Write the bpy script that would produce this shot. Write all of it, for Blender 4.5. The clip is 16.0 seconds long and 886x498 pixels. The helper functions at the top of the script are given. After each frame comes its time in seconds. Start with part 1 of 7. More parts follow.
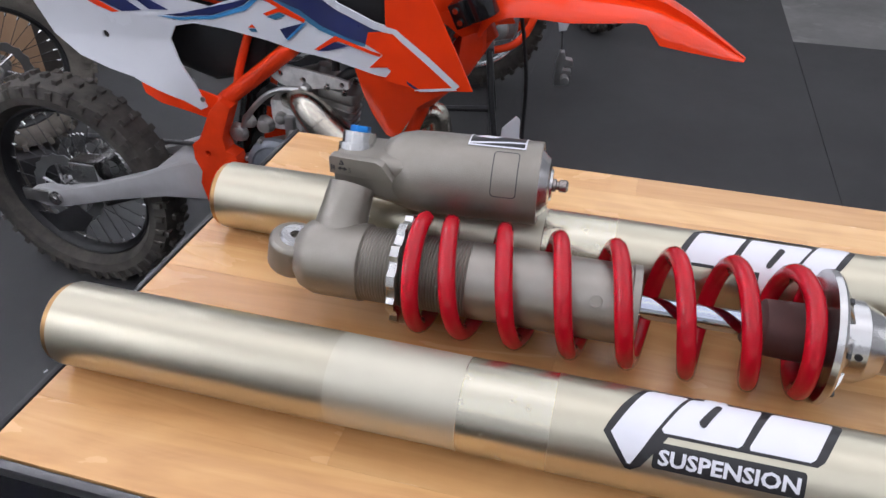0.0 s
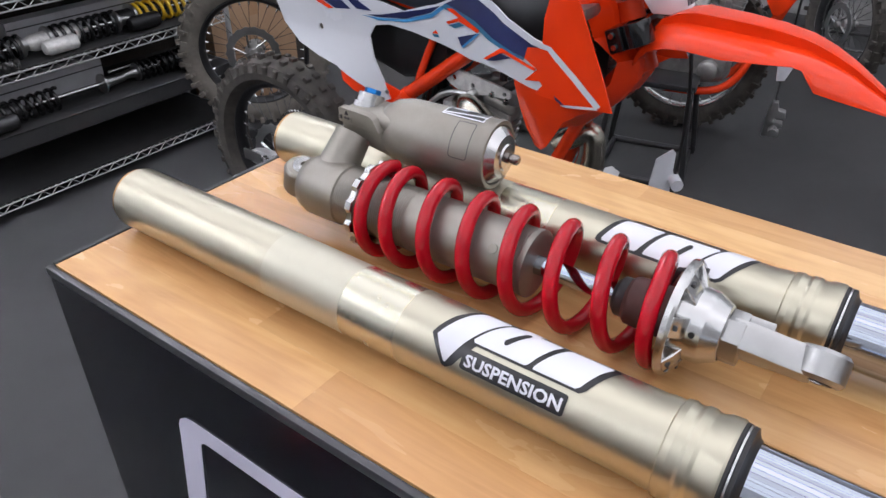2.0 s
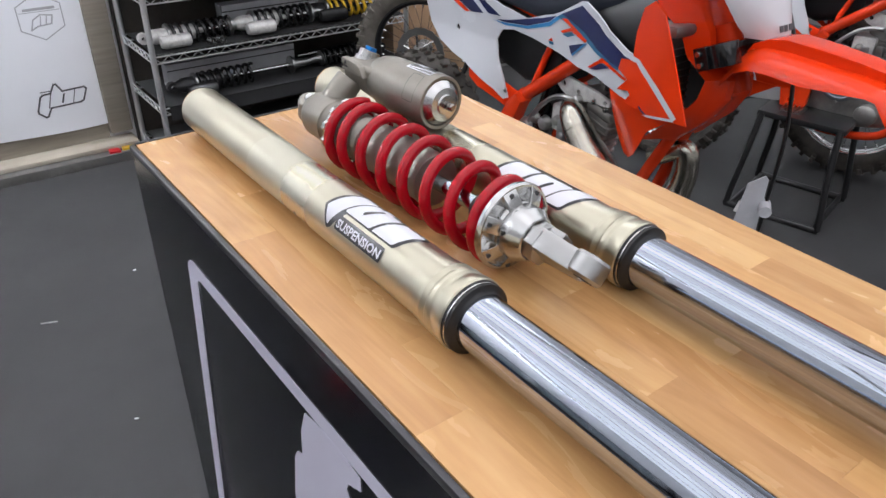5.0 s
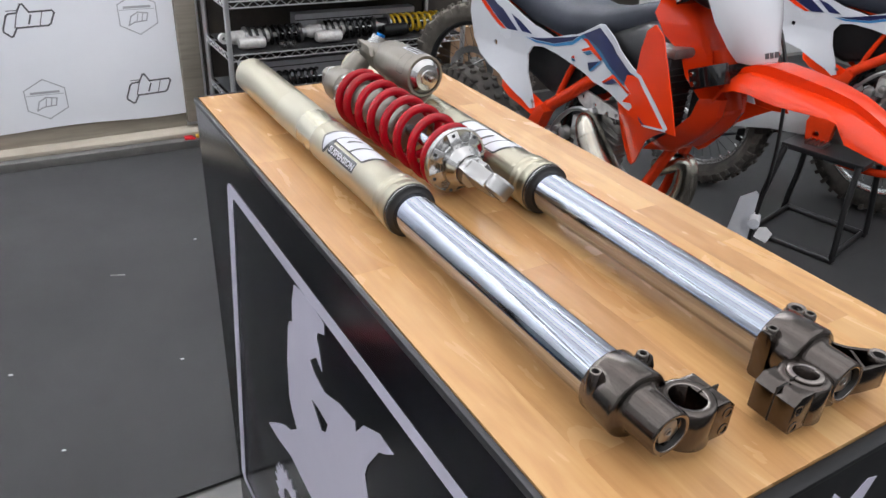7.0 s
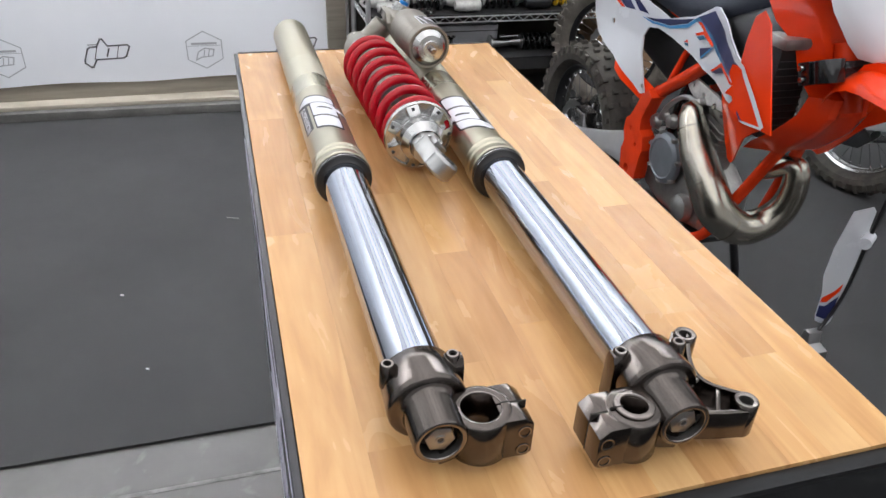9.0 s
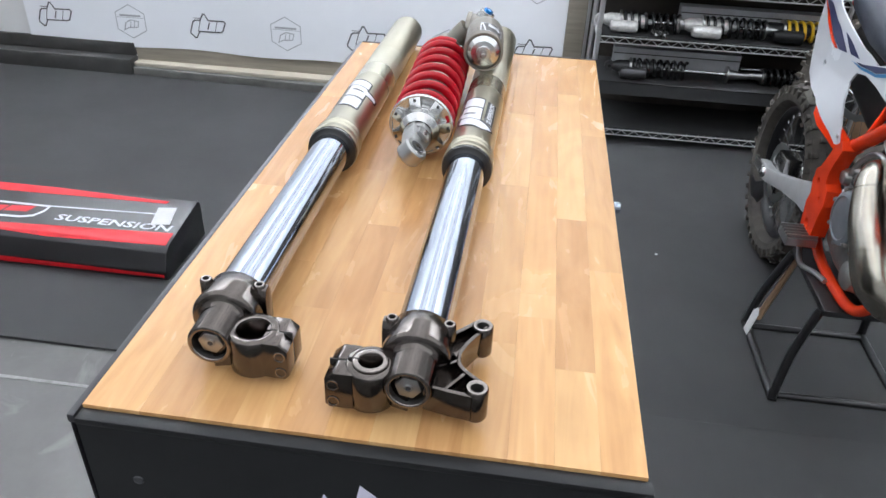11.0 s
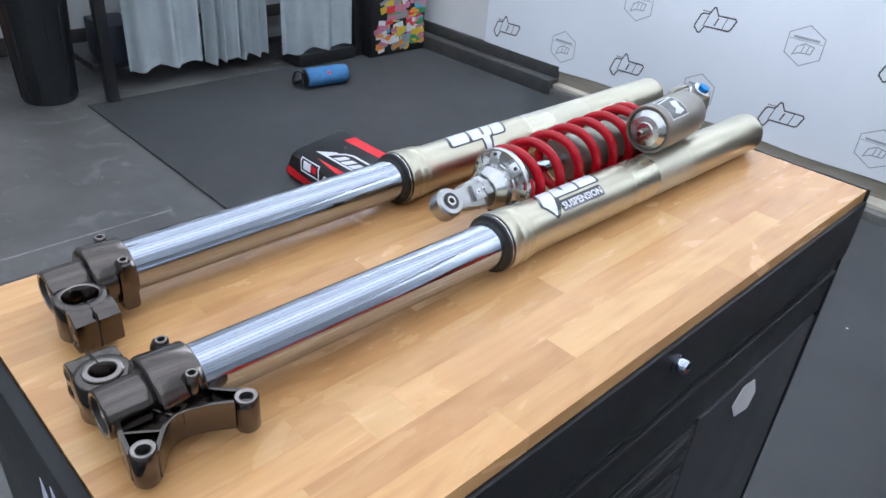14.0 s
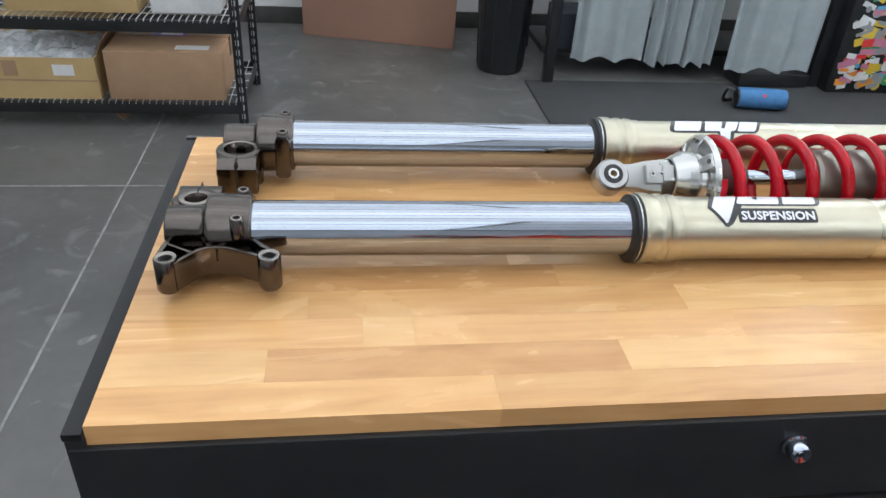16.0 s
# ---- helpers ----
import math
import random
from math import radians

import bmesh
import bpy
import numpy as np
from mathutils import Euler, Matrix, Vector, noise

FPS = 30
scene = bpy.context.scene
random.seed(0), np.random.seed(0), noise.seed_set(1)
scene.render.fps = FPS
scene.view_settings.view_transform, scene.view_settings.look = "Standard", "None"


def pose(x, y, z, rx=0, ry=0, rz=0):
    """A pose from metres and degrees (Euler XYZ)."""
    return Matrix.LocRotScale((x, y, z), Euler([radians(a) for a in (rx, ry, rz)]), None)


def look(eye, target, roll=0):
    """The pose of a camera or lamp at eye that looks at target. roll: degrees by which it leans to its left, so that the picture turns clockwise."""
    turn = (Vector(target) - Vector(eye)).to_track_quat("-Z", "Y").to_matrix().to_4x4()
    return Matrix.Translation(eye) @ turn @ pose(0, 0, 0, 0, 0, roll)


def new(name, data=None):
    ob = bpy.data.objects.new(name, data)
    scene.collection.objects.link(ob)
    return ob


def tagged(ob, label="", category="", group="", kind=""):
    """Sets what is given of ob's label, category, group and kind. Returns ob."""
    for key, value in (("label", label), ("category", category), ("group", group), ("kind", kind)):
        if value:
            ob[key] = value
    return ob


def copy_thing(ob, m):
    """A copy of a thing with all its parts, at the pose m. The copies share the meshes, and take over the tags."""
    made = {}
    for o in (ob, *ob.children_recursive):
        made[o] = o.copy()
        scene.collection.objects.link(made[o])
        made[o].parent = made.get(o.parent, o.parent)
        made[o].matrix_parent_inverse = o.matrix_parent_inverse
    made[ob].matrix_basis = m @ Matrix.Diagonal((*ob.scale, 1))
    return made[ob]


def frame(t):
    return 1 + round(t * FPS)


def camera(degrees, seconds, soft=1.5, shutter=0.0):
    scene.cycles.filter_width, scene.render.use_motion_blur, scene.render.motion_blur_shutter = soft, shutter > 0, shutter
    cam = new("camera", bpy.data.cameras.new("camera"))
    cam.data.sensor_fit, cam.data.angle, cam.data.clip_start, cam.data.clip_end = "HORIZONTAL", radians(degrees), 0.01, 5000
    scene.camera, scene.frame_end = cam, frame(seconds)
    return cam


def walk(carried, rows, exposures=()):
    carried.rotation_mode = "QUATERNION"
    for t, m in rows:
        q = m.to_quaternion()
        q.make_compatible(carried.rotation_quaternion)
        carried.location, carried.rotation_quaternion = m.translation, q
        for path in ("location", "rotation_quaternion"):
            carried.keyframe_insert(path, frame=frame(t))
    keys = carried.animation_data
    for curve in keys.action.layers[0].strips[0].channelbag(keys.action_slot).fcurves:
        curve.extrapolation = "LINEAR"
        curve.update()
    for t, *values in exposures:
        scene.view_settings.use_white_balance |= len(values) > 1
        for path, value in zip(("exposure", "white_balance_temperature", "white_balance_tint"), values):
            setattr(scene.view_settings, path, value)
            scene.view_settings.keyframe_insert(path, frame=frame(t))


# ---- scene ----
cam = camera(62.1, 16.0, soft=1.5)
PATH = [
    (0, (0.357, -0.211, 1.467), (-0.087, 1.36, 0.311), 0.2),
    (0.5, (0.433, -0.212, 1.473), (-0.174, 1.315, 0.334), 0.2),
    (1, (0.503, -0.214, 1.468), (-0.258, 1.252, 0.34), 0.3),
    (1.5, (0.563, -0.215, 1.466), (-0.325, 1.188, 0.351), 0.4),
    (2, (0.601, -0.236, 1.474), (-0.384, 1.119, 0.381), 0.3),
    (2.5, (0.684, -0.306, 1.48), (-0.359, 1.019, 0.405), 0.4),
    (3, (0.772, -0.357, 1.485), (-0.303, 0.953, 0.424), 1.5),
    (3.2, (0.797, -0.358, 1.495), (-0.296, 0.942, 0.437), 1.9),
    (5.3, (0.965, -0.206, 1.487), (-0.411, 0.799, 0.441), 1.2),
    (5.5, (0.998, -0.231, 1.494), (-0.39, 0.761, 0.452), 1.4),
    (6, (1.092, -0.294, 1.5), (-0.316, 0.689, 0.475), 2.1),
    (6.5, (1.168, -0.32, 1.506), (-0.261, 0.653, 0.5), 3.0),
    (7, (1.222, -0.269, 1.513), (-0.247, 0.653, 0.518), 3.4),
    (7.5, (1.27, -0.194, 1.514), (-0.252, 0.636, 0.517), 3.4),
    (8, (1.333, -0.125, 1.509), (-0.234, 0.587, 0.492), 2.8),
    (8.5, (1.348, -0.079, 1.513), (-0.247, 0.521, 0.466), 2.4),
    (9, (1.307, -0.017, 1.517), (-0.303, 0.486, 0.443), 2.9),
    (9.2, (1.291, 0.007, 1.519), (-0.327, 0.468, 0.437), 3.2),
    (11.3, (1.431, 0.364, 1.546), (-0.234, 0.101, 0.47), 2.4),
    (11.5, (1.397, 0.37, 1.544), (-0.258, 0.069, 0.463), 2.3),
    (12, (1.323, 0.381, 1.54), (-0.296, -0.046, 0.446), 2.5),
    (12.5, (1.278, 0.454, 1.534), (-0.269, -0.185, 0.438), 2.8),
    (13, (1.24, 0.596, 1.534), (-0.199, -0.279, 0.454), 3.1),
    (13.5, (1.189, 0.692, 1.54), (-0.146, -0.36, 0.486), 3.9),
    (14, (1.108, 0.699, 1.528), (-0.127, -0.485, 0.493), 4.8),
    (14.5, (1.025, 0.694, 1.519), (-0.023, -0.648, 0.471), 5.6),
    (15, (0.993, 0.717, 1.51), (0.247, -0.803, 0.445), 5.2),
    (15.5, (0.914, 0.777, 1.495), (0.459, -0.85, 0.424), 4.9),
    (16, (0.847, 0.827, 1.472), (0.59, -0.84, 0.397), 4.0),
]
walk(cam, [(t, look(eye, target, roll)) for t, eye, target, roll in PATH], [(0.0, -1.17, 6250, 18), (3.0, -1.04, 6360, 16), (5.5, -1.10, 6450, 14), (9.0, -0.98, 6550, 12), (11.5, -0.84, 6120, 9), (12.5, -0.90, 5950, 7), (13.5, -0.98, 5600, 10), (14.5, -1.03, 5850, 9), (16.0, -0.97, 6150, 7)])

# ---- light: LED strips on the workshop ceiling ----
world = bpy.data.worlds.new("workshop_world")
scene.world = world
world.use_nodes = True
world.node_tree.nodes["Background"].inputs[0].default_value = (0.75, 0.85, 1.0, 1)
world.node_tree.nodes["Background"].inputs[1].default_value = 0.02
CEIL = 3.9
PANEL_POWER = 1.7
SOUTH_POWER = 2.5
LOW_POWER = 3.2
NORTH_POWER = 3.2
BIKES_POWER = 0.9
WEST_POWER = 3.2


# ---- materials ----
def mat(name, col, rough=0.5, metal=0.0, col2=None, scale=12.0, stretch=(1, 1, 1), bump=0.0, bscale=150.0, coat=0.0,
        vary=0.0, rvar=0.08, emit=None, power=0.0, spec=0.5, aniso=0.0):
    m = bpy.data.materials.new(name)
    m.use_nodes = True
    nt = m.node_tree
    b = nt.nodes["Principled BSDF"]
    b.inputs["Metallic"].default_value = metal
    b.inputs["Coat Weight"].default_value = coat
    b.inputs["Coat Roughness"].default_value = 0.08
    b.inputs["Specular IOR Level"].default_value = spec
    b.inputs["Anisotropic"].default_value = aniso
    tc = nt.nodes.new("ShaderNodeTexCoord")
    mp = nt.nodes.new("ShaderNodeMapping")
    mp.inputs["Scale"].default_value = stretch
    nt.links.new(tc.outputs["Object"], mp.inputs["Vector"])
    n1 = nt.nodes.new("ShaderNodeTexNoise")
    n1.inputs["Scale"].default_value = scale
    n1.inputs["Detail"].default_value = 6
    n1.inputs["Roughness"].default_value = 0.65
    nt.links.new(mp.outputs["Vector"], n1.inputs["Vector"])
    ramp = nt.nodes.new("ShaderNodeMapRange")
    ramp.inputs["From Min"].default_value, ramp.inputs["From Max"].default_value = 0.32, 0.68
    nt.links.new(n1.outputs["Fac"], ramp.inputs["Value"])
    mix = nt.nodes.new("ShaderNodeMix")
    mix.data_type = "RGBA"
    c2 = col2 or tuple(c * 0.82 for c in col)
    mix.inputs["A"].default_value, mix.inputs["B"].default_value = (*col, 1), (*c2, 1)
    nt.links.new(ramp.outputs["Result"], mix.inputs["Factor"])
    colour = mix.outputs["Result"]
    if vary:
        oi = nt.nodes.new("ShaderNodeObjectInfo")
        hs = nt.nodes.new("ShaderNodeHueSaturation")
        mr = nt.nodes.new("ShaderNodeMapRange")
        mr.inputs["To Min"].default_value, mr.inputs["To Max"].default_value = 1 - vary, 1 + vary * 0.6
        nt.links.new(oi.outputs["Random"], mr.inputs["Value"])
        nt.links.new(mr.outputs["Result"], hs.inputs["Value"])
        nt.links.new(colour, hs.inputs["Color"])
        colour = hs.outputs["Color"]
    nt.links.new(colour, b.inputs["Base Color"])
    rr = nt.nodes.new("ShaderNodeMapRange")
    rr.inputs["To Min"].default_value, rr.inputs["To Max"].default_value = max(0.02, rough - rvar), min(1, rough + rvar)
    nt.links.new(n1.outputs["Fac"], rr.inputs["Value"])
    nt.links.new(rr.outputs["Result"], b.inputs["Roughness"])
    if bump:
        n2 = nt.nodes.new("ShaderNodeTexNoise")
        n2.inputs["Scale"].default_value = bscale
        n2.inputs["Detail"].default_value = 3
        nt.links.new(mp.outputs["Vector"], n2.inputs["Vector"])
        bp = nt.nodes.new("ShaderNodeBump")
        bp.inputs["Strength"].default_value = bump
        bp.inputs["Distance"].default_value = 0.002
        nt.links.new(n2.outputs["Fac"], bp.inputs["Height"])
        nt.links.new(bp.outputs["Normal"], b.inputs["Normal"])
    if emit:
        b.inputs["Emission Color"].default_value = (*emit, 1)
        b.inputs["Emission Strength"].default_value = power
    return m


def wood_mat(name, dark, mid_, light):
    """Maple: cloudy figure and fine fibres along x, each board with its own tone, small knots."""
    m = bpy.data.materials.new(name)
    m.use_nodes = True
    nt = m.node_tree
    N, L = nt.nodes, nt.links
    b = N["Principled BSDF"]
    tc, oi = N.new("ShaderNodeTexCoord"), N.new("ShaderNodeObjectInfo")
    off = N.new("ShaderNodeVectorMath")
    off.operation = "MULTIPLY_ADD"
    comb = N.new("ShaderNodeCombineXYZ")
    for k in range(3):
        L.new(oi.outputs["Random"], comb.inputs[k])
    off.inputs[1].default_value = (7.0, 13.0, 5.0)
    L.new(comb.outputs[0], off.inputs[0])
    L.new(tc.outputs["Object"], off.inputs[2])

    def noise(stretch, scale, detail, distort=0.0):
        mp = N.new("ShaderNodeMapping")
        mp.inputs["Scale"].default_value = stretch
        L.new(off.outputs[0], mp.inputs["Vector"])
        n = N.new("ShaderNodeTexNoise")
        n.inputs["Scale"].default_value, n.inputs["Detail"].default_value, n.inputs["Distortion"].default_value = scale, detail, distort
        L.new(mp.outputs[0], n.inputs["Vector"])
        return n.outputs["Fac"]

    def mad(v, k, c):
        n = N.new("ShaderNodeMath")
        n.operation = "MULTIPLY_ADD"
        n.inputs[1].default_value = k
        L.new(v, n.inputs[0])
        if isinstance(c, float):
            n.inputs[2].default_value = c
        else:
            L.new(c, n.inputs[2])
        return n.outputs[0]
    cloud = noise((5.0, 16.0, 16.0), 1.0, 4, 1.6)
    figure = noise((2.2, 26.0, 26.0), 1.5, 4, 2.6)
    fine = noise((9.0, 190.0, 190.0), 1.0, 5)
    big = noise((1, 1, 1), 5.0, 3)
    ramp = N.new("ShaderNodeValToRGB")
    e = ramp.color_ramp.elements
    e[0].position, e[0].color = 0.32, (*dark, 1)
    e[1].position, e[1].color = 0.66, (*light, 1)
    ramp.color_ramp.elements.new(0.5).color = (*mid_, 1)
    L.new(mad(fine, 0.10, mad(figure, 0.32, mad(cloud, 0.42, mad(big, 0.16, 0.0)))), ramp.inputs["Fac"])
    hs = N.new("ShaderNodeHueSaturation")
    mv = N.new("ShaderNodeMapRange")
    mv.inputs["To Min"].default_value, mv.inputs["To Max"].default_value = 0.93, 1.06
    L.new(oi.outputs["Random"], mv.inputs["Value"])
    L.new(mv.outputs[0], hs.inputs["Value"])
    L.new(ramp.outputs["Color"], hs.inputs["Color"])

    def stain(colour, scale, stretch, lo, hi, most, tint):
        """Spots of a darker tint, where a cell pattern comes near its centres."""
        vor = N.new("ShaderNodeTexVoronoi")
        vor.inputs["Scale"].default_value = scale
        vm = N.new("ShaderNodeMapping")
        vm.inputs["Scale"].default_value = stretch
        L.new(off.outputs[0], vm.inputs["Vector"])
        L.new(vm.outputs[0], vor.inputs["Vector"])
        kr = N.new("ShaderNodeMapRange")
        kr.inputs["From Min"].default_value, kr.inputs["From Max"].default_value = lo, hi
        kr.inputs["To Min"].default_value, kr.inputs["To Max"].default_value = most, 0.0
        L.new(vor.outputs["Distance"], kr.inputs["Value"])
        kn = N.new("ShaderNodeMix")
        kn.data_type = "RGBA"
        kn.inputs["B"].default_value = (*tint, 1)
        L.new(kr.outputs[0], kn.inputs["Factor"])
        L.new(colour, kn.inputs["A"])
        return kn.outputs["Result"]
    c = stain(hs.outputs["Color"], 4.0, (1.0, 2.2, 1.0), 0.0, 0.30, 0.35, dark)
    c = stain(c, 5.0, (1.0, 2.0, 1.0), 0.008, 0.040, 0.70, (0.26, 0.12, 0.05))
    c = stain(c, 11.0, (0.35, 9.0, 1.0), 0.0, 0.05, 0.45, (0.30, 0.16, 0.07))
    L.new(c, b.inputs["Base Color"])
    rg = N.new("ShaderNodeMapRange")
    rg.inputs["To Min"].default_value, rg.inputs["To Max"].default_value = 0.17, 0.34
    L.new(cloud, rg.inputs["Value"])
    L.new(rg.outputs[0], b.inputs["Roughness"])
    bp = N.new("ShaderNodeBump")
    bp.inputs["Strength"].default_value = 0.05
    bp.inputs["Distance"].default_value = 0.001
    L.new(fine, bp.inputs["Height"])
    L.new(bp.outputs[0], b.inputs["Normal"])
    return m


def concrete_mat(name):
    m = mat(name, (0.128, 0.124, 0.118), 0.36, 0, (0.066, 0.064, 0.061), 1.3, bump=0.08, bscale=60, rvar=0.2)
    nt = m.node_tree
    N, L = nt.nodes, nt.links
    b = N["Principled BSDF"]
    old = b.inputs["Base Color"].links[0].from_socket
    tc = N.new("ShaderNodeTexCoord")
    n = N.new("ShaderNodeTexNoise")
    n.inputs["Scale"].default_value, n.inputs["Detail"].default_value, n.inputs["Distortion"].default_value = 5.0, 9, 1.5
    L.new(tc.outputs["Object"], n.inputs["Vector"])
    r = N.new("ShaderNodeMapRange")
    r.inputs["From Min"].default_value, r.inputs["From Max"].default_value = 0.58, 0.72
    r.inputs["To Max"].default_value = 0.40
    L.new(n.outputs["Fac"], r.inputs["Value"])
    mx = N.new("ShaderNodeMix")
    mx.data_type = "RGBA"
    mx.inputs["B"].default_value = (0.26, 0.255, 0.245, 1)
    L.new(r.outputs[0], mx.inputs["Factor"])
    L.new(old, mx.inputs["A"])
    # small chalky scuffs
    n3 = N.new("ShaderNodeTexNoise")
    n3.inputs["Scale"].default_value, n3.inputs["Detail"].default_value, n3.inputs["Distortion"].default_value = 9.0, 4, 0.6
    L.new(tc.outputs["Object"], n3.inputs["Vector"])
    r3 = N.new("ShaderNodeMapRange")
    r3.inputs["From Min"].default_value, r3.inputs["From Max"].default_value = 0.69, 0.76
    r3.inputs["To Max"].default_value = 0.6
    L.new(n3.outputs["Fac"], r3.inputs["Value"])
    mx3 = N.new("ShaderNodeMix")
    mx3.data_type = "RGBA"
    mx3.inputs["B"].default_value = (0.38, 0.375, 0.36, 1)
    L.new(r3.outputs[0], mx3.inputs["Factor"])
    L.new(mx.outputs["Result"], mx3.inputs["A"])
    L.new(mx3.outputs["Result"], b.inputs["Base Color"])
    return m


WOODS = [wood_mat("maple_amber", (0.434, 0.213, 0.079), (0.581, 0.310, 0.123), (0.677, 0.395, 0.170)), wood_mat("maple_honey", (0.495, 0.252, 0.096), (0.641, 0.359, 0.145), (0.727, 0.444, 0.197)), wood_mat("maple_pale", (0.576, 0.327, 0.134), (0.697, 0.421, 0.182), (0.778, 0.517, 0.250))]
WOOD = WOODS[1]
GOLD = mat("champagne_anodised", (0.53, 0.500, 0.392), 0.31, 1.0, (0.515, 0.486, 0.38), 9, (0.4, 6, 6), rvar=0.03)
GOLD_MATT = mat("champagne_anodised_matt", (0.58, 0.558, 0.455), 0.46, 0.85, (0.57, 0.548, 0.445), 60, rvar=0.02)
GOLD_BRIGHT = mat("champagne_anodised_bright", (0.60, 0.575, 0.462), 0.27, 1.0, (0.59, 0.565, 0.452), 60, rvar=0.015)
COPPER = mat("bronze_cap", (0.42, 0.25, 0.11), 0.35, 1.0)
CHROME = mat("hard_chrome", (0.41, 0.445, 0.51), 0.065, 1.0, (0.40, 0.435, 0.50), 40, rvar=0.006)
LUG = mat("bronze_grey_casting", (0.122, 0.108, 0.099), 0.175, 1.0, (0.110, 0.096, 0.088), 25, rvar=0.03)
LUG_EDGE = mat("bare_machined_metal", (0.30, 0.27, 0.25), 0.24, 1.0)
SILVER = mat("machined_aluminium", (0.60, 0.60, 0.595), 0.22, 1.0, (0.56, 0.56, 0.555), 30)
SATIN = mat("satin_aluminium", (0.44, 0.44, 0.435), 0.32, 1.0, (0.39, 0.39, 0.385), 30, bump=0.04, bscale=500)
TITAN = mat("grey_hardcoat", (0.30, 0.28, 0.245), 0.42, 0.75, (0.26, 0.243, 0.21), 30, bump=0.07, bscale=1200)
TITAN_LIGHT = mat("light_hardcoat", (0.32, 0.30, 0.265), 0.38, 0.8, (0.295, 0.277, 0.245), 40)
RED = mat("red_spring_paint", (0.42, 0.004, 0.013), 0.08, 0.0, (0.39, 0.004, 0.012), 40, spec=0.34, rvar=0.03)
BROWN = mat("brown_bump_foam", (0.075, 0.028, 0.024), 0.7)
BLACK = mat("black_rubber", (0.012, 0.012, 0.013), 0.45)
# near-black colour stands for the shade inside bores, sockets and slots
HOLE = mat("shaded_bore", (0.02, 0.018, 0.016), 0.5, 0.3)
BLUE = mat("blue_anodised", (0.02, 0.22, 0.62), 0.3, 0.8)
ST_BLACK = mat("sticker_black", (0.012, 0.012, 0.014), 0.3)
ST_WHITE = mat("sticker_white", (0.78, 0.79, 0.84), 0.3, 0, (0.76, 0.77, 0.82))
PANEL = mat("black_panel", (0.005, 0.005, 0.007), 0.16, 0, (0.004, 0.004, 0.006), 3, rvar=0.05, spec=0.28)
LILAC = mat("pale_vinyl", (0.74, 0.72, 0.86), 0.35, 0, (0.72, 0.70, 0.84))
CABINET = mat("black_powder_coat", (0.017, 0.0175, 0.0185), 0.42, 0, (0.014, 0.0145, 0.0155), 20, bump=0.05, bscale=700, spec=0.28)
# base lighter than the other black sheet: greys the lip for its sheen
LIP = mat("black_gloss_sheet_edge", (0.034, 0.034, 0.038), 0.32, 0, (0.026, 0.026, 0.029), 14, spec=0.6, rvar=0.1)
CAB_GREY = mat("dark_grey_sheet", (0.045, 0.046, 0.05), 0.42)
CONCRETE = concrete_mat("stained_concrete")
MATTING = mat("rubber_floor_mat", (0.042, 0.042, 0.0425), 0.62, 0, (0.034, 0.034, 0.0345), 1.3, bump=0.2, bscale=420, spec=0.16, rvar=0.10)
JOINT = mat("chalky_joint", (0.34, 0.335, 0.325), 0.8, 0, (0.17, 0.168, 0.163), 20)
WALL = mat("white_wall_paint", (0.74, 0.74, 0.74), 0.7, 0, (0.70, 0.70, 0.70), 4)
PLY = mat("bare_board", (0.30, 0.265, 0.215), 0.7, 0, (0.21, 0.185, 0.15), 6, (1, 0.4, 6), bump=0.1, bscale=40)
PLY_PALE = mat("pale_bare_board", (0.52, 0.47, 0.39), 0.7, 0, (0.36, 0.32, 0.26), 5, (1, 0.5, 6), bump=0.1, bscale=40)
KERB = mat("dusty_grey_kerb", (0.145, 0.14, 0.132), 0.6, 0, (0.085, 0.082, 0.078), 7)
BASE = mat("black_rubber_baseboard", (0.032, 0.031, 0.031), 0.5, 0, (0.055, 0.053, 0.05), 9)
BANNER = mat("white_banner_vinyl", (0.87, 0.885, 0.92), 0.42, 0, (0.84, 0.855, 0.895), 2.5, bump=0.25, bscale=3.5)
INK = mat("dark_print", (0.085, 0.085, 0.095), 0.5)
INK_GREY = mat("grey_print", (0.46, 0.47, 0.50), 0.5)
CEILING = mat("ceiling_white", (0.72, 0.76, 0.82), 0.8)
LED = mat("led_panel", (0.9, 0.9, 0.9), 0.5, emit=(0.93, 0.97, 1.0), power=PANEL_POWER)
# glow of the unseen panels added only to brighten the banner wall
BANNER_FILL = mat("wall_washer_glow", (0.9, 0.9, 0.9), 0.5, emit=(0.92, 0.96, 1.0), power=240.0)
BANNER_FILL_MID = mat("banner_fill_glow_middle", (0.9, 0.9, 0.9), 0.5, emit=(0.92, 0.96, 1.0), power=330.0)
LED_BIKES = mat("led_panel_bikes", (0.9, 0.9, 0.9), 0.5, emit=(0.93, 0.97, 1.0), power=BIKES_POWER)
LED_WEST = mat("led_panel_west", (0.9, 0.9, 0.9), 0.5, emit=(0.93, 0.97, 1.0), power=WEST_POWER)
LED_NORTH = mat("led_panel_north", (0.9, 0.9, 0.9), 0.5, emit=(0.93, 0.97, 1.0), power=NORTH_POWER)
# added unseen bench panel; uneven strip powers put bright bands on the chrome
BENCH_FILL = [mat("bench_fill_panel", (0.9, 0.9, 0.9), 0.5, emit=(0.95, 0.97, 1.0), power=LOW_POWER * k) for k in (0.78, 1.0, 1.30, 1.05, 0.82)]
LED_SOUTH = mat("led_panel_south", (0.9, 0.9, 0.9), 0.5, emit=(0.93, 0.97, 1.0), power=SOUTH_POWER)
WIRE = mat("chrome_wire", (0.80, 0.80, 0.80), 0.38, 0.8)
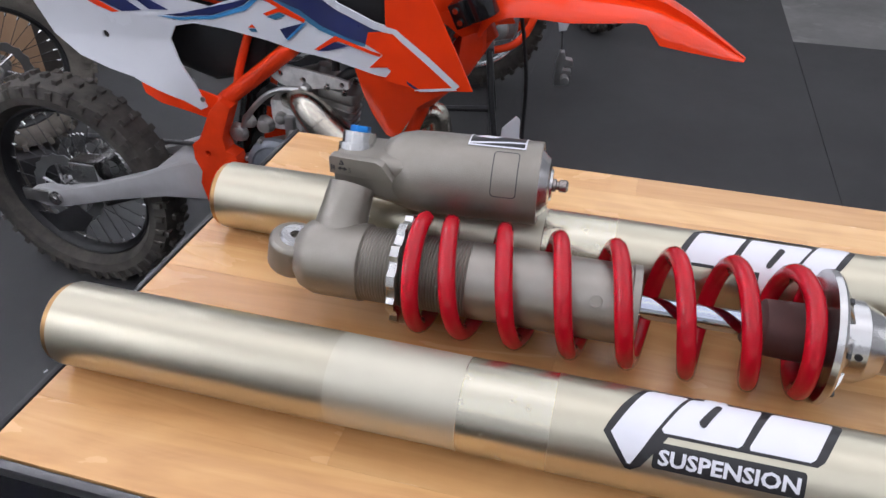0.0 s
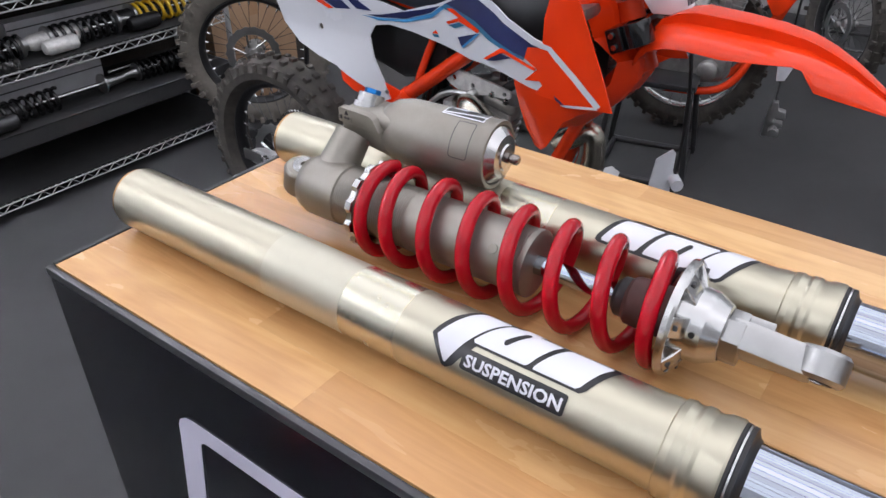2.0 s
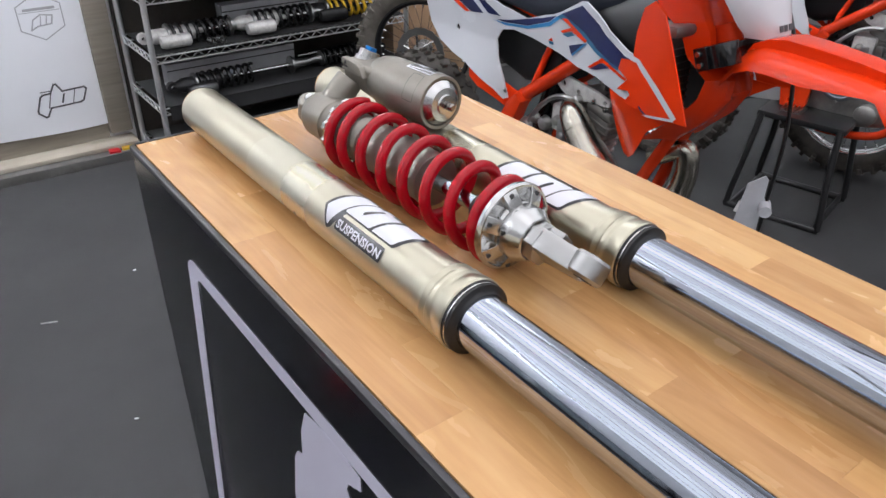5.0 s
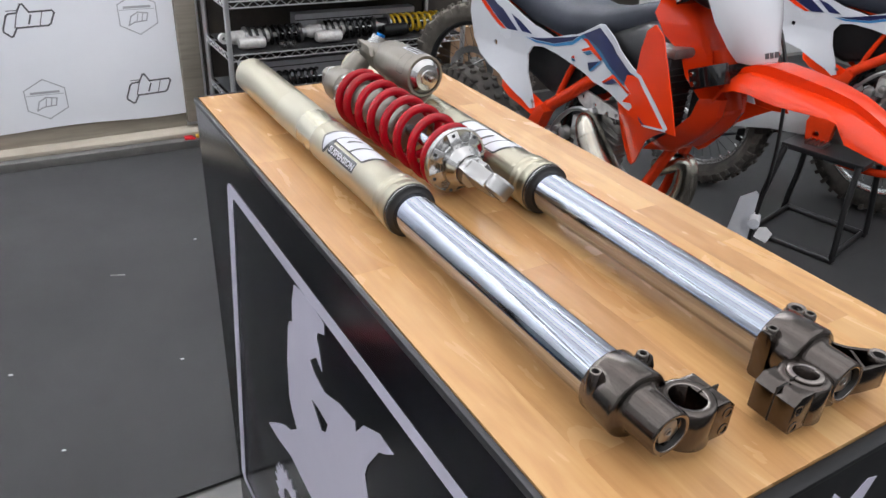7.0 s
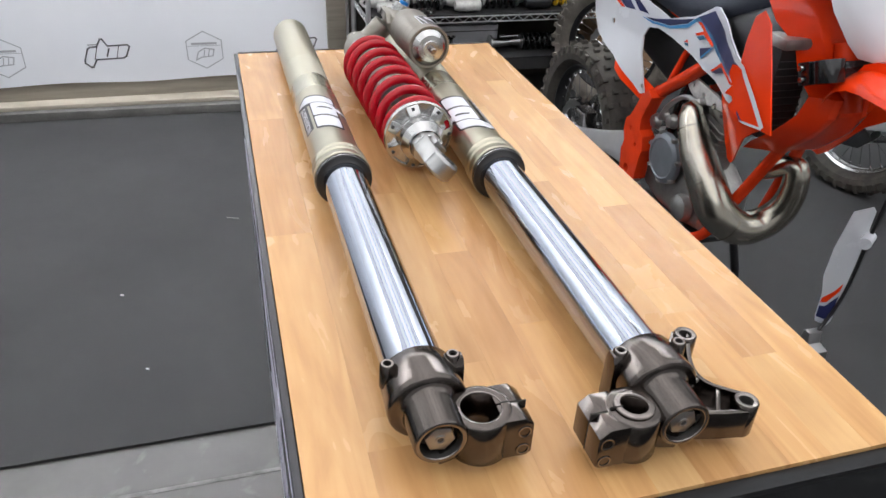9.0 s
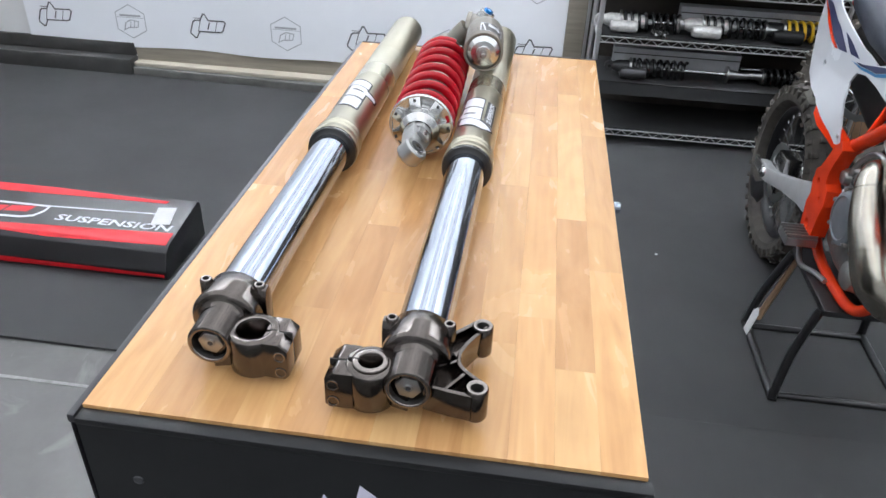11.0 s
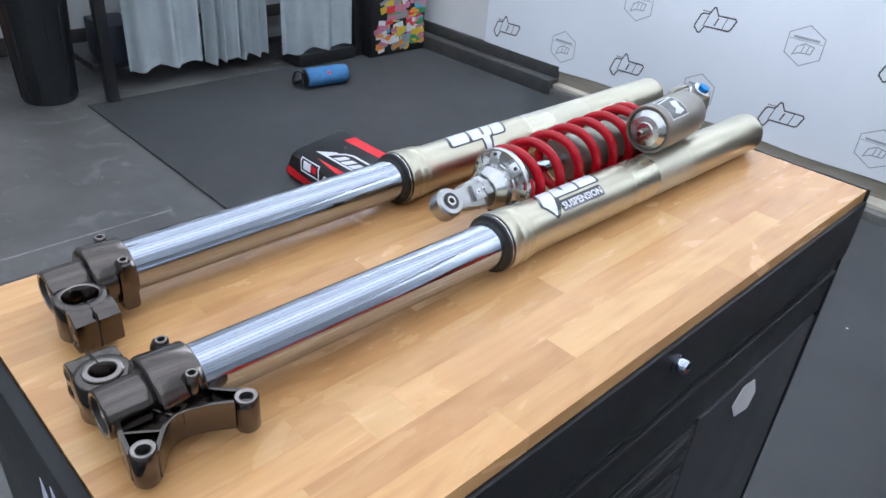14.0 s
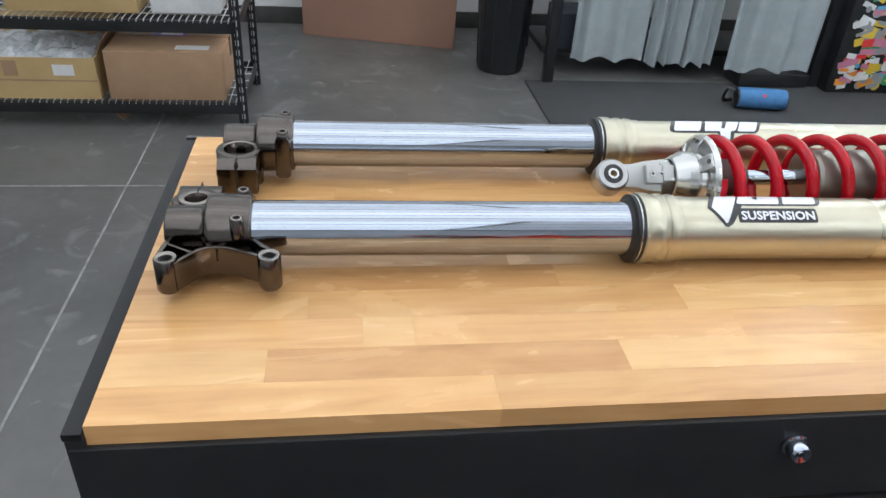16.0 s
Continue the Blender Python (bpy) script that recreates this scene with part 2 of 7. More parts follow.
ORANGE = mat("orange_plastic", (0.84, 0.046, 0.005), 0.11, 0, (0.81, 0.042, 0.004), 8, spec=0.42, rvar=0.04)
ORANGE_FRAME = mat("orange_frame_paint", (0.74, 0.046, 0.008), 0.18, 0, spec=0.25)
WHITE_PL = mat("white_plastic", (0.74, 0.76, 0.80), 0.25, 0, (0.71, 0.73, 0.77), 6, coat=0.3)
NAVY = mat("navy_graphic", (0.012, 0.018, 0.09), 0.3)
SKY = mat("sky_blue_graphic", (0.05, 0.27, 0.55), 0.3)
PURPLE = mat("purple_label", (0.10, 0.03, 0.22), 0.4)
TEAL = mat("teal_graphic", (0.03, 0.16, 0.28), 0.3)
SEAT = mat("navy_seat_vinyl", (0.018, 0.023, 0.038), 0.6, 0, bump=0.2, bscale=600)
TANK = mat("black_tank_plastic", (0.012, 0.012, 0.013), 0.45, spec=0.3)
TYRE = mat("tyre_rubber", (0.034, 0.031, 0.028), 0.85, 0, (0.078, 0.069, 0.060), 14, bump=0.2, bscale=120, spec=0.25)
TYRE_DUSTY = mat("dusty_tyre_rubber", (0.085, 0.076, 0.066), 0.85, 0, (0.155, 0.138, 0.118), 12, bump=0.2, bscale=120, spec=0.2)
ENGINE = mat("engine_alloy", (0.42, 0.41, 0.39), 0.40, 0.8, (0.27, 0.265, 0.255), 18, bump=0.1, bscale=200)
CLUTCH = mat("grey_clutch_cover", (0.20, 0.215, 0.24), 0.45, 0.5, (0.17, 0.185, 0.21), 20)
ENGINE_DARK = mat("engine_dark", (0.05, 0.05, 0.052), 0.45, 0.5)
PIPE = mat("expansion_pipe_steel", (0.52, 0.49, 0.43), 0.25, 1.0, (0.40, 0.36, 0.29), 6, rvar=0.05)
SWING = mat("grey_cast_swingarm", (0.58, 0.58, 0.585), 0.40, 0.4, (0.51, 0.51, 0.515), 12)
TUBE_BLACK = mat("black_steel_tube", (0.014, 0.014, 0.015), 0.35)
CLAMP = mat("gloss_black_anodised", (0.010, 0.010, 0.011), 0.14)
CARD = mat("cardboard", (0.36, 0.225, 0.13), 0.8, 0, (0.31, 0.19, 0.11), 8, bump=0.05, bscale=80)
CARD_TAN = mat("tan_cardboard", (0.50, 0.35, 0.16), 0.8, 0, (0.45, 0.31, 0.14), 8)
CARD_PINK = mat("brown_panel_board", (0.34, 0.19, 0.13), 0.75, 0, (0.30, 0.165, 0.115), 3)
WRAP = mat("crumpled_clear_wrap", (0.62, 0.64, 0.66), 0.18, 0, (0.40, 0.41, 0.43), 30, spec=0.7)
TAPE = mat("shiny_brown_tape", (0.42, 0.25, 0.14), 0.15, 0, spec=0.6)
PAPER = mat("paper_label", (0.75, 0.75, 0.75), 0.6)
CLOTH = mat("grey_curtain_cloth", (0.37, 0.41, 0.42), 0.9, 0, (0.31, 0.345, 0.355), 7, bump=0.2, bscale=400)
SPEAKER = mat("blue_speaker_cloth", (0.05, 0.16, 0.34), 0.8, 0, (0.035, 0.12, 0.27), 30, bump=0.3, bscale=700)
BIN = mat("black_bin_plastic", (0.012, 0.013, 0.015), 0.4)
RED_BOX = mat("red_print", (0.70, 0.012, 0.022), 0.35)
BLACK_BOX = mat("black_print", (0.016, 0.015, 0.017), 0.32)
YELLOW = mat("yellow_spring_paint", (0.85, 0.53, 0.03), 0.3)
SPRING_BLACK = mat("black_spring_paint", (0.016, 0.016, 0.017), 0.2, spec=0.7)
FOAM = mat("dark_shelf_liner", (0.024, 0.024, 0.025), 0.9, 0, (0.016, 0.016, 0.017), 5, bump=0.2, bscale=90)
BACKDROP_DARK = mat("dark_backdrop", (0.050, 0.041, 0.034), 0.9, 0, (0.030, 0.026, 0.022), 6)
GREY_BAR = mat("grey_anodised_bar", (0.68, 0.69, 0.71), 0.45, 0.2)
WORN_ALU = mat("worn_aluminium", (0.80, 0.79, 0.76), 0.42, 0.25, (0.52, 0.51, 0.50), 40)


# ---- mesh helpers ----
BASE_OF = {}
I4 = Matrix.Identity(4)


def thing(name, loc, label, category, group="", kind=""):
    ob = new(name)
    ob.location = loc
    ob.empty_display_size = 0.05
    BASE_OF[ob.name] = Vector(loc)
    return tagged(ob, label, category, group, kind)


def finish(bm, mats, bevel=0.0, angle=38, name="mesh"):
    bmesh.ops.remove_doubles(bm, verts=bm.verts, dist=1e-6)
    bmesh.ops.recalc_face_normals(bm, faces=bm.faces)
    if bevel:
        es = [e for e in bm.edges if len(e.link_faces) == 2 and e.calc_face_angle(0) > radians(28)]
        bmesh.ops.bevel(bm, geom=es, offset=bevel, segments=2, profile=0.6, affect="EDGES", clamp_overlap=True)
    me = bpy.data.meshes.new(name)
    bm.to_mesh(me)
    bm.free()
    for m in mats if isinstance(mats, (list, tuple)) else [mats]:
        me.materials.append(m)
    me.shade_smooth()
    me.set_sharp_from_angle(angle=radians(min(angle, 25) if bevel else angle))
    return me


def part(name, bm, material, parent, label="", bevel=0.0, angle=38, kind=""):
    base = BASE_OF[parent.name]
    bmesh.ops.translate(bm, verts=bm.verts, vec=-base)
    ob = new(name, finish(bm, material, bevel, angle, name))
    ob.parent = parent
    BASE_OF[ob.name] = base
    return tagged(ob, label, kind=kind)


def solid(name, bm, material, label, category, group="", kind="", bevel=0.0, base=None, angle=38):
    """A thing that is one mesh, with its origin at its base."""
    zs = [v.co.z for v in bm.verts]
    c = sum((v.co for v in bm.verts), Vector()) / len(bm.verts)
    base = Vector(base) if base else Vector((c.x, c.y, min(zs)))
    bmesh.ops.translate(bm, verts=bm.verts, vec=-base)
    ob = new(name, finish(bm, material, bevel, angle, name))
    ob.location = base
    BASE_OF[ob.name] = base
    return tagged(ob, label, category, group, kind)


def add_box(bm, x0, x1, y0, y1, z0, z1, m=I4, mi=0):
    vs = [bm.verts.new(m @ Vector(p)) for p in ((x0, y0, z0), (x1, y0, z0), (x1, y1, z0), (x0, y1, z0), (x0, y0, z1), (x1, y0, z1), (x1, y1, z1), (x0, y1, z1))]
    for f in ((0, 3, 2, 1), (4, 5, 6, 7), (0, 1, 5, 4), (1, 2, 6, 5), (2, 3, 7, 6), (3, 0, 4, 7)):
        bm.faces.new([vs[i] for i in f]).material_index = mi
    return bm


def box(x0, x1, y0, y1, z0, z1, m=I4):
    return add_box(bmesh.new(), x0, x1, y0, y1, z0, z1, m)


def add_lathe(bm, prof, m=I4, seg=32, mi=0, mids=None, arc=None):
    """Turns rows of (along local x, radius) about local x. mids: a material for each stretch between two rows."""
    rings = []
    for a, r in prof:
        if r < 1e-6:
            rings.append([bm.verts.new(m @ Vector((a, 0, 0)))])
        else:
            rings.append([bm.verts.new(m @ Vector((a, r * math.cos(2 * math.pi * k / seg), r * math.sin(2 * math.pi * k / seg)))) for k in range(seg)])
    for i in range(len(rings) - 1):
        p, q = rings[i], rings[i + 1]
        for k in range(seg):
            j = (k + 1) % seg
            if len(p) == 1 and len(q) == 1:
                continue
            if len(p) == 1:
                f = bm.faces.new((p[0], q[k], q[j]))
            elif len(q) == 1:
                f = bm.faces.new((p[k], q[0], p[j]))
            else:
                f = bm.faces.new((p[k], q[k], q[j], p[j]))
            f.material_index = mids[i] if mids else mi
    return bm


def along(p, q):
    """A pose whose local x runs from p to q."""
    p, q = Vector(p), Vector(q)
    d = (q - p).normalized()
    up = Vector((0, 0, 1)) if abs(d.z) < 0.95 else Vector((1, 0, 0))
    y = up.cross(d).normalized()
    z = d.cross(y)
    return Matrix(((d.x, y.x, z.x, p.x), (d.y, y.y, z.y, p.y), (d.z, y.z, z.z, p.z), (0, 0, 0, 1)))


def add_rod(bm, p, q, r, r2=None, seg=12, mi=0):
    n = (Vector(q) - Vector(p)).length
    return add_lathe(bm, [(0, 0), (0, r), (n, r if r2 is None else r2), (n, 0)], along(p, q), seg, mi)


def smooth_path(pts, n=6, closed=False):
    P = [Vector(p) for p in pts]
    out = []
    cnt = len(P)
    for i in range(cnt if closed else cnt - 1):
        a = P[(i - 1) % cnt] if closed or i else P[0]
        b, c = P[i], P[(i + 1) % cnt]
        d = P[(i + 2) % cnt] if closed or i + 2 < cnt else P[-1]
        for k in range(n):
            t = k / n
            out.append(0.5 * (2 * b + (c - a) * t + (2 * a - 5 * b + 4 * c - d) * t * t + (3 * b - a - 3 * c + d) * t ** 3))
    if not closed:
        out.append(P[-1])
    return out


def add_tube(bm, pts, r, seg=10, closed=False, mi=0, flat=1.0):
    """Sweeps a ring along points; r: a radius, or one for each point."""
    P = [Vector(p) for p in pts]
    n = len(P)
    rs = r if isinstance(r, (list, tuple)) else [r] * n
    rings = []
    up = None
    for i in range(n):
        if closed:
            t = (P[(i + 1) % n] - P[i - 1]).normalized()
        else:
            t = (P[min(i + 1, n - 1)] - P[max(i - 1, 0)]).normalized()
        if up is None:
            up = Vector((0, 0, 1)) if abs(t.z) < 0.9 else Vector((1, 0, 0))
        u = (up - t * up.dot(t)).normalized()
        up = u
        w = t.cross(u)
        rings.append([bm.verts.new(P[i] + rs[i] * (math.cos(2 * math.pi * k / seg) * u + flat * math.sin(2 * math.pi * k / seg) * w)) for k in range(seg)])
    last = n if closed else n - 1
    for i in range(last):
        p, q = rings[i], rings[(i + 1) % n]
        for k in range(seg):
            j = (k + 1) % seg
            bm.faces.new((p[k], p[j], q[j], q[k])).material_index = mi
    if not closed:
        bm.faces.new(rings[0]).material_index = mi
        bm.faces.new(rings[-1][::-1]).material_index = mi
    return bm


def add_prism(bm, outline, z0, z1, m=I4, holes=(), mi=0):
    """A flat outline in local x, y raised from z0 to z1, with holes through it."""
    loops = [list(outline)] + [list(h) for h in holes]
    caps = []
    for z in (z0, z1):
        es, rows = [], []
        for lp in loops:
            vs = [bm.verts.new(m @ Vector((x, y, z))) for x, y in lp]
            rows.append(vs)
            es += [bm.edges.new((vs[i], vs[(i + 1) % len(vs)])) for i in range(len(vs))]
        if len(loops) == 1:
            bm.faces.new(rows[0]).material_index = mi
        else:
            for g in bmesh.ops.triangle_fill(bm, use_beauty=True, use_dissolve=False, edges=es)["geom"]:
                if isinstance(g, bmesh.types.BMFace):
                    g.material_index = mi
        caps.append(rows)
    for a, b in zip(*caps):
        for i in range(len(a)):
            j = (i + 1) % len(a)
            bm.faces.new((a[i], a[j], b[j], b[i])).material_index = mi
    return bm


def ring2d(cx, cy, r, n=20, a0=0, a1=360):
    full = a1 - a0 >= 360
    return [(cx + r * math.cos(radians(a0 + (a1 - a0) * k / (n if full else n - 1))), cy + r * math.sin(radians(a0 + (a1 - a0) * k / (n if full else n - 1)))) for k in range(n)]


def round_rect(x0, x1, y0, y1, r, n=5):
    out = []
    for cx, cy, a in ((x1 - r, y1 - r, 0), (x0 + r, y1 - r, 90), (x0 + r, y0 + r, 180), (x1 - r, y0 + r, 270)):
        out += [(cx + r * math.cos(radians(a + 90 * k / n)), cy + r * math.sin(radians(a + 90 * k / n))) for k in range(n + 1)]
    return out


def slice_grid(bm, xs=(), ys=()):
    for axis, vals in ((0, xs), (1, ys)):
        for v in vals:
            no = Vector((1, 0, 0)) if axis == 0 else Vector((0, 1, 0))
            bmesh.ops.bisect_plane(bm, geom=bm.verts[:] + bm.edges[:] + bm.faces[:], plane_co=no * v, plane_no=no, dist=1e-6)


def bent_panel(outline, fn, thick, step=0.05, holes=(), mi=0):
    """A moulded panel: outline in (x, z), its outer face at y = fn(x, z), its inner face thick further in (+y)."""
    bm = bmesh.new()
    add_prism(bm, outline, 0, 1, I4, holes, mi)
    xs = [p[0] for p in outline]
    ys = [p[1] for p in outline]
    slice_grid(bm, [min(xs) + step * k for k in range(1, int((max(xs) - min(xs)) / step) + 1)], [min(ys) + step * k for k in range(1, int((max(ys) - min(ys)) / step) + 1)])
    for v in bm.verts:
        x, z, side = v.co
        v.co = Vector((x, fn(x, z) + (thick if side > 0.5 else 0.0), z))
    return bm


def loft(bm, secs, n=14, power=2.6):
    """Skin over upright sections (x, y, z, half width, half height)."""
    rings = []
    for x, y, z, w, h in secs:
        ring = []
        for k in range(n):
            a = 2 * math.pi * k / n
            ca, sa = math.cos(a), math.sin(a)
            ring.append(bm.verts.new((x, y + w * math.copysign(abs(ca) ** (2 / power), ca), z + h * math.copysign(abs(sa) ** (2 / power), sa))))
        rings.append(ring)
    for p, q in zip(rings, rings[1:]):
        for k in range(n):
            bm.faces.new((p[k], p[(k + 1) % n], q[(k + 1) % n], q[k]))
    bm.faces.new(rings[0])
    bm.faces.new(rings[-1][::-1])
    return bm


def text_bm(body, height, bold=0.0):
    """The letters of body as a flat bmesh, in x, y, about height tall, from x = 0."""
    cu = bpy.data.curves.new("letters", "FONT")
    cu.body, cu.size, cu.resolution_u, cu.offset = body, height * 1.38, 2, bold
    ob = new("letters", cu)
    me = bpy.data.meshes.new_from_object(ob.evaluated_get(bpy.context.evaluated_depsgraph_get()))
    bm = bmesh.new()
    bm.from_mesh(me)
    bpy.data.objects.remove(ob)
    bpy.data.meshes.remove(me)
    bpy.data.curves.remove(cu)
    return bm


def wrap(bm, m, r, s, x0, phi0, step=0.004):
    """Lays a flat bmesh (u, v) on a tube about local x: u runs along s * x from x0, v (up) turns from the side up to the crest."""
    vs = [v.co.y for v in bm.verts]
    slice_grid(bm, (), [min(vs) + step * k for k in range(1, int((max(vs) - min(vs)) / step) + 1)])
    for v in bm.verts:
        a = radians(phi0) - v.co.y / r
        v.co = m @ Vector((x0 + s * v.co.x, -s * r * math.sin(a), r * math.cos(a)))
    return bm

# ---- room ----
XW, XE, YS, YN = -2.62, 6.0, -4.35, 7.2
floor = solid("floor", box(XW, XE, YS, YN, -0.1, 0), CONCRETE, "stained polished grey concrete floor with saw-cut joints", "floor", kind="structure")
for bx in ((XW - 0.15, XW, YS, YN, "wall_west"), (XE, XE + 0.15, YS, YN, "wall_east"), (XW - 0.15, XE + 0.15, YS - 0.15, YS, "wall_south"), (XW - 0.15, XE + 0.15, YN, YN + 0.15, "wall_north")):
    solid(bx[4], box(*bx[:4], -0.1, CEIL), WALL, "plain white painted workshop wall", "wall", kind="structure")
solid("ceiling", box(XW - 0.15, XE + 0.15, YS - 0.15, YN + 0.15, CEIL, CEIL + 0.1), CEILING, "pale painted workshop ceiling", "ceiling", kind="structure")


def ceiling_light(x, y, glow, n=2.46, w=1.13):
    """A large flat LED panel under the ceiling, in a thin dark frame."""
    zc = CEIL - 0.12
    t = thing("ceiling_light", (x, y, zc), "large flat white LED panel under the ceiling", "ceiling light", "ceiling light panels")
    part("diffuser", box(x - n / 2, x + n / 2, y - w / 2, y + w / 2, zc, zc + 0.012), glow, t, "glowing white diffuser")
    for s in (-1, 1):
        part("frame_rail", box(x - n / 2 - 0.016, x + n / 2 + 0.016, y + s * (w / 2 + 0.009) - 0.008, y + s * (w / 2 + 0.009) + 0.008, zc - 0.006, CEIL), TUBE_BLACK, t)
        part("frame_rail", box(x + s * (n / 2 + 0.008) - 0.007, x + s * (n / 2 + 0.008) + 0.007, y - w / 2, y + w / 2, zc - 0.006, CEIL), TUBE_BLACK, t)


for k in range(9):
    ly = -3.74 + 1.2 * k
    for lx in (-1.32, 1.22, 3.76):
        ceiling_light(lx, ly, LED_SOUTH if ly < -0.8 or lx > 3 else (LED_BIKES if lx < 0 else LED_NORTH) if ly > (1.4 if lx < 0 else 0.9) else LED_WEST if lx < 0 else LED)
# long unseen panel added low to light the bench; thin dividers stripe the chrome
LX0, LX1, LY0, LY1, LZ = -1.78, 3.6, -0.52, 0.98, 2.32
low = thing("ceiling_light", (0.9, 0.23, LZ), "unseen long glowing panel added low over the bench", "ceiling light", "ceiling light panels")
for k in range(5):
    q = (LY1 - LY0) / 5
    part("diffuser", box(LX0, LX1, LY0 + q * k, LY0 + q * (k + 1), LZ, LZ + 0.015), BENCH_FILL[k], low, "glowing white diffuser strip")
for k in range(1, 5):
    dy = LY0 + (LY1 - LY0) * k / 5
    part("divider", box(LX0, LX1, dy - 0.010, dy + 0.010, LZ - 0.012, LZ - 0.0003), TUBE_BLACK, low)
for q in (LY0 - 0.007, LY1 + 0.007):
    part("frame_rail", box(LX0 - 0.02, LX1 + 0.02, q - 0.006, q + 0.006, LZ - 0.005, LZ + 0.035), GREY_BAR, low)
for q in (LX0 - 0.007, LX1 + 0.007):
    part("frame_rail", box(q - 0.006, q + 0.006, LY0, LY1, LZ - 0.005, LZ + 0.035), GREY_BAR, low)
    for w in (LY0 + 0.1, LY1 - 0.1):
        part("wire", add_rod(bmesh.new(), (q, w, LZ + 0.03), (q, w, CEIL - 0.12), 0.0015, seg=5), WIRE, low)
# unseen fill panels added in front of the banner to brighten it
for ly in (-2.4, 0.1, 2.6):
    t = thing("wall_washer", (-1.60, ly, CEIL - 0.45), "unseen long glowing panel added to brighten the banner wall", "wall light", "wall lights")
    part("diffuser", box(-1.622, -1.612, ly - 1.2, ly + 1.2, CEIL - 0.44, CEIL - 0.20), BANNER_FILL_MID if abs(ly) < 1 else BANNER_FILL, t, "glowing diffuser", bevel=0.003)
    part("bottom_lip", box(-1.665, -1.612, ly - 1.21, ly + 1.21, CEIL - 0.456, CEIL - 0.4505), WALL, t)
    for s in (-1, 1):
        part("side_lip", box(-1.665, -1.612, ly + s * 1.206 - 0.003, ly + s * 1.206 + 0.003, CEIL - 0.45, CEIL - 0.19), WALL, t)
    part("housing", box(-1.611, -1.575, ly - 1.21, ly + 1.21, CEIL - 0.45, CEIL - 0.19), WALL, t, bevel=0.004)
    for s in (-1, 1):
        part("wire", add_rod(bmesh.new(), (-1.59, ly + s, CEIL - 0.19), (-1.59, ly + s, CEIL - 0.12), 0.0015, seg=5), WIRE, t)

# floor joints: pale lines in the slab
for i, bx in enumerate(((1.733, 1.741, YS, 0.4), (XW + 2.6, XE, -1.966, -1.958), (-0.045, -0.033, -1.7, 0.4))):
    solid("trim", box(*bx, -0.02, 0.0012), JOINT, "pale chalky joint line in the concrete", "floor joint", kind="structure")

# rubber mats
for x0, x1, y0, y1 in ((-2.53, -0.1997, -3.27, 5.6), (-0.1994, 1.158, 0.523, 5.6), (1.1605, 3.2, 0.523, 4.30)):
    solid("floor_mat", box(x0, x1, y0, y1, 0, 0.009), MATTING, "thick dark grey rubber gym mat on the floor", "floor mat", "rubber floor mats")

# banner wall: kerb, boards and printed banner
solid("baseboard", box(XW, XW + 0.10, -4.0, -1.988, 0, 0.10), BASE, "low black rubber kerb along the wall", "baseboard", kind="structure", bevel=0.012)
solid("baseboard", add_prism(bmesh.new(), [(XW, -1.985), (XW + 0.09, -1.985), (XW + 0.17, 0.60), (XW, 0.60)], 0, 0.052), KERB, "low dusty grey kerb under bare boards", "baseboard", kind="structure", bevel=0.008)
solid("trim", add_prism(bmesh.new(), [(XW, -1.985), (XW + 0.066, -1.985), (XW + 0.120, 0.60), (XW, 0.60)], 0.0525, 0.075), PLY_PALE, "bare weathered board along the wall foot", "board", kind="structure", bevel=0.006)
solid("trim", box(XW, XW + 0.025, -4.0, -1.988, 0.10, 0.175), BASE, "black rubber skirting", "skirting", kind="structure", bevel=0.004)
solid("trim", box(XW, XW + 0.05, 0.50, 0.60, 0.105, 2.4), PLY, "bare wooden post beside the banner", "post", kind="structure", bevel=0.006)
solid("trim", box(XW + 0.002, XW + 0.012, -1.985, 0.5, 0.0755, 0.17), PLY, "bare board behind the banner", "board", kind="structure")


def banner_wave(y, z):
    return XW + 0.021 + 0.004 * math.sin(y * 5.1 + z * 2.0) + 0.003 * math.sin(z * 6 + y * 1.7)


def on_banner(bm, off):
    """Lays a flat bmesh (y to its right along +y, z up) on the banner."""
    for v in bm.verts:
        y, z, h = v.co
        v.co = Vector((banner_wave(y, z) + off + h, y, z))
    return bm


ban = thing("banner", (XW + 0.02, -1.06, 0.15), "white vinyl wall banner printed with rows of dark logos", "banner")
bm = bmesh.new()
ny, nz = 70, 24
grid = [[bm.verts.new((banner_wave(-2.63 + 3.13 * i / ny, 0.155 + 2.0 * k / nz), -2.63 + 3.13 * i / ny, 0.155 + 2.0 * k / nz + 0.006 * math.sin(i * 0.35))) for k in range(nz + 1)] for i in range(ny + 1)]
for i in range(ny):
    for k in range(nz):
        bm.faces.new((grid[i][k], grid[i + 1][k], grid[i + 1][k + 1], grid[i][k + 1]))
g = bmesh.ops.solidify(bm, geom=bm.faces[:], thickness=0.0015)
part("sheet", bm, BANNER, ban)


def bar2d(p, q, w):
    p, q = Vector(p), Vector(q)
    d = (q - p).normalized() * w / 2
    n = Vector((-d.y, d.x))
    return [p - d - n, q + d - n, q + d + n, p - d + n]


def stroke(bm, pts, w, closed=False, m=I4):
    n = len(pts)
    for i in range(n if closed else n - 1):
        vs = [bm.verts.new(m @ Vector((c.x, c.y, 0))) for c in bar2d(pts[i], pts[(i + 1) % n], w)]
        bm.faces.new(vs)


